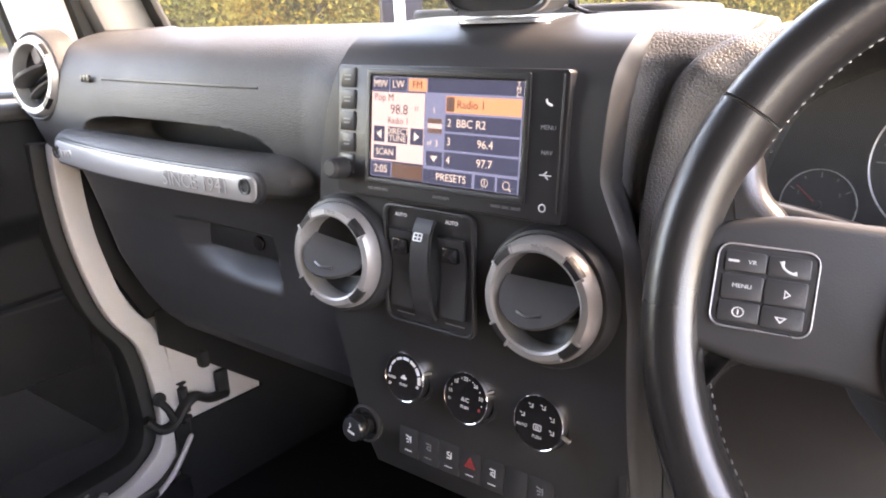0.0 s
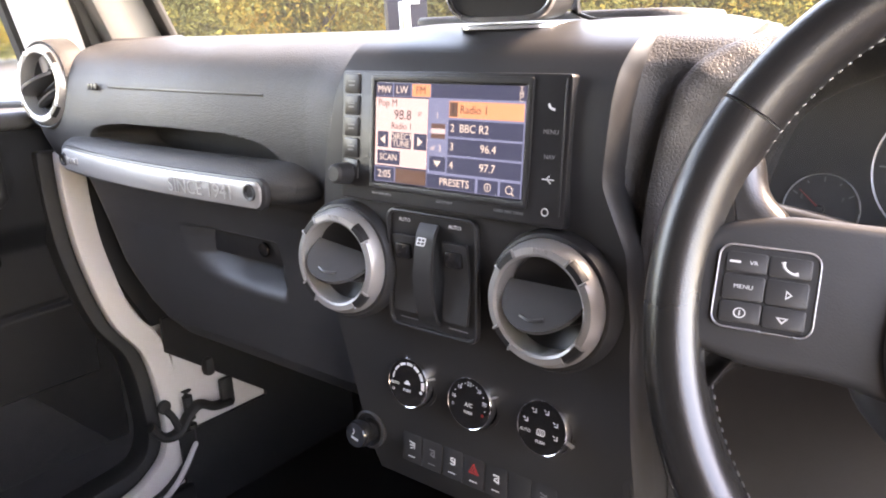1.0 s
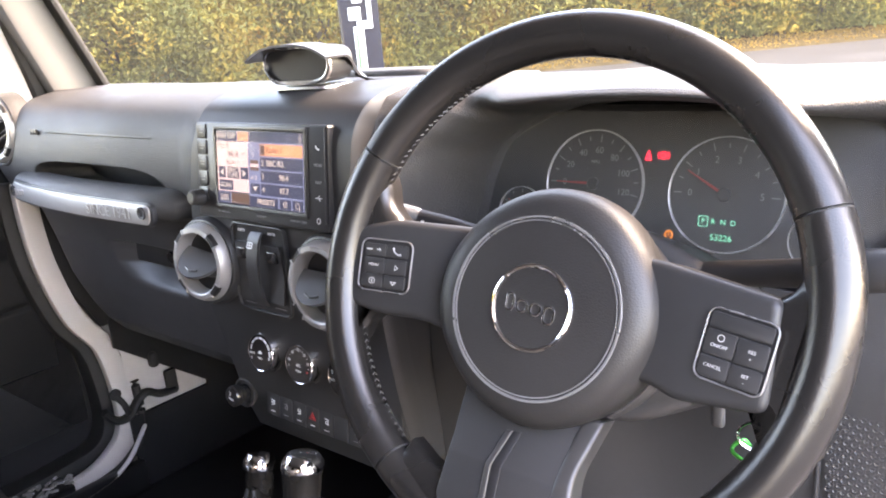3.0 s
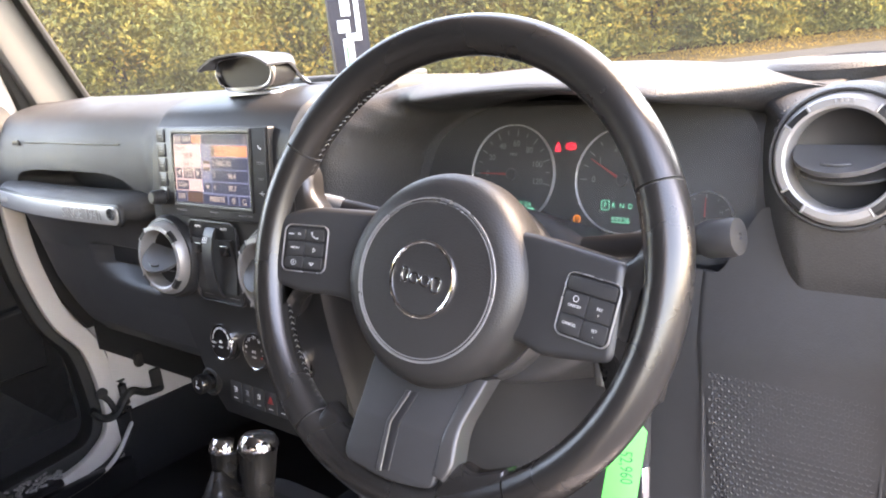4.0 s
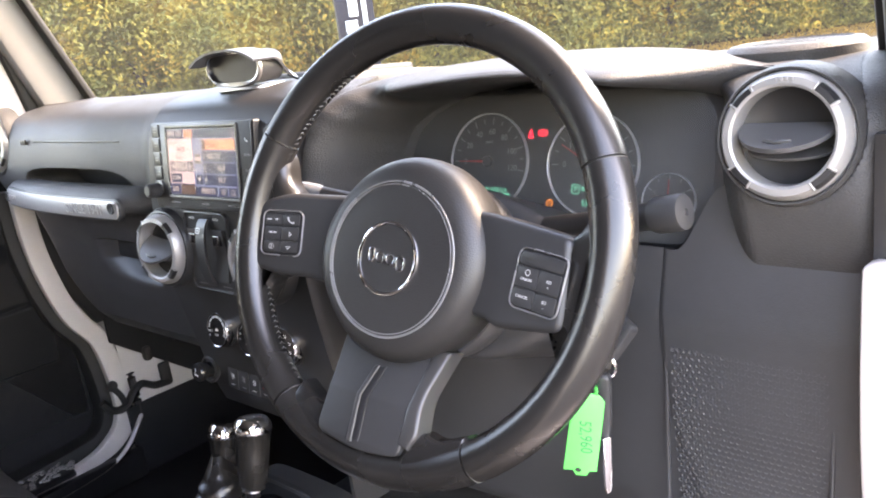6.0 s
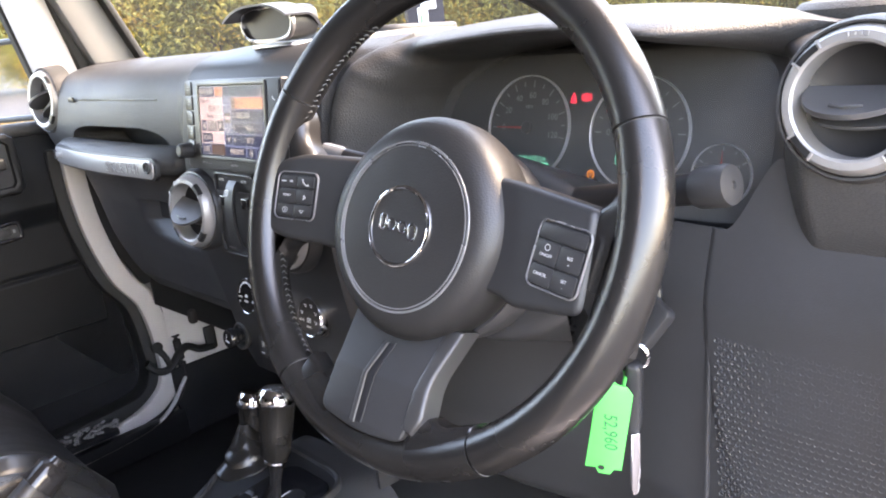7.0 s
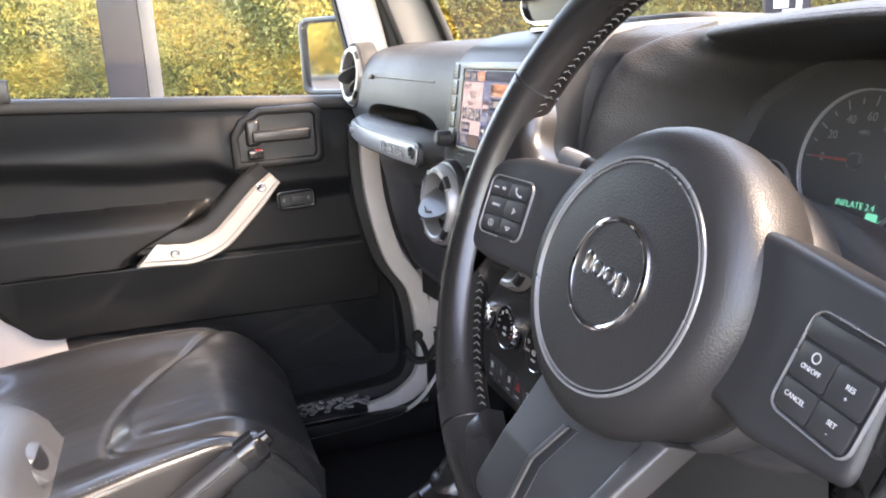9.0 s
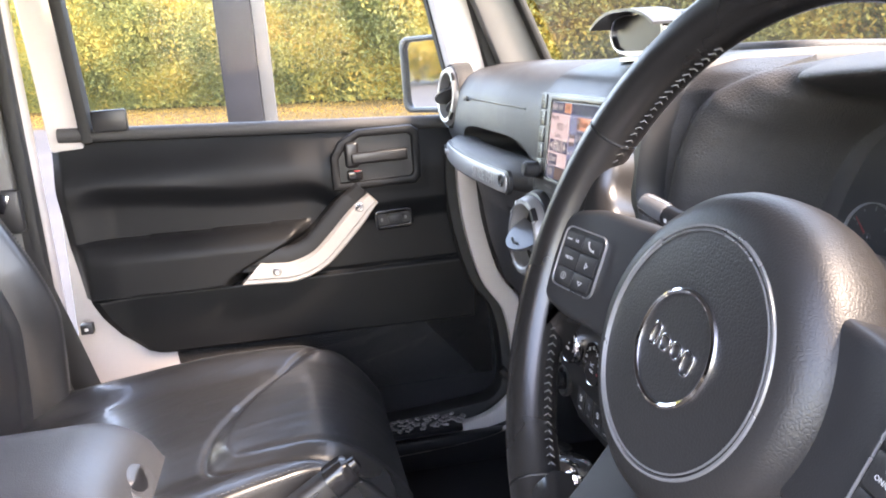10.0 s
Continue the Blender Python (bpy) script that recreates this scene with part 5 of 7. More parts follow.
# ---- climate dials ----
def dial(x, kind):
    e = thing("climate_dial", {"fan": "round black fan speed dial with chrome edge", "temp": "round black temperature dial with chrome edge", "mode": "round black air direction dial with chrome edge"}[kind], "dial", group="climate dials", m=facing(x, 0.124, 1.0160, 80))
    r = 0.0222
    bm = B()
    lathe(bm, [(r * 1.10, -0.004), (r * 1.12, 0.001), (r * 1.03, 0.002), (r * 0.98, -0.004)], None, 48)
    part("collar", bm, DARK, e, local=True)
    bm = B()
    lathe(bm, [(0, 0), (r * 0.97, 0.0), (r * 0.97, 0.010), (r * 0.93, 0.0118), (0, 0.0115)], None, 48)
    part("knob", bm, GLOSSBLK, e, local=True)
    bm = B()
    lathe(bm, [(r * 0.965, 0.004), (r * 1.0, 0.005), (r * 0.995, 0.0105), (r * 0.955, 0.0122), (r * 0.935, 0.0119)], None, 64)
    part("chrome_edge", bm, CHROME, e, "thin chrome edge", local=True)
    bm = B()
    a = {"fan": 20, "temp": 25, "mode": -18}[kind]
    rbox(bm, (0.0070, 0.0018, 0.004), pose(0, 0, 0, 0, 0, a) @ T(r * 1.08, 0, 0.008), 0.0006)
    part("pointer", bm, SILVER, e, local=True)
    Z = 0.0121
    if kind == "fan":
        bm = B()
        for k in range(7):
            a = 178 - 27 * k
            lathe(bm, [(r * 0.70, 0), (r * (0.72 + 0.012 * k), 0.0002), (r * (0.76 + 0.016 * k), 0)], T(0, 0, Z), 4, a - 24, 22)
        for k in range(4):
            rbox(bm, (0.0028, 0.0010, 0.0002), T(r * 0.70, -r * 0.22, Z) @ pose(0, 0, 0, 0, 0, 45 * k), 0)
        rbox(bm, (0.0060, 0.0020, 0.0002), T(0, -0.0005, Z), 0.0001)
        rbox(bm, (0.0030, 0.0016, 0.0002), T(0, 0.0012, Z), 0.0001)
        part("markings", bm, INK, e, local=True)
        for s, x, y in (("AUTO", -r * 0.62, -r * 0.12), ("O", -r * 0.68, -r * 0.38), ("PUSH", 0, -r * 0.30)):
            text("legend", s, 0.0034, T(x, y, Z), INK, e, 0.0001)
    elif kind == "temp":
        for s, a, k in (("16", 168, 0.70), ("18", 130, 0.70), ("22", 92, 0.72), ("26", 52, 0.70), ("30", 12, 0.70)):
            text("legend", s, 0.0044, T(r * k * math.cos(radians(a)), r * k * math.sin(radians(a)), Z), INK, e, 0.0001)
        text("legend", "A/C", 0.0048, T(0, -r * 0.06, Z), INK, e, 0.0001)
        text("legend", "PUSH", 0.0034, T(0, -r * 0.34, Z), INK, e, 0.0001)
        bm = B()
        for a in (190, 150, 118, 106, 78, 66, 32, -8):
            cyl(bm, 0.0005, 0.0002, T(r * 0.74 * math.cos(radians(a)), r * 0.74 * math.sin(radians(a)), Z), 8)
        part("markings", bm, INK, e, local=True)
        bm = B()
        cyl(bm, 0.0013, 0.0002, T(r * 0.64, -r * 0.28, Z), 12)
        part("warm_mark", bm, REDP, e, local=True)
        bm = B()
        cyl(bm, 0.0013, 0.0002, T(-r * 0.70, -r * 0.16, Z), 12)
        part("cold_mark", bm, INKDIM, e, local=True)
    else:
        text("legend", "AUTO", 0.0034, T(-r * 0.62, -r * 0.22, Z), INK, e, 0.0001)
        text("legend", "PUSH", 0.0034, T(0, -r * 0.50, Z), INK, e, 0.0001)
        bm = B()
        for a in (165, 118, 72, 25, -18):
            x, y = r * 0.62 * math.cos(radians(a)), r * 0.62 * math.sin(radians(a))
            rbox(bm, (0.0007, 0.0032, 0.0002), T(x + 0.0010, y, Z), 0)
            rbox(bm, (0.0030, 0.0007, 0.0002), T(x, y - 0.0013, Z), 0)
            rbox(bm, (0.0022, 0.0007, 0.0002), T(x - 0.0018, y + 0.0010, Z) @ pose(0, 0, 0, 0, 0, -30), 0)
        ring_of(bm, rrect(0.0070, 0.0050, 0.0012, 3), rrect(0.0058, 0.0038, 0.0008, 3), 0.0002, T(0, -r * 0.16, Z), 0)
        for k in (-1, 0, 1):
            rbox(bm, (0.0005, 0.0034, 0.0002), T(0.0014 * k, -r * 0.17, Z), 0)
        part("markings", bm, INK, e, local=True)


dial(-0.0820, "fan")
dial(-0.0165, "temp")
dial(0.0515, "mode")

# ---- lighter socket and switch row ----
ls = thing("lighter_socket", "black cigarette lighter plug in its socket", "lighter", m=facing(-0.150, 0.130, 0.9440, 82))
bm = B()
lathe(bm, [(0.0135, -0.008), (0.0180, -0.003), (0.0185, 0.002), (0.0160, 0.003), (0.0140, -0.002)], None, 36)
part("socket", bm, SATIN, ls, local=True)
bm = B()
lathe(bm, [(0, 0), (0.0105, 0), (0.0105, 0.010), (0.0130, 0.013), (0.0130, 0.019), (0.0115, 0.021), (0, 0.0212)], None, 32)
part("plug", bm, GLOSSBLK, ls, local=True)
bm = B()
rbox(bm, (0.0085, 0.0020, 0.0003), T(0, -0.003, 0.0214) @ pose(0, 0, 0, 0, 0, -12), 0)
tube(bm, spline([(-0.003, 0.0005, 0.0214), (-0.001, 0.003, 0.0214), (-0.002, 0.006, 0.0214)], 6), 0.0006, None, 5, flat=0.3)
part("icon", bm, INK, ls, local=True)
row = thing("switch_row", "row of small black dashboard push switches", "switches", m=facing(-0.0285, 0.133, 0.9420, 82, 0))
bm = B()
prism(bm, rrect(0.166, 0.034, 0.003, 3), 0.004, T(0, 0, -0.004), 0.001)
part("base", bm, DARK, row, local=True)
for k in range(7):
    x = -0.0696 + 0.0232 * k
    bm = B()
    prism(bm, rrect(0.0226, 0.031, 0.0015, 3), 0.0030, T(x, 0, 0), 0.0010)
    s = part("switch", bm, SATIN, row, local=True)
    if k == 5:
        continue
    bm = B()
    rbox(bm, (0.0080, 0.0008, 0.0002), T(x, -0.0095, 0.0031), 0)
    if k == 3:
        bm2 = B()
        tri = [(0, 0.0052), (-0.0058, -0.0045), (0.0058, -0.0045)]
        ring_of(bm2, tri, [(a * 0.72, b * 0.72 - 0.0004) for a, b in tri], 0.0003, T(x, 0.002, 0.0031), 0)
        ring_of(bm2, [(a * 0.5, b * 0.5) for a, b in tri], [(a * 0.25, b * 0.25) for a, b in tri], 0.0003, T(x, 0.0015, 0.0031), 0)
        part("hazard_mark", bm2, REDP, s, local=True)
    else:
        for j in range(3):
            rbox(bm, (0.0055 - 0.0012 * ((j + k) % 3), 0.0011, 0.0002), T(x + 0.0006 * ((j * k) % 3 - 1), 0.0040 - 0.0026 * j, 0.0031) @ pose(0, 0, 0, 0, 0, 18 * ((k + j) % 3 - 1)), 0)
        rbox(bm, (0.0010, 0.0060, 0.0002), T(x + 0.0026, 0.0016, 0.0031), 0)
    part("legend", bm, INKDIM if k in (1, 6) else INK, s, local=True)

# ---- instrument cluster ----
cl = thing("instrument_cluster", "instrument cluster of four round dials with lit warning lamps", "dials", m=facing(0.335, 0.2412, 1.2069, 76))
TEAL, RED, AMBER = glow("lamp_teal", (0.10, 0.80, 0.62), 0.09), glow("lamp_red", (1.0, 0.03, 0.08), 0.13), glow("lamp_amber", (1.0, 0.32, 0.02), 0.08)
bm = B()
prism(bm, rrect(0.40, 0.150, 0.03, 6), 0.004, T(0, -0.004, -0.004), 0.001)
part("panel", bm, DARK, cl, "matt black panel", local=True)


def gauge(x, y, r, labels, a0, a1, needle, ticks):
    bm = B()
    lathe(bm, [(r * 0.978, 0.0), (r * 0.982, 0.0035), (r * 0.998, 0.0040), (r * 1.006, 0.0)], T(x, y, 0), 64)
    g = part("dial_ring", bm, RINGM, cl, "thin silver ring", local=True)
    bm = B()
    cyl(bm, r * 0.980, 0.0012, T(x, y, 0), 48)
    part("dial_face", bm, SATIN, g, local=True)
    bm = B()
    for k in range(ticks + 1):
        a = lerp(a0, a1, k / ticks)
        rbox(bm, (r * (0.14 if k % 2 == 0 else 0.08), 0.0009, 0.0003), T(x, y, 0.0015) @ pose(0, 0, 0, 0, 0, a) @ T(r * 0.84, 0, 0), 0)
    tagged(part("tick_marks", bm, INKDIAL, g, local=True), kind="stuff")
    for k, s in enumerate(labels):
        a = radians(lerp(a0, a1, k / max(1, len(labels) - 1)))
        text("numeral", s, r * 0.17, T(x + r * 0.62 * math.cos(a), y + r * 0.62 * math.sin(a), 0.0016), INKDIAL, g, 0.0001)
    bm = B()
    prism(bm, [(-r * 0.1, r * 0.03), (r * 0.78, r * 0.008), (r * 0.78, -r * 0.008), (-r * 0.1, -r * 0.03)], 0.0008, T(x, y, 0.003) @ pose(0, 0, 0, 0, 0, needle), 0)
    part("needle", bm, REDP, g, local=True)
    bm = B()
    cyl(bm, r * 0.12, 0.004, T(x, y, 0.0015), 24, bev=0.001)
    part("needle_cap", bm, DARK, g, local=True)
    return g


g1 = gauge(-0.059, 0.001, 0.0478, ["0", "20", "40", "60", "80", "100", "120"], 180, -12, 180, 12)
text("numeral", "MPH", 0.0042, T(-0.059, 0.020, 0.0016), INKDIAL, g1, 0.0001)
g2 = gauge(0.059, -0.001, 0.0470, ["0", "1", "2", "3", "4", "5"], 180, 0, 150, 10)
gauge(-0.1338, -0.031, 0.0245, ["E", "", "F"], 150, 30, 140, 4)
gauge(0.1345, -0.031, 0.0240, ["C", "", "H"], 150, 30, 90, 4)
text("readout", "53226", 0.0072, T(0.059, -0.0360, 0.0022), TEAL, g2, 0.0001)
for k, s in enumerate("PRND"):
    text("readout", s, 0.0062, T(0.0435 + 0.0081 * k, -0.0233, 0.0022), TEAL, g2, 0.0001)
bm = B()
ring_of(bm, rrect(0.0082, 0.0088, 0.001, 2), rrect(0.0070, 0.0076, 0.0006, 2), 0.0002, T(0.0435, -0.0233, 0.0021), 0)
part("readout_frame", bm, TEAL, g2, local=True)
text("readout", "INFLATE 2.4", 0.0060, T(-0.051, -0.027, 0.0022), TEAL, g1, 0.0001)
bm = B()
prism(bm, rrect(0.009, 0.007, 0.0015, 3), 0.0003, T(-0.036, -0.0335, 0.0020), 0)
rbox(bm, (0.004, 0.0012, 0.0003), T(-0.0295, -0.035, 0.0021) @ pose(0, 0, 0, 0, 0, 40), 0)
part("fuel_lamp", bm, TEAL, g1, local=True)
bm = B()
prism(bm, [(0.0, 0.005), (-0.002, 0.001), (-0.0032, -0.0045), (0.0032, -0.0045), (0.002, 0.001)], 0.0004, T(-0.0095, 0.028, 0.0008), 0)
part("belt_lamp", bm, RED, cl, "lit red seat belt lamp", local=True)
bm = B()
lathe(bm, [(0.0022, 0), (0.0030, 0.0002), (0.0036, 0)], T(0.0040, 0.0285, 0.0008), 20)
rbox(bm, (0.0010, 0.0034, 0.0003), T(0.0040, 0.0285, 0.0008), 0)
for s in (-1, 1):
    lathe(bm, [(0.0046, 0), (0.0052, 0.0002), (0.0055, 0)], T(0.0040, 0.0285, 0.0008), 6, 0 - 40 if s > 0 else 140, 80)
part("brake_lamp", bm, RED, cl, "lit red brake lamp", local=True)
bm = B()
lathe(bm, [(0.0026, 0), (0.0032, 0.0002), (0.0038, 0)], T(0.0148, -0.0374, 0.0008), 12, -60, 300)
rbox(bm, (0.0008, 0.0030, 0.0003), T(0.0148, -0.0369, 0.0008), 0)
part("tyre_lamp", bm, AMBER, cl, "lit amber tyre pressure lamp", local=True)

# lens over the dials; its pale film is painted glare
bm = B()
prism(bm, rrect(0.356, 0.130, 0.034, 6), 0.0015, T(0, -0.001, 0.014), 0.0004)
part("lens", bm, LENS, cl, "clear plastic lens with a pale film for sky glare", local=True)

# ---- things on the dash top ----
dev = thing("rear_camera_monitor", "small black hooded monitor with glossy screen on the dash", "monitor", m=T(-0.012, 0.178, 1.3040) @ pose(0, 0, 0, 0, 0, 6))
bm = B()
S = [(p.x, p.z) for p in spline([(-0.044, 0, 0.010), (-0.050, 0, 0.022), (-0.046, 0, 0.036), (-0.030, 0, 0.041), (0.0, 0, 0.042), (0.030, 0, 0.041), (0.046, 0, 0.036), (0.050, 0, 0.022), (0.044, 0, 0.010), (0.030, 0, 0.004), (0, 0, 0.003), (-0.030, 0, 0.004), (-0.044, 0, 0.010)], 60)][:-1]
prism(bm, [(x * 0.90, z * 0.95) for x, z in S], 0.032, Matrix(((1, 0, 0, 0), (0, 0, 1, -0.016), (0, 1, 0, 0.002), (0, 0, 0, 1))), 0)
part("housing", bm, SATIN, dev, local=True)
bm = B()
ring_of(bm, [(x * 0.90, z * 0.95) for x, z in S], [(x * 0.82, 0.0215 + (z - 0.0215) * 0.80) for x, z in S], 0.005, Matrix(((1, 0, 0, 0), (0, 0, -1, -0.0155), (0, 1, 0, 0.002), (0, 0, 0, 1))), 0.001)
part("front_frame", bm, STEEL, dev, "bright thin front frame", local=True)
bm = B()
prism(bm, [(x * 0.82, 0.0215 + (z - 0.0215) * 0.80) for x, z in S], 0.002, Matrix(((1, 0, 0, 0), (0, 0, -1, -0.0150), (0, 1, 0, 0.002), (0, 0, 0, 1))), 0)
part("screen", bm, DARK, dev, "dark screen", local=True)
bm = patch(lambda u, v: (lerp(-0.055, 0.055, u) * (1 - 0.25 * ss(0.35, 1, v)), lerp(-0.036, 0.040, v), 0.0455 - 0.014 * abs(2 * u - 1) ** 2.6 - 0.026 * ss(0.40, 1.0, v)), 30, 16, 0.0025, front=(0, 0, 1))
part("hood", bm, mat("monitor_grey", (0.06, 0.06, 0.062), 0.40, 0.1, var=0.08), dev, "grey curved hood", local=True)
bm = B()
prism(bm, rrect(0.076, 0.050, 0.012, 4), 0.003, T(0, 0.006, 0), 0.001)
part("base", bm, SATINGREY, dev, "thin grey base", local=True)
bm = B()
tube(bm, spline([(0.035, 0.030, 0.010), (0.055, 0.030, 0.003), (0.075, 0.045, 0.002), (0.11, 0.12, 0.001)], 16), 0.0016, None, 6)
part("cable", bm, DARK, dev, local=True)
for side, sx in (("r", 1), ("l", -1)):
    x, zs, ys = (0.548, 1.2890, 0.312) if sx > 0 else (-0.655, 1.297, 0.26)
    sp = thing("dash_speaker", "low grey grilled speaker pod on the dash top", "speaker", (x, ys, zs), group="dash top speakers")
    bm = B()
    lathe(bm, [(0.058, -0.010), (0.058, 0.002), (0.053, 0.0060), (0.046, 0.0070), (0.044, 0.005)], T(x, ys, zs) @ Matrix.Diagonal((0.95, 0.85, 1, 1)), 48)
    part("rim", bm, PAD, sp)
    bm = B()
    cyl(bm, 0.045, 0.0125, T(x, ys, zs - 0.0070) @ Matrix.Diagonal((0.95, 0.85, 1, 1)), 40)
    part("mesh_plate", bm, TRIM, sp, "pale perforated grille")
    bm = B()
    for i in range(-9, 10):
        for j in range(-9, 10):
            if i * i + j * j < 82:
                cyl(bm, 0.0013, 0.0006, T(x + 0.0046 * i * 0.93, ys + 0.0046 * j * 0.82, zs + 0.0053), 6)
    tagged(part("perforation", bm, DARK, sp), kind="stuff")
bm = B()
prism(bm, rrect(0.27, 0.12, 0.030, 8), 0.007, T(-0.045, 0.305, 1.3035) @ pose(0, 0, 0, -3, 0, 0), 0.004, 3)
part("demister_cover", bm, PAD, dash, "raised demister cover")

# ---- centre console ----
con = thing("centre_console", "black plastic centre console with gear gate", "console", (-0.03, -0.05, 0.60))
bm = patch(lambda u, v: (lerp(-0.155, 0.095, u), lerp(-0.36, 0.175, v), 0.765 + 0.028 * ss(0.35, 0.95, v) - 0.050 * abs(2 * u - 1) ** 5), 24, 30, 0.01, front=(0, 0, 1))
part("top_panel", bm, PLAST, con)
for x in (-0.156, 0.096):
    bm = B()
    prism(bm, [(-0.36, 0.56), (0.175, 0.56), (0.175, 0.745), (0.02, 0.735), (-0.36, 0.718)], 0.010, Matrix(((0, 0, 1, x - 0.005), (1, 0, 0, 0), (0, 1, 0, 0), (0, 0, 0, 1))), 0.003)
    part("side_panel", bm, PLAST, con)
GATE = T(-0.028, 0.013, 0.794) @ pose(0, 0, 0, 3, 0, 0)
RIMG = [(p.x, p.y) for p in spline([(-0.060, 0.118, 0), (-0.085, 0.106, 0), (-0.088, 0.080, 0), (-0.081, 0.035, 0), (-0.064, 0.004, 0), (-0.028, -0.057, 0), (0.006, -0.092, 0), (0.040, -0.104, 0), (0.068, -0.096, 0), (0.084, -0.070, 0), (0.087, 0.0, 0), (0.086, 0.080, 0), (0.074, 0.108, 0), (0.046, 0.118, 0), (-0.012, 0.120, 0), (-0.060, 0.118, 0)], 80)][:-1]


def shrink(outline, d, cx=0.0, cy=0.0):
    return [(x - d * (x - cx) / math.hypot(x - cx, y - cy), y - d * (y - cy) / math.hypot(x - cx, y - cy)) for x, y in outline]


bm = B()
ring_of(bm, RIMG, shrink(RIMG, 0.007), 0.009, GATE, 0.003)
part("gate_surround", bm, SATIN, con, "satin black gate surround")
bm = B()
prism(bm, shrink(RIMG, 0.006), 0.003, GATE, 0)
part("gate_floor", bm, DARK, con)
bm = B()
prism(bm, rrect(0.092, 0.182, 0.022, 8), 0.003, GATE @ T(0.033, 0.006, 0.0032), 0.001)
part("gate_plate", bm, GLOSSBLK, con, "gloss black gear gate plate")
bm = B()
prism(bm, rrect(0.020, 0.125, 0.006, 3), 0.001, GATE @ T(0.052, 0.006, 0.0064), 0)
part("gate_slot", bm, DARK, con)
for s, y in (("P", 0.027), ("R", -0.012), ("N", -0.032), ("D", -0.056)):
    text("gate_letter", s, 0.0085, WM[con.name].inverted() @ GATE @ T(0.012, y, 0.0066), INK, con, 0.0002)
bm = B()
zig = [(0.000, 0.060), (0.000, 0.040), (0.006, 0.040), (0.006, 0.018), (-0.004, 0.018), (-0.004, -0.008), (0.003, -0.008), (0.003, -0.030), (-0.005, -0.030), (-0.005, -0.056)]
for dx in (0.038, 0.058):
    tube(bm, [GATE @ Vector((x + dx, y, 0.0066)) for x, y in zig], 0.0009, seg=6)
part("slot_trim", bm, CHROME, con, "bright stepped edge of the gear slot")
# folded leather boot of the transfer lever
bm = B()
t = B()
rows = []
for k in range(15):
    f = k / 14
    fold = 1 + 0.10 * math.sin(f * math.pi * 7) * (1 - f)
    c = Vector((lerp(-0.094, -0.108, f), lerp(0.078, 0.090, f), 0.798 + 0.050 * f))
    rows.append([t.verts.new(c + Vector((lerp(0.033, 0.008, f ** 0.8) * fold * math.cos(a / 32 * math.tau), lerp(0.044, 0.008, f ** 0.8) * fold * math.sin(a / 32 * math.tau), 0.003 * math.sin(a / 32 * math.tau * 3 + f * 5) * (1 - f)))) for a in range(32)])
for p, q in zip(rows, rows[1:]):
    for a in range(32):
        t.faces.new((p[a], p[(a + 1) % 32], q[(a + 1) % 32], q[a]))
part("lever_boot", add(bm, t, None), LEATHER, con, "folded black leather lever boot")


def lever(name, label, top, base, r, h, cap):
    e = thing(name, label, "gear lever", base)
    t, b = Vector(top), Vector(base)
    d = (t - b).normalized()
    m = Matrix.Translation(t) @ d.to_track_quat("Z", "Y").to_matrix().to_4x4()
    bm = B()
    L = (t - b).length
    lathe(bm, [(0, -L), (0.0060, -L), (0.0060, -h * 1.35), (r * 0.42, -h * 1.02), (0, -h * 1.02)], m, 20)
    part("shaft", bm, GLOSSBLK, e, "gloss black shaft")
    bm = B()
    lathe(bm, [(r * 0.50, -h * 1.03), (r * 0.60, -h * 1.02), (r * 0.60, -h * 0.995), (r * 0.50, -h * 0.99)], m, 28)
    part("collar", bm, CHROME, e, "thin bright collar")
    bm = B()
    lathe(bm, [(0, -h), (r * 0.55, -h), (r * 0.72, -h * 0.92), (r * 0.86, -h * 0.55), (r * 0.98, -cap), (r, -cap * 0.95), (0, -cap * 0.95)], m, 36)
    part("knob", bm, LEATHER, e, "black leather knob")
    bm = B()
    lathe(bm, [(r * 1.0, -cap), (r * 1.04, -cap * 0.9), (r * 0.98, -cap * 0.45), (r * 0.80, -cap * 0.1), (r * 0.70, 0), (0, 0.0005)], m, 40)
    part("cap", bm, CHROME, e, "polished chrome cap")


lever("gear_selector", "gear selector with black knob and chrome cap", (0.011, 0.080, 0.936), (0.020, 0.045, 0.800), 0.0225, 0.085, 0.018)
lever("transfer_lever", "short transfer lever with black knob and chrome cap", (-0.113, 0.110, 0.882), (-0.108, 0.085, 0.765), 0.0190, 0.070, 0.018)
hb = thing("handbrake", "black handbrake lever with ribbed grip and button", "handbrake", (-0.12, -0.36, 0.75))
HBP = spline([(-0.118, -0.37, 0.735), (-0.122, -0.30, 0.775), (-0.128, -0.21, 0.835), (-0.135, -0.140, 0.878)], 24)
def bar(bm, pts, w, h, up=(1, 0, 0)):
    """A flat-sided bar with softened edges along pts; w across, h in the plane of the sweep."""
    t = B()
    rows = []
    for i, p in enumerate(pts):
        d = (pts[min(len(pts) - 1, i + 1)] - pts[max(0, i - 1)]).normalized()
        sd = Vector(up)
        u = sd.cross(d).normalized()
        f = i / (len(pts) - 1)
        rows.append([t.verts.new(p + sd * x * w(f) + u * z * h(f)) for x, z in rrect(1.0, 1.0, 0.32, 4)])
    n = len(rows[0])
    for a, b in zip(rows, rows[1:]):
        for k in range(n):
            t.faces.new((a[k], a[(k + 1) % n], b[(k + 1) % n], b[k]))
    t.faces.new(rows[0][::-1])
    t.faces.new(rows[-1])
    return add(bm, t, None)


bm = bar(B(), HBP, lambda f: lerp(0.032, 0.027, f), lambda f: lerp(0.042, 0.032, f))
part("grip", bm, DARK, hb, "black moulded grip")
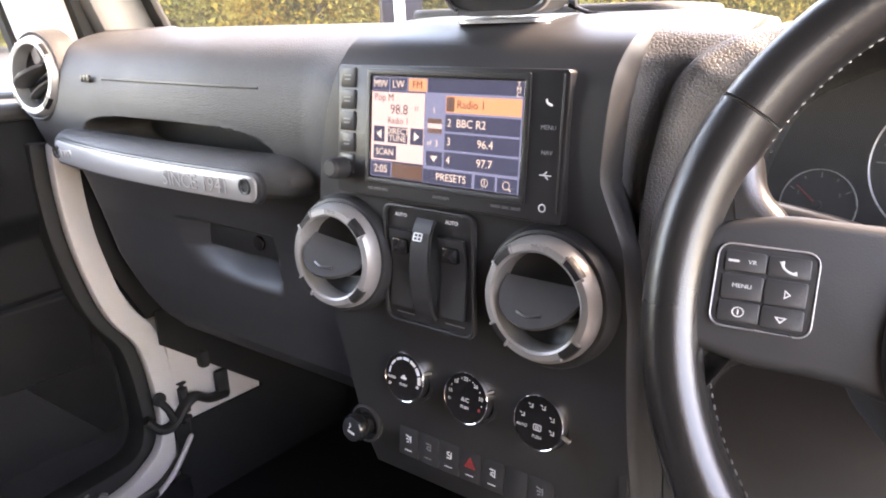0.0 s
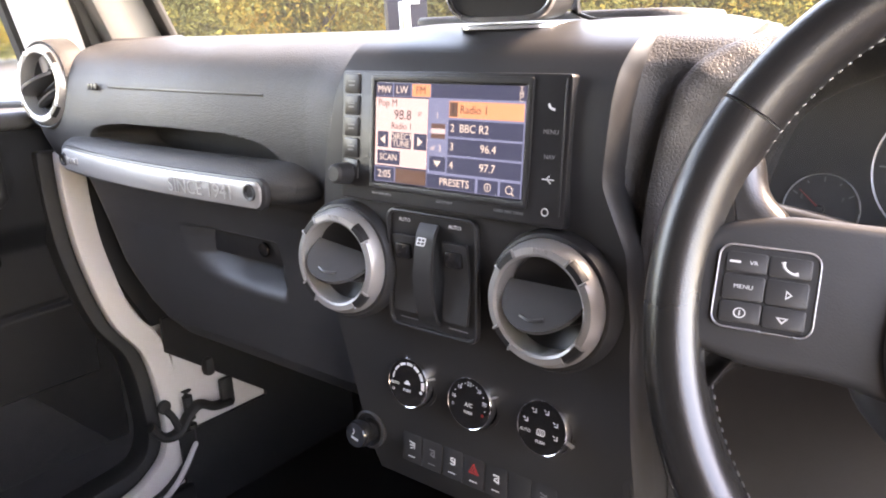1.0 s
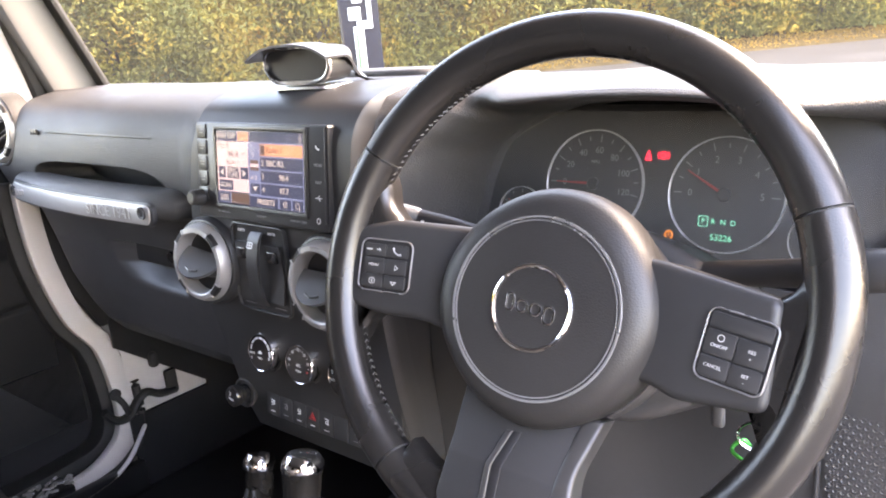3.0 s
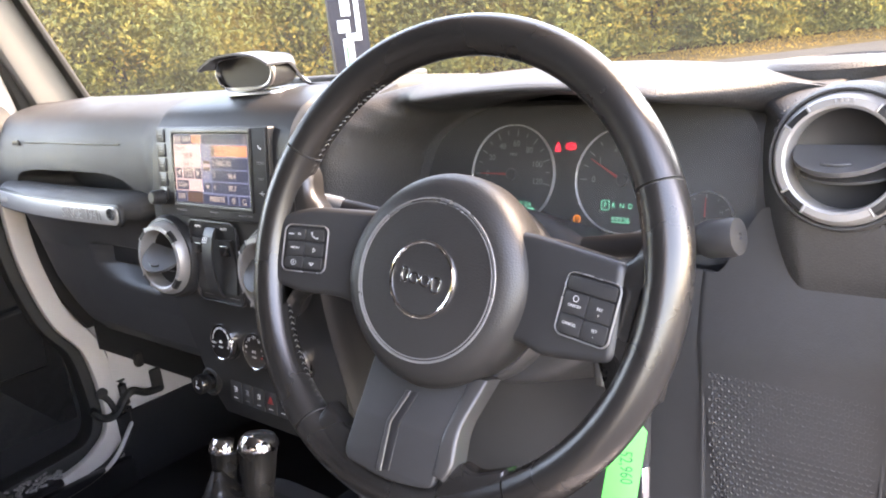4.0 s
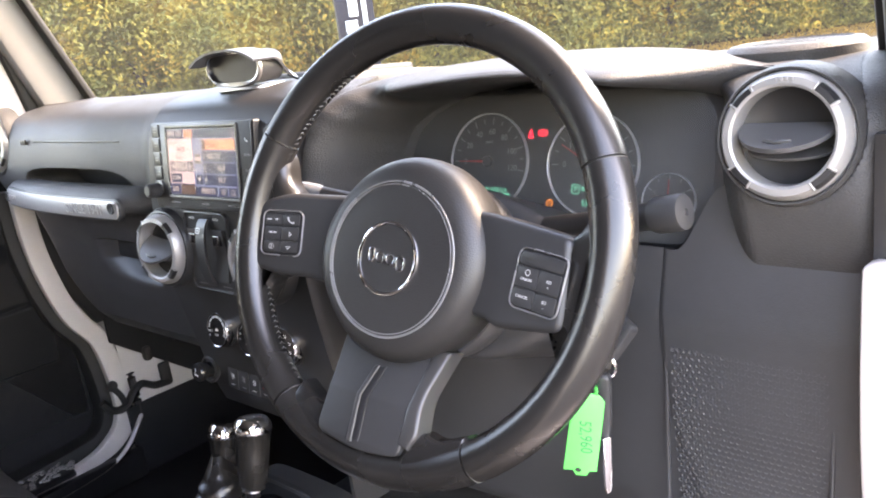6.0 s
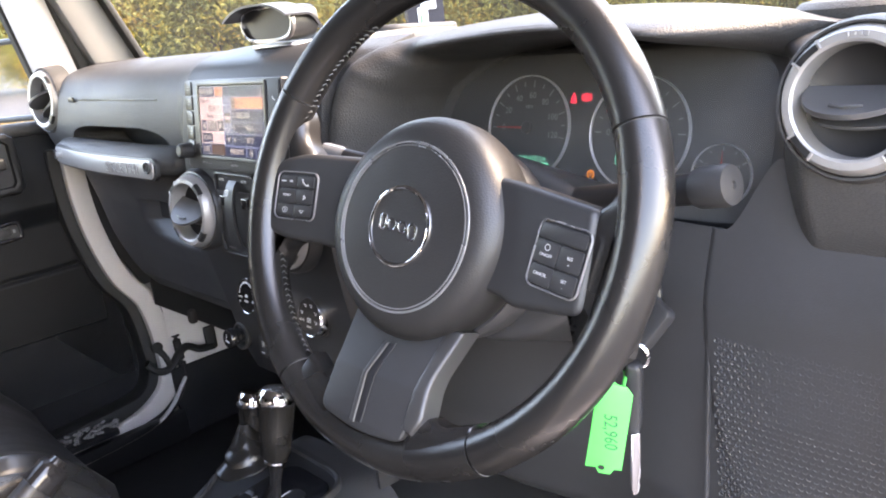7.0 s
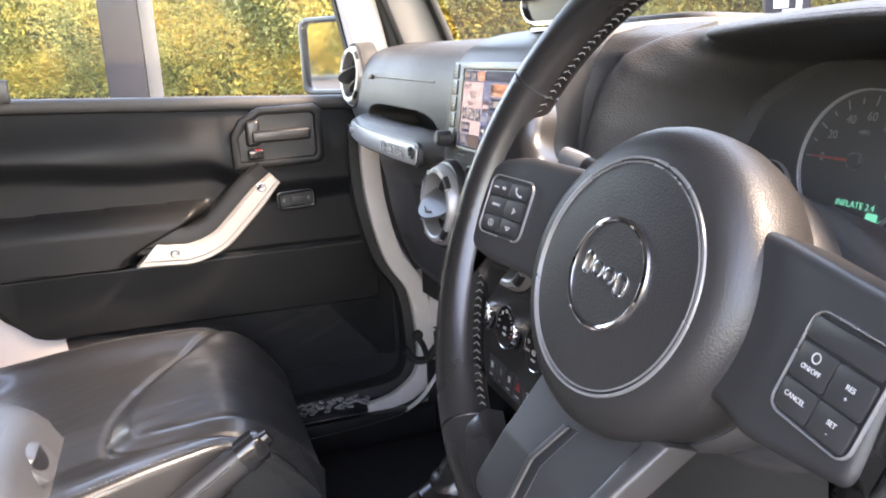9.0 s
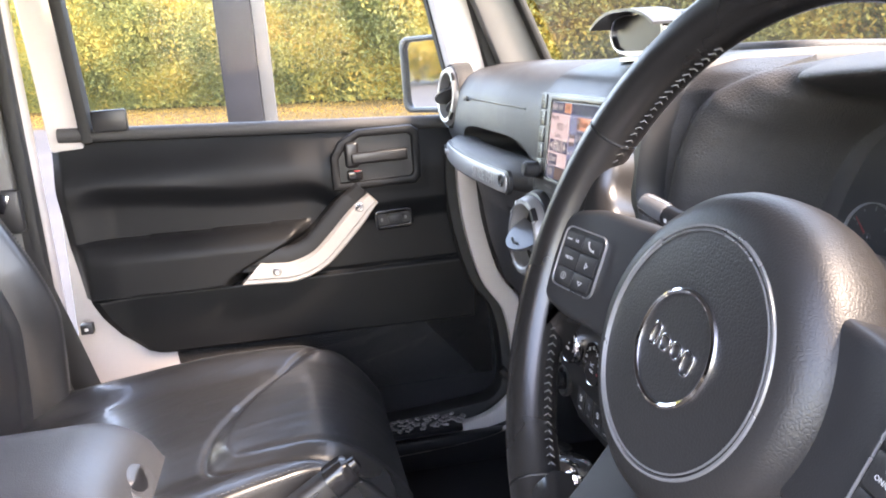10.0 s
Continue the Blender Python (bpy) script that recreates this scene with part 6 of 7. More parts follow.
d = (HBP[-1] - HBP[-2]).normalized()
tip = [HBP[-1] + d * q for q in (-0.012, 0.0, 0.012, 0.017)]
bm = bar(B(), tip, lambda f: 0.031 - 0.008 * ss(0.6, 1, f), lambda f: 0.036 - 0.010 * ss(0.6, 1, f))
part("end_collar", bm, GLOSSBLK, hb, "gloss black squared end")
bm = bar(B(), [HBP[-1] + d * q for q in (0.014, 0.020, 0.024)], lambda f: 0.017 - 0.003 * f, lambda f: 0.020 - 0.004 * f)
part("button", bm, GLOSSBLK, hb)
for sx in (-1, 1):
    bm = B()
    tube(bm, [p + Vector((sx * 0.0142, 0, 0.008)) for p in HBP[6:22]], 0.0016, seg=6)
    part("side_ridge", bm, SATIN, hb)
arm = thing("armrest_box", "grey grained centre armrest box with latch", "armrest", (-0.045, -0.50, 0.62))
bm = B()
rbox(bm, (0.205, 0.42, 0.26), T(-0.045, -0.545, 0.755), 0.03, 4)
part("bin", bm, PLAST, arm)
bm = patch(lambda u, v: (-0.045 + lerp(-0.115, 0.115, u), lerp(-0.80, -0.322, v), 0.922 + 0.070 * (1 - abs(2 * u - 1) ** 5) ** 0.5 * (1 - max(0, (v - 0.86) / 0.14) ** 2.2) ** 0.5), 40, 50, 0.008, front=(0, 0, 1))
LIDGREY = mat("armrest_grey", (0.062, 0.064, 0.068), 0.40, grain=0.45, cell=420, leather=True, var=0.08)
part("lid", bm, LIDGREY, arm, "grey grained padded lid")
LATCH = T(-0.055, -0.3370, 0.957) @ pose(0, 0, 0, -52, 0, 0) @ T(0, 0, -0.0035)
bm = B()
prism(bm, rrect(0.0575, 0.0595, 0.016, 6), 0.0075, LATCH, 0.003, 3)
lt = part("latch", bm, LIDGREY, arm, "rounded grey latch plate")
bm = B()
prism(bm, [(0.021 * math.cos(a / 20 * math.pi), 0.016 * math.sin(a / 20 * math.pi)) for a in range(21)], 0.0012, LATCH @ T(0.002, 0.004, 0.0070), 0.0004)
part("finger_hollow", bm, DARK, lt, "dark half-moon finger hollow")
t = B()
rows = []
for k in range(9):
    f = k / 8
    rows.append([t.verts.new((0.0200 * (1 - 0.25 * f) * math.cos(a / 16 * math.pi), (0.0125 - 0.0045 * f) * math.sin(a / 16 * math.pi) * (1 - f) - 0.001, 0.0012 + 0.0045 * math.sin(f * math.pi / 2))) for a in range(17)])
for p, q in zip(rows, rows[1:]):
    for a in range(16):
        t.faces.new((p[a], p[a + 1], q[a + 1], q[a]))
part("finger_flap", add(B(), t, LATCH @ T(0.002, 0.002, 0.0070) @ pose(0, 0, 0, 0, 0, 180)), LIDGREY, lt, "pale finger flap")

# ---- passenger seat ----
seat = thing("passenger_seat", "black leather passenger seat with raised stitched cushion", "seat", (-0.375, -0.33, 0.60), group="front seats")


def cushion(u, v):
    x = lerp(-0.626, -0.102, u)
    y = lerp(-0.60, -0.050, v)
    s = abs(2 * u - 1)
    side = max(0, (s - 0.885) / 0.115)
    x = -0.364 + 0.262 * math.copysign(min(s, 0.885) + 0.012 * math.sin(side * math.pi * 0.75) - 0.03 * side ** 2, u - 0.5) * (table(y, [(-0.33, 1.12), (-0.16, 0.86), (-0.05, 0.78)]) if u > 0.5 else table(y, [(-0.33, 1.0), (-0.05, 0.92)]))
    z = 0.868 + 0.014 * ss(0.50, 0.78, s) - 0.004 * ss(0.80, 0.885, s) - 0.125 * side
    z -= 0.045 * (1 - ss(-0.25, 0.70, v)) + 0.105 * max(0, (v - 0.74) / 0.26) ** 2.3
    # seams of the side panels
    z -= 0.0045 * math.exp(-((s - 0.885) / 0.009) ** 2) * ss(1.0, 0.9, v)
    # raised tongue at the front with a rounded rear end
    d = 0.026 * math.log(sum(math.exp(q / 0.026) for q in (x + 0.187, -(y + 0.300), (x + 0.36) * -0.526 + (y + 0.285) * -0.85, -(x + 0.585))))
    z += 0.014 * (1 - ss(-0.026, 0.001, d)) - 0.0045 * math.exp(-((d - 0.003) / 0.0042) ** 2)
    # soft creases running back from the front edge
    z += 0.0022 * noise.noise((x * 7, y * 7, 0)) + 0.0006 * noise.noise((x * 34 + y * 9, y * 11, 2)) * ss(0.35, 0.7, v) + 0.0004 * noise.noise((x * 70 + y * 25, y * 22, 5))
    return (x, y - 0.05 * max(0, s - 0.7) ** 1.2 * ss(0.6, 1, v), z)


part("cushion", patch(cushion, 240, 240, 0.003, front=(0, 0, 1)), SEATL, seat, "black leather seat cushion", sharp=75)
bm = B()
rbox(bm, (0.36, 0.44, 0.12), T(-0.376, -0.345, 0.735), 0.03, 4)
part("cushion_side", bm, SEATL, seat)
bm = B()
for sx in (-1, 1):
    for off in (0.0, 0.006):
        for i in range(90):
            v = 0.05 + 0.85 * i / 90
            u = 0.5 + sx * (0.868 + (off - 0.003) * 5) / 2
            p = Vector(cushion(u, v))
            rbox(bm, (0.0011, 0.0034, 0.0010), Matrix.Translation(p + Vector((0, 0, 0.0004))), 0.0002, 1)
tagged(part("seam_stitching", bm, mat("dark_thread", (0.06, 0.06, 0.06), 0.8), seat, "grey double stitching"), kind="stuff")


def backrest(u, v):
    s = 2 * u - 1
    w = 0.235 - 0.03 * ss(0.5, 1.0, v)
    z = 0.80 + 0.66 * v
    y = -0.583 + 0.012 * math.sin(v * 4.5) - 0.36 * max(0, v - 0.27) ** 1.3 + 0.050 * ss(0.50, 0.85, abs(s)) - 0.07 * max(0, (abs(s) - 0.86) / 0.14) ** 2 - 0.05 * max(0, (v - 0.9) / 0.1) ** 2
    y -= 0.006 * math.exp(-((abs(s) - 0.62) / 0.02) ** 2) + 0.003 * math.exp(-((abs(s) - 0.86) / 0.012) ** 2)
    return (-0.375 + w * s, y, z)


part("backrest", patch(backrest, 80, 60, 0.07, front=(0, 1, 0)), SEATL, seat, "black leather backrest")
bm = B()
for sx in (-1, 1):
    for off in (-0.012, 0.012):
        for i in range(110):
            p = Vector(backrest(0.5 + sx * (0.86 + off) / 2, 0.06 + 0.86 * i / 110))
            rbox(bm, (0.0011, 0.0010, 0.0034), Matrix.Translation(p + Vector((0, 0.0004, 0))), 0.0002, 1)
tagged(part("back_stitching", bm, bpy.data.materials["dark_thread"], seat, "grey double stitching on the bolster"), kind="stuff")
bm = B()
rbox(bm, (0.04, 0.07, 0.05), T(-0.600, -0.570, 0.835), 0.015)
part("recliner_cover", bm, SATIN, seat)
bm = B()
rbox(bm, (0.42, 0.40, 0.13), T(-0.375, -0.34, 0.615), 0.02)
part("seat_base", bm, CARPET, seat)
driver_seat = copy_thing(seat, T(0.658, -0.085, -0.012) @ seat.matrix_basis)
driver_seat.name = "driver_seat"
tagged(driver_seat, "black leather driver seat behind the steering wheel", "seat", group="front seats")
belt = thing("seat_belt", "black seat belt hanging beside the door pillar", "seat belt", (-0.69, -0.60, 0.80))
bm = B()
tube(bm, spline([(-0.690, -0.680, 1.62), (-0.688, -0.640, 1.28), (-0.684, -0.604, 1.15), (-0.680, -0.582, 1.02), (-0.676, -0.556, 0.92), (-0.670, -0.525, 0.80), (-0.668, -0.51, 0.72)], 20), 0.022, seg=10, flat=0.08, up=(1, 0, 0))
part("webbing", bm, RUBBER, belt)
bm = B()
rbox(bm, (0.02, 0.06, 0.07), T(-0.672, -0.606, 1.13), 0.008)
part("buckle_tongue", bm, SATIN, belt)
bm = B()
rbox(bm, (0.006, 0.014, 0.030), T(-0.660, -0.600, 1.145) @ pose(0, 0, 0, -25, 0, 0), 0.002)
part("tongue_plate", bm, CHROME, belt, "bright steel tongue")
striker = thing("door_striker", "small black striker block on the white door sill", "striker", (-0.70, -0.522, 0.915))
bm = B()
rbox(bm, (0.018, 0.020, 0.018), T(-0.703, -0.522, 0.915), 0.002)
part("block", bm, DARK, striker)
bm = B()
rbox(bm, (0.004, 0.006, 0.005), T(-0.694, -0.522, 0.915), 0.001)
part("pin", bm, INK, striker, "pale pin")

# ---- passenger door ----
door = thing("passenger_door", "closed front door with black moulded panel and white shell", "car door", (-0.75, -0.2, 0.80))
REAR = lambda z: table(z, [(0.824, -0.385), (0.828, -0.415), (0.840, -0.443), (0.878, -0.482), (0.915, -0.505), (0.955, -0.522), (1.05, -0.537), (1.142, -0.543), (1.24, -0.545)])
TOPZ = lambda y: 1.237 - 0.030 * (y + 0.53)


def door_x(y, z):
    zs = lerp(1.142, 1.118, ss(-0.50, -0.20, y)) - 0.050 * ss(-0.13, -0.03, y)
    hollow = 1 - ss(zs - 0.034, zs + 0.010, z)
    hollow *= ss(-0.530, -0.455, y)
    x = -0.734 - 0.020 * hollow - 0.030 * ss(1.125, 1.245, z) + 0.005 * ss(-0.10, -0.16, y) * math.exp(-((z - 1.152) / 0.035) ** 2) - 0.003 * ss(1.222, 1.238, z)
    # lower part leans out, below a crease
    low = 1 - ss(0.944, 0.954, z)
    x += low * (0.003 - 0.075 * max(0, 0.950 - z)) - 0.004 * math.exp(-((z - 0.951) / 0.004) ** 2)
    # padded armrest with a rounded top ledge
    front = lerp(-0.262, -0.135, ss(0.955, 1.045, z))
    lift = math.sqrt(max(0.0, 1 - (max(0, z - 1.014) / 0.040) ** 2))
    a = ss(0.950, 0.960, z) * lift * (1 - ss(front - 0.030, front + 0.012, y)) * ss(-0.534, -0.506, y)
    x += 0.050 * a * lerp(0.45, 1, hollow)
    # raised area round the inner handle
    d = ss(-0.105, -0.088, y) * (1 - ss(0.078, 0.090, y)) * ss(1.088, 1.104, z) * (1 - ss(1.204, 1.216, z))
    return x + 0.001 * d


def door_panel(u, v):
    z0 = lerp(0.824, 1.237, v)
    y = lerp(REAR(z0), 0.165, u)
    z = lerp(0.824 - 0.006 * u, TOPZ(y), v)
    return (door_x(y, z) - 0.02 * max(0, 1 - v / 0.03) - 0.01 * max(0, 1 - u / 0.02), y, z)


DOORM = mat("door_plastic", (0.0082, 0.0087, 0.0096), 0.48, spec=0.20, grain=0.25, cell=480, leather=True, var=0.1)
part("inner_panel", patch(door_panel, 200, 190, 0.006, front=(1, 0, 0)), DOORM, door, "black grained inner panel with armrest")
bm = B()
prism(bm, [(-0.565, 0.70), (0.20, 0.70), (0.20, 1.20), (-0.545, 1.232)], 0.03, Matrix(((0, 0, 1, -0.800), (1, 0, 0, 0), (0, 1, 0, 0), (0, 0, 0, 1))), 0.004)
part("outer_shell", bm, WHITE, door, "white painted door shell")
bm = B()
prism(bm, [(-0.375, 0.58), (0.27, 0.58), (0.27, 1.19), (0.12, 1.00), (0.10, 0.90), (0.05, 0.845), (-0.40, 0.845)], 0.018, Matrix(((0, 0, 1, -0.788), (1, 0, 0, 0), (0, 1, 0, 0), (0, 0, 0, 1))), 0.003)
part("lower_trim", bm, CARPET, door, "black carpeted lower trim")
bm = B()
tube(bm, [(-0.752, -0.526, 1.237), (-0.752, 0.15, 1.206)], 0.012, seg=12)
part("sill_cap", bm, PAD, door, "grey window sill cap")
# window frame and glass
bm = B()
rbox(bm, (0.03, 0.055, 0.56), T(-0.770, -0.531, 1.49) @ pose(0, 0, 0, 3, 0, 0), 0.006)
part("window_frame", bm, WHITE, door, "white rear window frame")
bm = B()
rbox(bm, (0.035, 0.020, 0.54), T(-0.757, -0.494, 1.49) @ pose(0, 0, 0, 3, 0, 0), 0.005)
part("window_seal", bm, RUBBER, door)
bm = B()
rbox(bm, (0.03, 0.66, 0.04), T(-0.765, -0.21, 1.735), 0.006)
part("window_frame", bm, WHITE, door)
bm = B()
tube(bm, [(-0.757, 0.162, 1.205), (-0.757, 0.055, 1.73)], 0.012, seg=8)
part("window_seal", bm, RUBBER, door)
bm = B()
prism(bm, [(-0.480, 1.22), (0.16, 1.20), (0.055, 1.72), (-0.51, 1.72)], 0.004, Matrix(((0, 0, 1, -0.762), (1, 0, 0, 0), (0, 1, 0, 0), (0, 0, 0, 1))), 0)
ob = part("window_pane", bm, GLASS, door, "clear door glass")
ob.visible_shadow = False
bm = B()
rbox(bm, (0.012, 0.056, 0.036), T(-0.738, -0.439, 1.256), 0.003)
part("corner_block", bm, DARK, door, "small black block on the sill")
# silver pull grip
PULL = spline([(0, -0.018, 1.087), (0, -0.043, 1.064), (0, -0.085, 1.021), (0, -0.123, 0.987), (0, -0.167, 0.971), (0, -0.205, 0.9715), (0, -0.243, 0.974)], 40)
for name, off, wid, x0, x1, mt, lab in (("grip_backing", 0.024, 0.044, -0.760, -0.710, DOORM, "black grip backing"), ("pull_grip", 0.000, 0.0365, -0.735, -0.704, SILVER, "satin silver pull grip")):
    t = B()
    rows = []
    for i, p in enumerate(PULL):
        d = (PULL[min(40, i + 1)] - PULL[max(0, i - 1)]).normalized()
        q = Vector((0, -d.z, d.y))
        q = q if q.z > 0 else -q
        w = wid / 2 * (0.72 + 0.28 * ss(0, 10, i))
        c = p + q * off
        cut = Vector((0, 0.017 * ss(34, 40, i), 0))
        rows.append([t.verts.new((x, *(c + s * q * w + cut * s)[1:])) for x, s in ((x0, -1), (x1 - 0.004, -1), (x1 - 0.0012, -0.86), (x1 - 0.0012, -0.50), (x1 + 0.0006, -0.40), (x1 + 0.0006, 0.7), (x1 - 0.004, 1), (x0, 1))])
    for a, b in zip(rows, rows[1:]):
        for k in range(8):
            t.faces.new((a[k], a[(k + 1) % 8], b[(k + 1) % 8], b[k]))
    t.faces.new(rows[0][::-1])
    t.faces.new(rows[-1])
    pg = part(name, t, mt, door, lab)
for y, z in ((-0.043, 1.0735), (-0.1975, 0.9755)):
    bm = B()
    lathe(bm, [(0, 0.0006), (0.0035, 0.0006), (0.0042, 0.0016), (0.0058, 0.0018), (0.0066, 0.0006), (0.0080, 0.0002)], T(-0.7034, y, z) @ pose(0, 0, 0, 0, 90, 0), 24)
    part("screw", bm, STEEL, pg)
# inner handle
HB = Matrix(((0, 0, 1, -0.728), (1, 0, 0, -0.005), (0, 1, 0, 1.1530), (0, 0, 0, 1)))
hd = part("handle_surround", ring_of(B(), [(-0.080, -0.049), (0.068, -0.048), (0.079, -0.038), (0.079, 0.046), (0.066, 0.056), (-0.030, 0.055), (-0.064, 0.036), (-0.080, 0.010)], [(-0.066, -0.036), (0.060, -0.034), (0.065, -0.028), (0.065, 0.036), (0.058, 0.042), (-0.026, 0.042), (-0.050, 0.028), (-0.066, 0.006)], 0.012, HB, 0.005), DOORM, door, "raised black handle surround")
bm = B()
prism(bm, [(-0.066, -0.036), (0.060, -0.034), (0.065, -0.028), (0.065, 0.036), (0.058, 0.042), (-0.026, 0.042), (-0.050, 0.028), (-0.066, 0.006)], 0.002, HB @ T(0, 0, -0.002), 0)
part("handle_well", bm, DARK, hd)
bm = B()
rbox(bm, (0.100, 0.020, 0.012), HB @ T(0.006, 0.006, 0.012) @ pose(0, 0, 0, 0, 0, 1), 0.004, 3)
rbox(bm, (0.024, 0.046, 0.016), HB @ T(-0.042, 0.012, 0.007), 0.006, 3)
part("release_lever", bm, DARK, hd, "black release lever")
bm = B()
rbox(bm, (0.028, 0.018, 0.014), HB @ T(-0.040, -0.024, 0.008), 0.004, 3)
lk = part("lock_button", bm, GLOSSBLK, hd, "black lock button")
bm = B()
rbox(bm, (0.011, 0.002, 0.002), HB @ T(-0.036, -0.0165, 0.0142), 0.0005)
part("lock_mark", bm, REDP, lk)
SWM = Matrix(((0, 0, 1, -0.744), (1, 0, 0, 0.020), (0, 1, 0, 1.0400), (0, 0, 0, 1))) @ pose(0, 0, 0, 0, 0, 2)
bm = B()
ring_of(bm, rrect(0.070, 0.035, 0.008, 4), rrect(0.058, 0.023, 0.004, 4), 0.006, SWM, 0.0015)
ds = part("switch_surround", bm, GLOSSBLK, door, "black window switch surround")
bm = B()
prism(bm, rrect(0.058, 0.021, 0.004, 4), 0.002, SWM, 0)
rbox(bm, (0.026, 0.015, 0.006), SWM @ T(0.003, 0, 0.004), 0.002)
part("rocker", bm, SATIN, ds)
bm = B()
for x in (-0.022, 0.022):
    rbox(bm, (0.004, 0.006, 0.001), SWM @ T(x, 0, 0.0024), 0.0003)
part("switch_mark", bm, INKDIM, ds)
# check strap between door and body
st = thing("door_check_strap", "black fabric door check strap with hook and cable", "strap", (-0.70, 0.26, 0.75))
bm = B()
tube(bm, spline([(-0.700, 0.196, 0.735), (-0.694, 0.212, 0.713), (-0.692, 0.236, 0.712), (-0.690, 0.258, 0.736), (-0.688, 0.276, 0.744), (-0.688, 0.300, 0.730), (-0.688, 0.330, 0.726)], 30), 0.012, seg=10, flat=0.6)
part("strap", bm, RUBBER, st)
bm = B()
tube(bm, spline([(-0.697, 0.222, 0.755), (-0.690, 0.228, 0.743), (-0.688, 0.232, 0.730), (-0.690, 0.236, 0.716)], 14), 0.006, seg=8)
cyl(bm, 0.011, 0.008, T(-0.701, 0.221, 0.760) @ pose(0, 0, 0, 0, 90, 0), 18, bev=0.002)
part("hook", bm, RUBBER, st)
bm = B()
rbox(bm, (0.012, 0.024, 0.050), T(-0.690, 0.328, 0.744), 0.005)
part("clip", bm, RUBBER, st)

# ---- wing mirror ----
wm = thing("wing_mirror", "black wing mirror outside the passenger door", "mirror", m=T(-1.005, 0.172, 1.287) @ pose(0, 0, 0, 90, 0, 34))
bm = B()
prism(bm, rrect(0.205, 0.160, 0.022, 6), 0.075, T(0, 0, -0.075), 0.008, 3)
part("housing", bm, DARK, wm, local=True)
bm = B()
ring_of(bm, rrect(0.206, 0.161, 0.022, 6), rrect(0.176, 0.138, 0.016, 6), 0.012, T(0, 0, 0), 0.004)
part("rim", bm, DARK, wm, local=True)
bm = B()
prism(bm, rrect(0.178, 0.140, 0.016, 6), 0.002, T(0, 0, 0.002), 0)
part("mirror_glass", bm, MIRROR, wm, "mirror glass", local=True)
bm = B()
tube(bm, spline([(0.08, -0.05, -0.04), (0.14, -0.075, -0.04), (0.22, -0.085, -0.06)], 8), 0.022, None, 12)
part("arm", bm, DARK, wm, local=True)

# ---- outside: post, banner, wood ----
post = thing("fence_post", "dark square post beside the car", "post", (-2.75, -0.31, 0.0))
bm = B()
rbox(bm, (0.10, 0.145, 3.4), T(-2.75, -0.31, 1.7), 0.006)
part("shaft", bm, mat("post_dark", (0.012, 0.012, 0.014), 0.9, grain=0.3, cell=200, var=0.3, spec=0.12), post)
bm = B()
rbox(bm, (0.10, 0.055, 3.4), T(-2.76, -0.2085, 1.7), 0.004)
part("edge_board", bm, mat("post_grey", (0.035, 0.034, 0.033), 0.7, grain=0.4, cell=150, var=0.2), post, "weathered grey edge board")
FL = T(-1.72, 1.98, 0) @ pose(0, 0, 0, 90, 0, 42)
FL = FL @ Matrix.Diagonal((0.62, 1, 1, 1))
flag = thing("feather_banner", "tall narrow black banner with white shapes on a pole", "banner", m=FL)
bm = B()
tube(bm, [(-0.125, 0.0, 0), (-0.125, 1.6, 0), (-0.120, 3.4, 0)], 0.011, None, 10, up=(0, 0, 1))
part("pole", bm, DARK, flag, local=True)
CLOTH = mat("banner_black", (0.014, 0.016, 0.026), 0.8, var=0.15, spec=0.15)
WAVE = lambda x, y: 0.012 * math.sin(y * 6 + x * 9)
part("cloth", patch(lambda u, v: (lerp(-0.12, 0.125, u), lerp(0.80, 3.4, v), WAVE(lerp(-0.12, 0.125, u), lerp(0.80, 3.4, v))), 8, 40, 0.003, front=(0, 0, 1)), CLOTH, flag, "black banner cloth", local=True)
BW = mat("banner_white", (0.75, 0.76, 0.78), 0.7, var=0.05)
bm = B()
rbox(bm, (0.020, 0.34, 0.004), T(-0.026, 1.154, 0.0185), 0.001)
part("green_band", bm, GREEN, flag, local=True)
bm = B()
for x, y, w, h in ((-0.014, 2.06, 0.066, 0.38), (0.064, 2.40, 0.030, 0.30), (0.028, 2.255, 0.100, 0.030), (-0.032, 2.30, 0.080, 0.050), (-0.010, 2.42, 0.062, 0.16), (0.020, 2.58, 0.110, 0.030), (-0.050, 2.66, 0.030, 0.14), (0.030, 2.72, 0.090, 0.035), (0.01, 2.90, 0.10, 0.20)):
    rbox(bm, (w, h, 0.004), T(x, y - 0.896, 0.016), 0.001)
part("white_mark", bm, BW, flag, local=True)


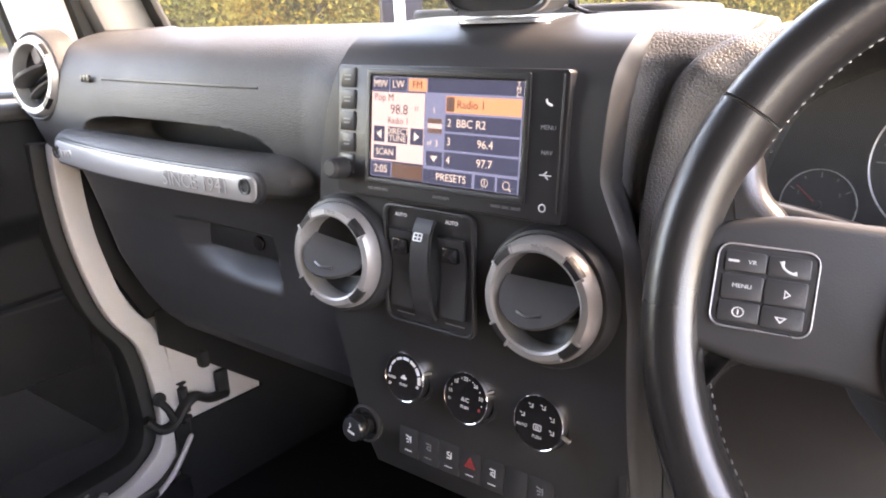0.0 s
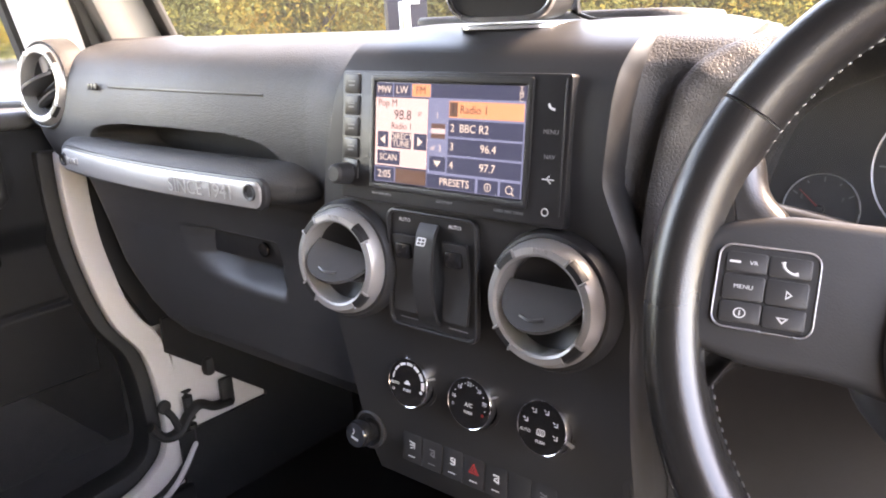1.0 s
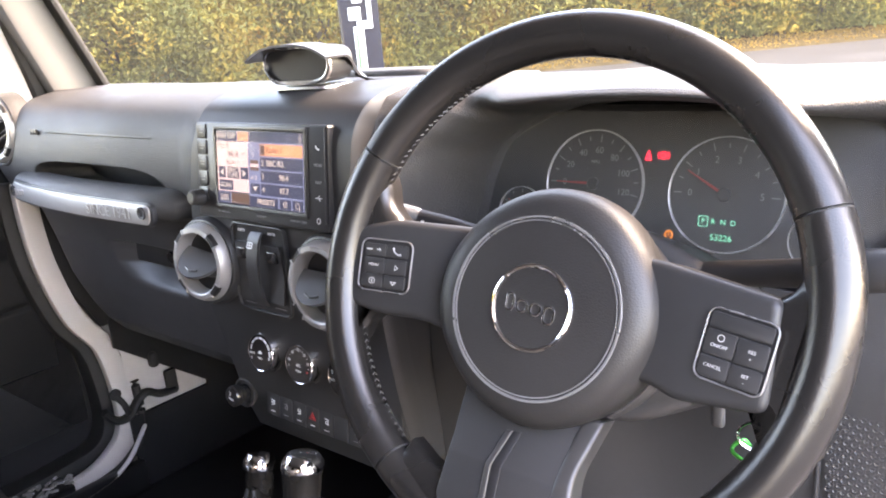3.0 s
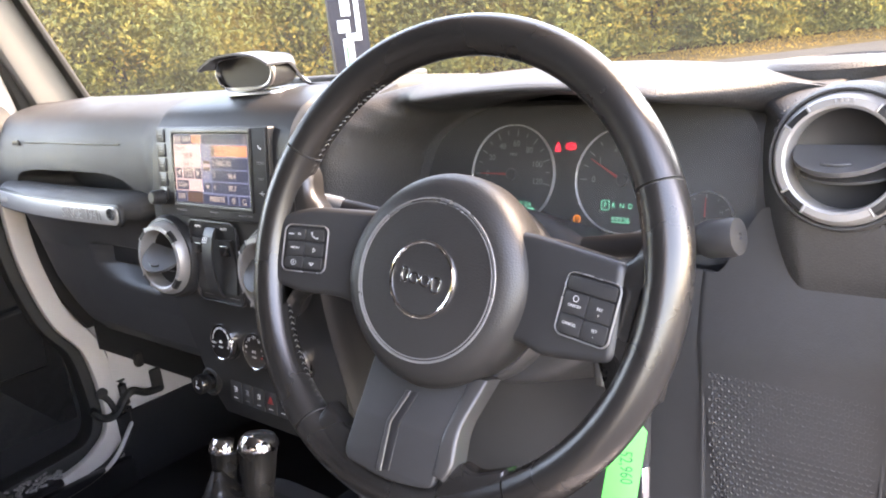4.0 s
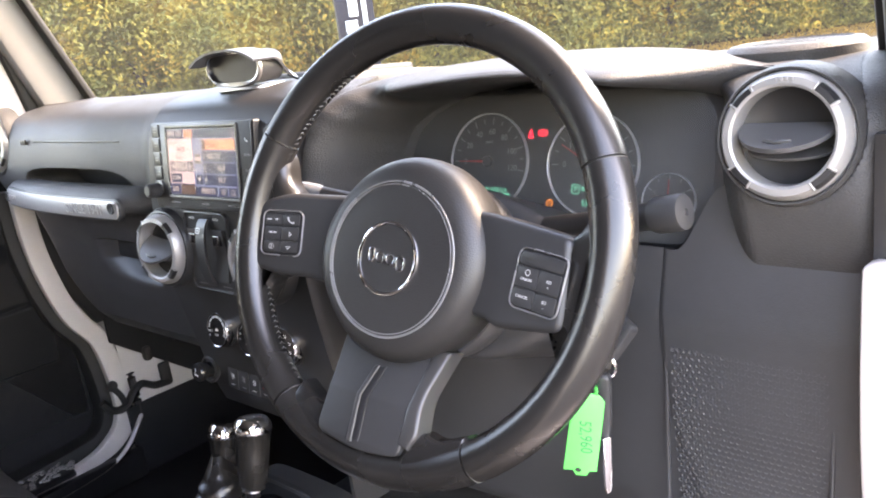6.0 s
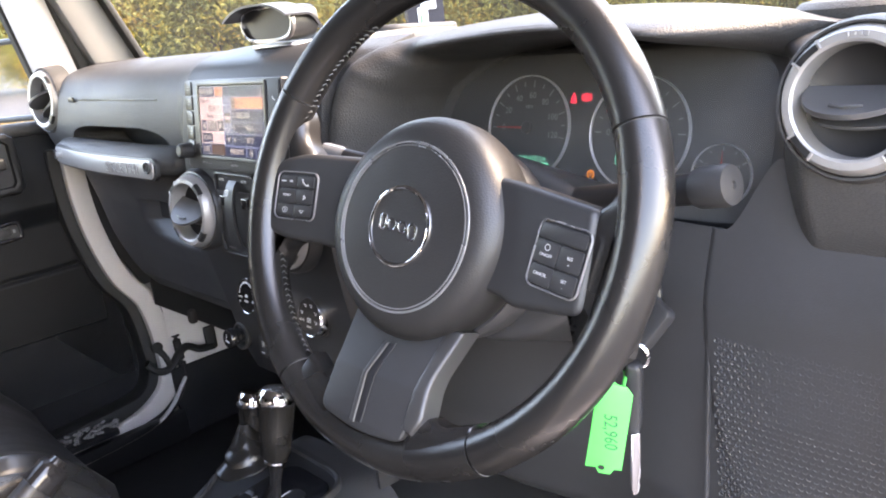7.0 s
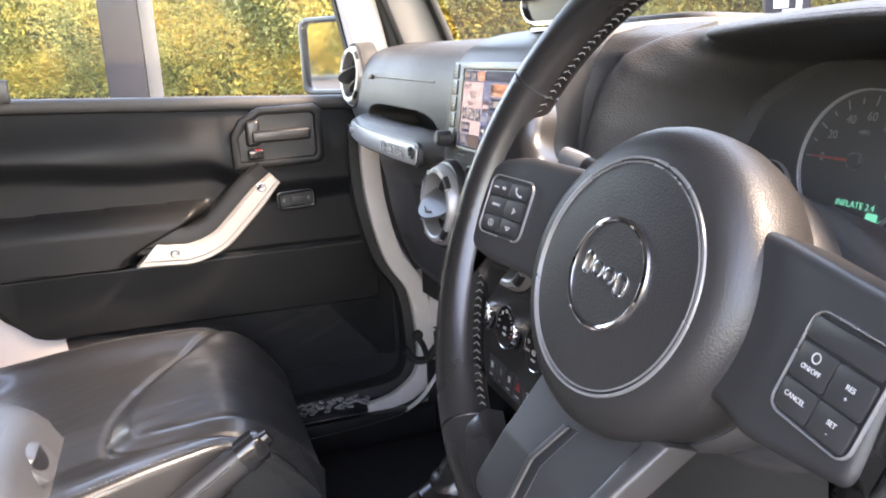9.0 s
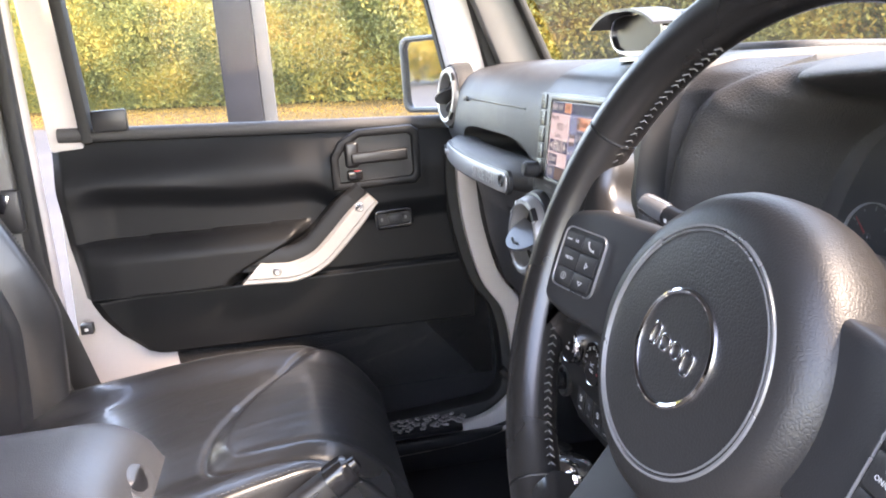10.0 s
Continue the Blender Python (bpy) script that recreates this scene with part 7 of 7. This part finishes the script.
def leaf_material(name, stops):
    m = bpy.data.materials.new(name)
    m.use_nodes = True
    nt = m.node_tree
    nt.nodes.remove(nt.nodes["Principled BSDF"])
    ge = nt.nodes.new("ShaderNodeNewGeometry")
    nz = nt.nodes.new("ShaderNodeTexNoise")
    nz.inputs["Scale"].default_value, nz.inputs["Detail"].default_value = 0.60, 5
    nt.links.new(ge.outputs["Position"], nz.inputs["Vector"])
    mr = nt.nodes.new("ShaderNodeMapRange")
    mr.inputs["From Min"].default_value, mr.inputs["From Max"].default_value = 0.32, 0.68
    mr.inputs["To Min"].default_value, mr.inputs["To Max"].default_value = 0.20, 0.84
    nt.links.new(nz.outputs["Fac"], mr.inputs["Value"])
    ad = nt.nodes.new("ShaderNodeMath")
    ad.operation = "MULTIPLY_ADD"
    ad.inputs[1].default_value = 0.20
    nt.links.new(ge.outputs["Random Per Island"], ad.inputs[0])
    nt.links.new(mr.outputs[0], ad.inputs[2])
    rp = nt.nodes.new("ShaderNodeValToRGB")
    el = rp.color_ramp.elements
    el[0].position, el[0].color = stops[0][0], (*stops[0][1], 1)
    el[1].position, el[1].color = stops[-1][0], (*stops[-1][1], 1)
    for p, c in stops[1:-1]:
        e = el.new(p)
        e.color = (*c, 1)
    nt.links.new(ad.outputs[0], rp.inputs[0])
    df, tr, mx = (nt.nodes.new(k) for k in ("ShaderNodeBsdfDiffuse", "ShaderNodeBsdfTranslucent", "ShaderNodeMixShader"))
    mx.inputs[0].default_value = 0.6
    nt.links.new(rp.outputs[0], df.inputs[0])
    nt.links.new(rp.outputs[0], tr.inputs[0])
    nt.links.new(df.outputs[0], mx.inputs[1])
    nt.links.new(tr.outputs[0], mx.inputs[2])
    nt.links.new(mx.outputs[0], nt.nodes["Material Output"].inputs[0])
    return m


GREENS = [(0.0, (0.085, 0.085, 0.055)), (0.18, (0.12, 0.135, 0.06)), (0.38, (0.19, 0.20, 0.08)), (0.56, (0.28, 0.27, 0.095)), (0.72, (0.42, 0.355, 0.10)), (0.86, (0.52, 0.36, 0.085)), (1.0, (0.47, 0.28, 0.075))]
LEAF = leaf_material("autumn_leaves", GREENS)
BARK = mat("bark", (0.10, 0.085, 0.065), 0.9, grain=0.9, cell=25, var=0.4, vscale=5)
rng = np.random.default_rng(7)


FALLEN = leaf_material("fallen_leaves", [(0.0, (0.12, 0.085, 0.035)), (0.4, (0.20, 0.13, 0.045)), (0.75, (0.30, 0.185, 0.05)), (1.0, (0.34, 0.25, 0.06))])


def leaf_mesh(name, centres, size, material=None):
    """Small bent leaves at the given centres, each one an island of two quads."""
    n = len(centres)
    a = rng.normal(size=(n, 3))
    a /= np.linalg.norm(a, axis=1)[:, None]
    b = np.cross(a, rng.normal(size=(n, 3)))
    b /= np.linalg.norm(b, axis=1)[:, None]
    c = np.cross(a, b)
    s = size * rng.uniform(0.6, 1.4, n)[:, None]
    V = np.stack([centres - a * s, centres - b * s * 0.45 + c * s * 0.15, centres + a * s, centres + b * s * 0.45 + c * s * 0.15], 1).reshape(-1, 3)
    me = bpy.data.meshes.new(name)
    idx = np.arange(n) * 4
    F = np.concatenate([np.stack([idx, idx + 1, idx + 2], 1), np.stack([idx, idx + 2, idx + 3], 1)])
    me.from_pydata(V.tolist(), [], F.tolist())
    me.materials.append(material or LEAF)
    return me


def tree(height, spread, leaves):
    """A trunk with limbs and an uneven, gappy crown of many small leaves, hanging almost to the ground."""
    e = thing("tree", "autumn tree with yellow and green leaves", "tree", group="trees at the wood's edge")
    bm = B()
    wob = [Vector((rng.normal() * 0.12 * k, rng.normal() * 0.12 * k, height * 0.85 * k / 6)) for k in range(7)]
    tube(bm, wob, [0.13 * (1 - k / 7.5) + 0.02 for k in range(7)], seg=8)
    tips = []
    for k in range(26):
        f = rng.uniform(0.08, 0.98)
        p = wob[0].lerp(wob[-1], f)
        an = rng.uniform(0, math.tau)
        L = spread * rng.uniform(0.5, 1.1) * (1.1 - 0.6 * abs(f - 0.45))
        q = p + Vector((math.cos(an) * L, math.sin(an) * L, L * rng.uniform(0.1, 0.8)))
        mid = p.lerp(q, 0.5) + Vector((0, 0, -0.12 * L))
        tube(bm, [p, mid, q], [0.045, 0.028, 0.010], seg=6)
        tips += [q, mid, p.lerp(q, 0.75)]
    part("trunk", bm, BARK, e, local=True)
    per = leaves // len(tips)
    cs = []
    for q in tips:
        r = spread * rng.uniform(0.16, 0.42)
        cs.append(np.array(q) + rng.normal(size=(int(per * rng.uniform(0.5, 1.5)), 3)) * r * np.array([1, 1, 0.75]))
    cs = np.concatenate(cs)
    cs[:, 2] = np.abs(cs[:, 2] - 0.1) + 0.1
    ob = new("crown", leaf_mesh("crown", cs, 0.068))
    ob.parent = e
    WM[ob.name] = Matrix()
    return e


protos = [tree(6.2, 2.2, 44000), tree(7.4, 2.5, 50000), tree(5.2, 2.1, 38000)]
k = 0
for off, step in ((-2.0, 1.7), (-4.4, 1.9), (-7.4, 2.5)):
    y = -24.0
    while y < 42:
        x, b = wood_at(y, off + rng.uniform(-0.5, 0.5))
        m = T(x, b, bank(off / 5) - 0.05) @ pose(0, 0, 0, 0, 0, rng.uniform(0, 360))
        if k < 3:
            protos[k].matrix_basis = m
        else:
            copy_thing(protos[k % 3], m)
        k += 1
        y += step * rng.uniform(0.75, 1.25)
for q in range(9):
    copy_thing(protos[q % 3], T(-17 + 2.4 * q + rng.uniform(-0.5, 0.5), -42 + rng.uniform(-2, 2) + 0.5 * q, 0.1) @ pose(0, 0, 0, 0, 0, rng.uniform(0, 360)))
# brambles and bushes at the foot of the trees
n = 180000
yy = rng.uniform(-26, 44, n)
zz = np.abs(rng.normal(0, 0.75, n))
clump = np.sin(yy * 1.3) * 0.5 + np.sin(yy * 3.1 + 1) * 0.4 + 0.6
zz *= 0.5 + 0.5 * np.clip(clump, 0, 2)
ax, ay = wood_at(yy, rng.uniform(-6, -0.5, n))
cs = np.stack([ax, ay, zz + 0.15], 1)
ob = new("undergrowth", leaf_mesh("undergrowth", cs, 0.064))
tagged(ob, "tangled yellow green undergrowth below the trees", "undergrowth", kind="stuff")
# fallen leaves on the verge
n = 30000
yy = rng.uniform(-26, 44, n)
dd = rng.beta(1.1, 1.6, n)
ax, ay = wood_at(yy, dd * np.interp(yy, [2, 15], [6.2, 2.4]))
cs = np.stack([ax, ay, np.interp(dd, [0, 0.6, 1], [0.13, 0.08, 0.01]) + 0.05], 1)
ob = new("fallen_leaves", leaf_mesh("fallen_leaves", cs, 0.035, FALLEN))
tagged(ob, "fallen orange and yellow leaves on the verge", "leaves", kind="stuff")
# the wood goes on behind, dim and closed
WOOD = mat("deep_wood", (0.24, 0.225, 0.095), 0.95, grain=0.6, cell=6, var=0.6, vscale=0.9)
bm = patch(lambda u, v: (*(a + 1.2 * noise.noise((u * 50, v * 5, q)) for a, q in zip(wood_at(lerp(-50, 60, u), -9.5), (1, 4))), lerp(-0.3, 6.5 + 1.6 * noise.noise((u * 40, 0, 9)), v)), 220, 24, 0.3, front=(1, -1, 0))
tagged(part("wood_behind", bm, WOOD), "dim dense wood behind the front trees", "wood", kind="stuff")
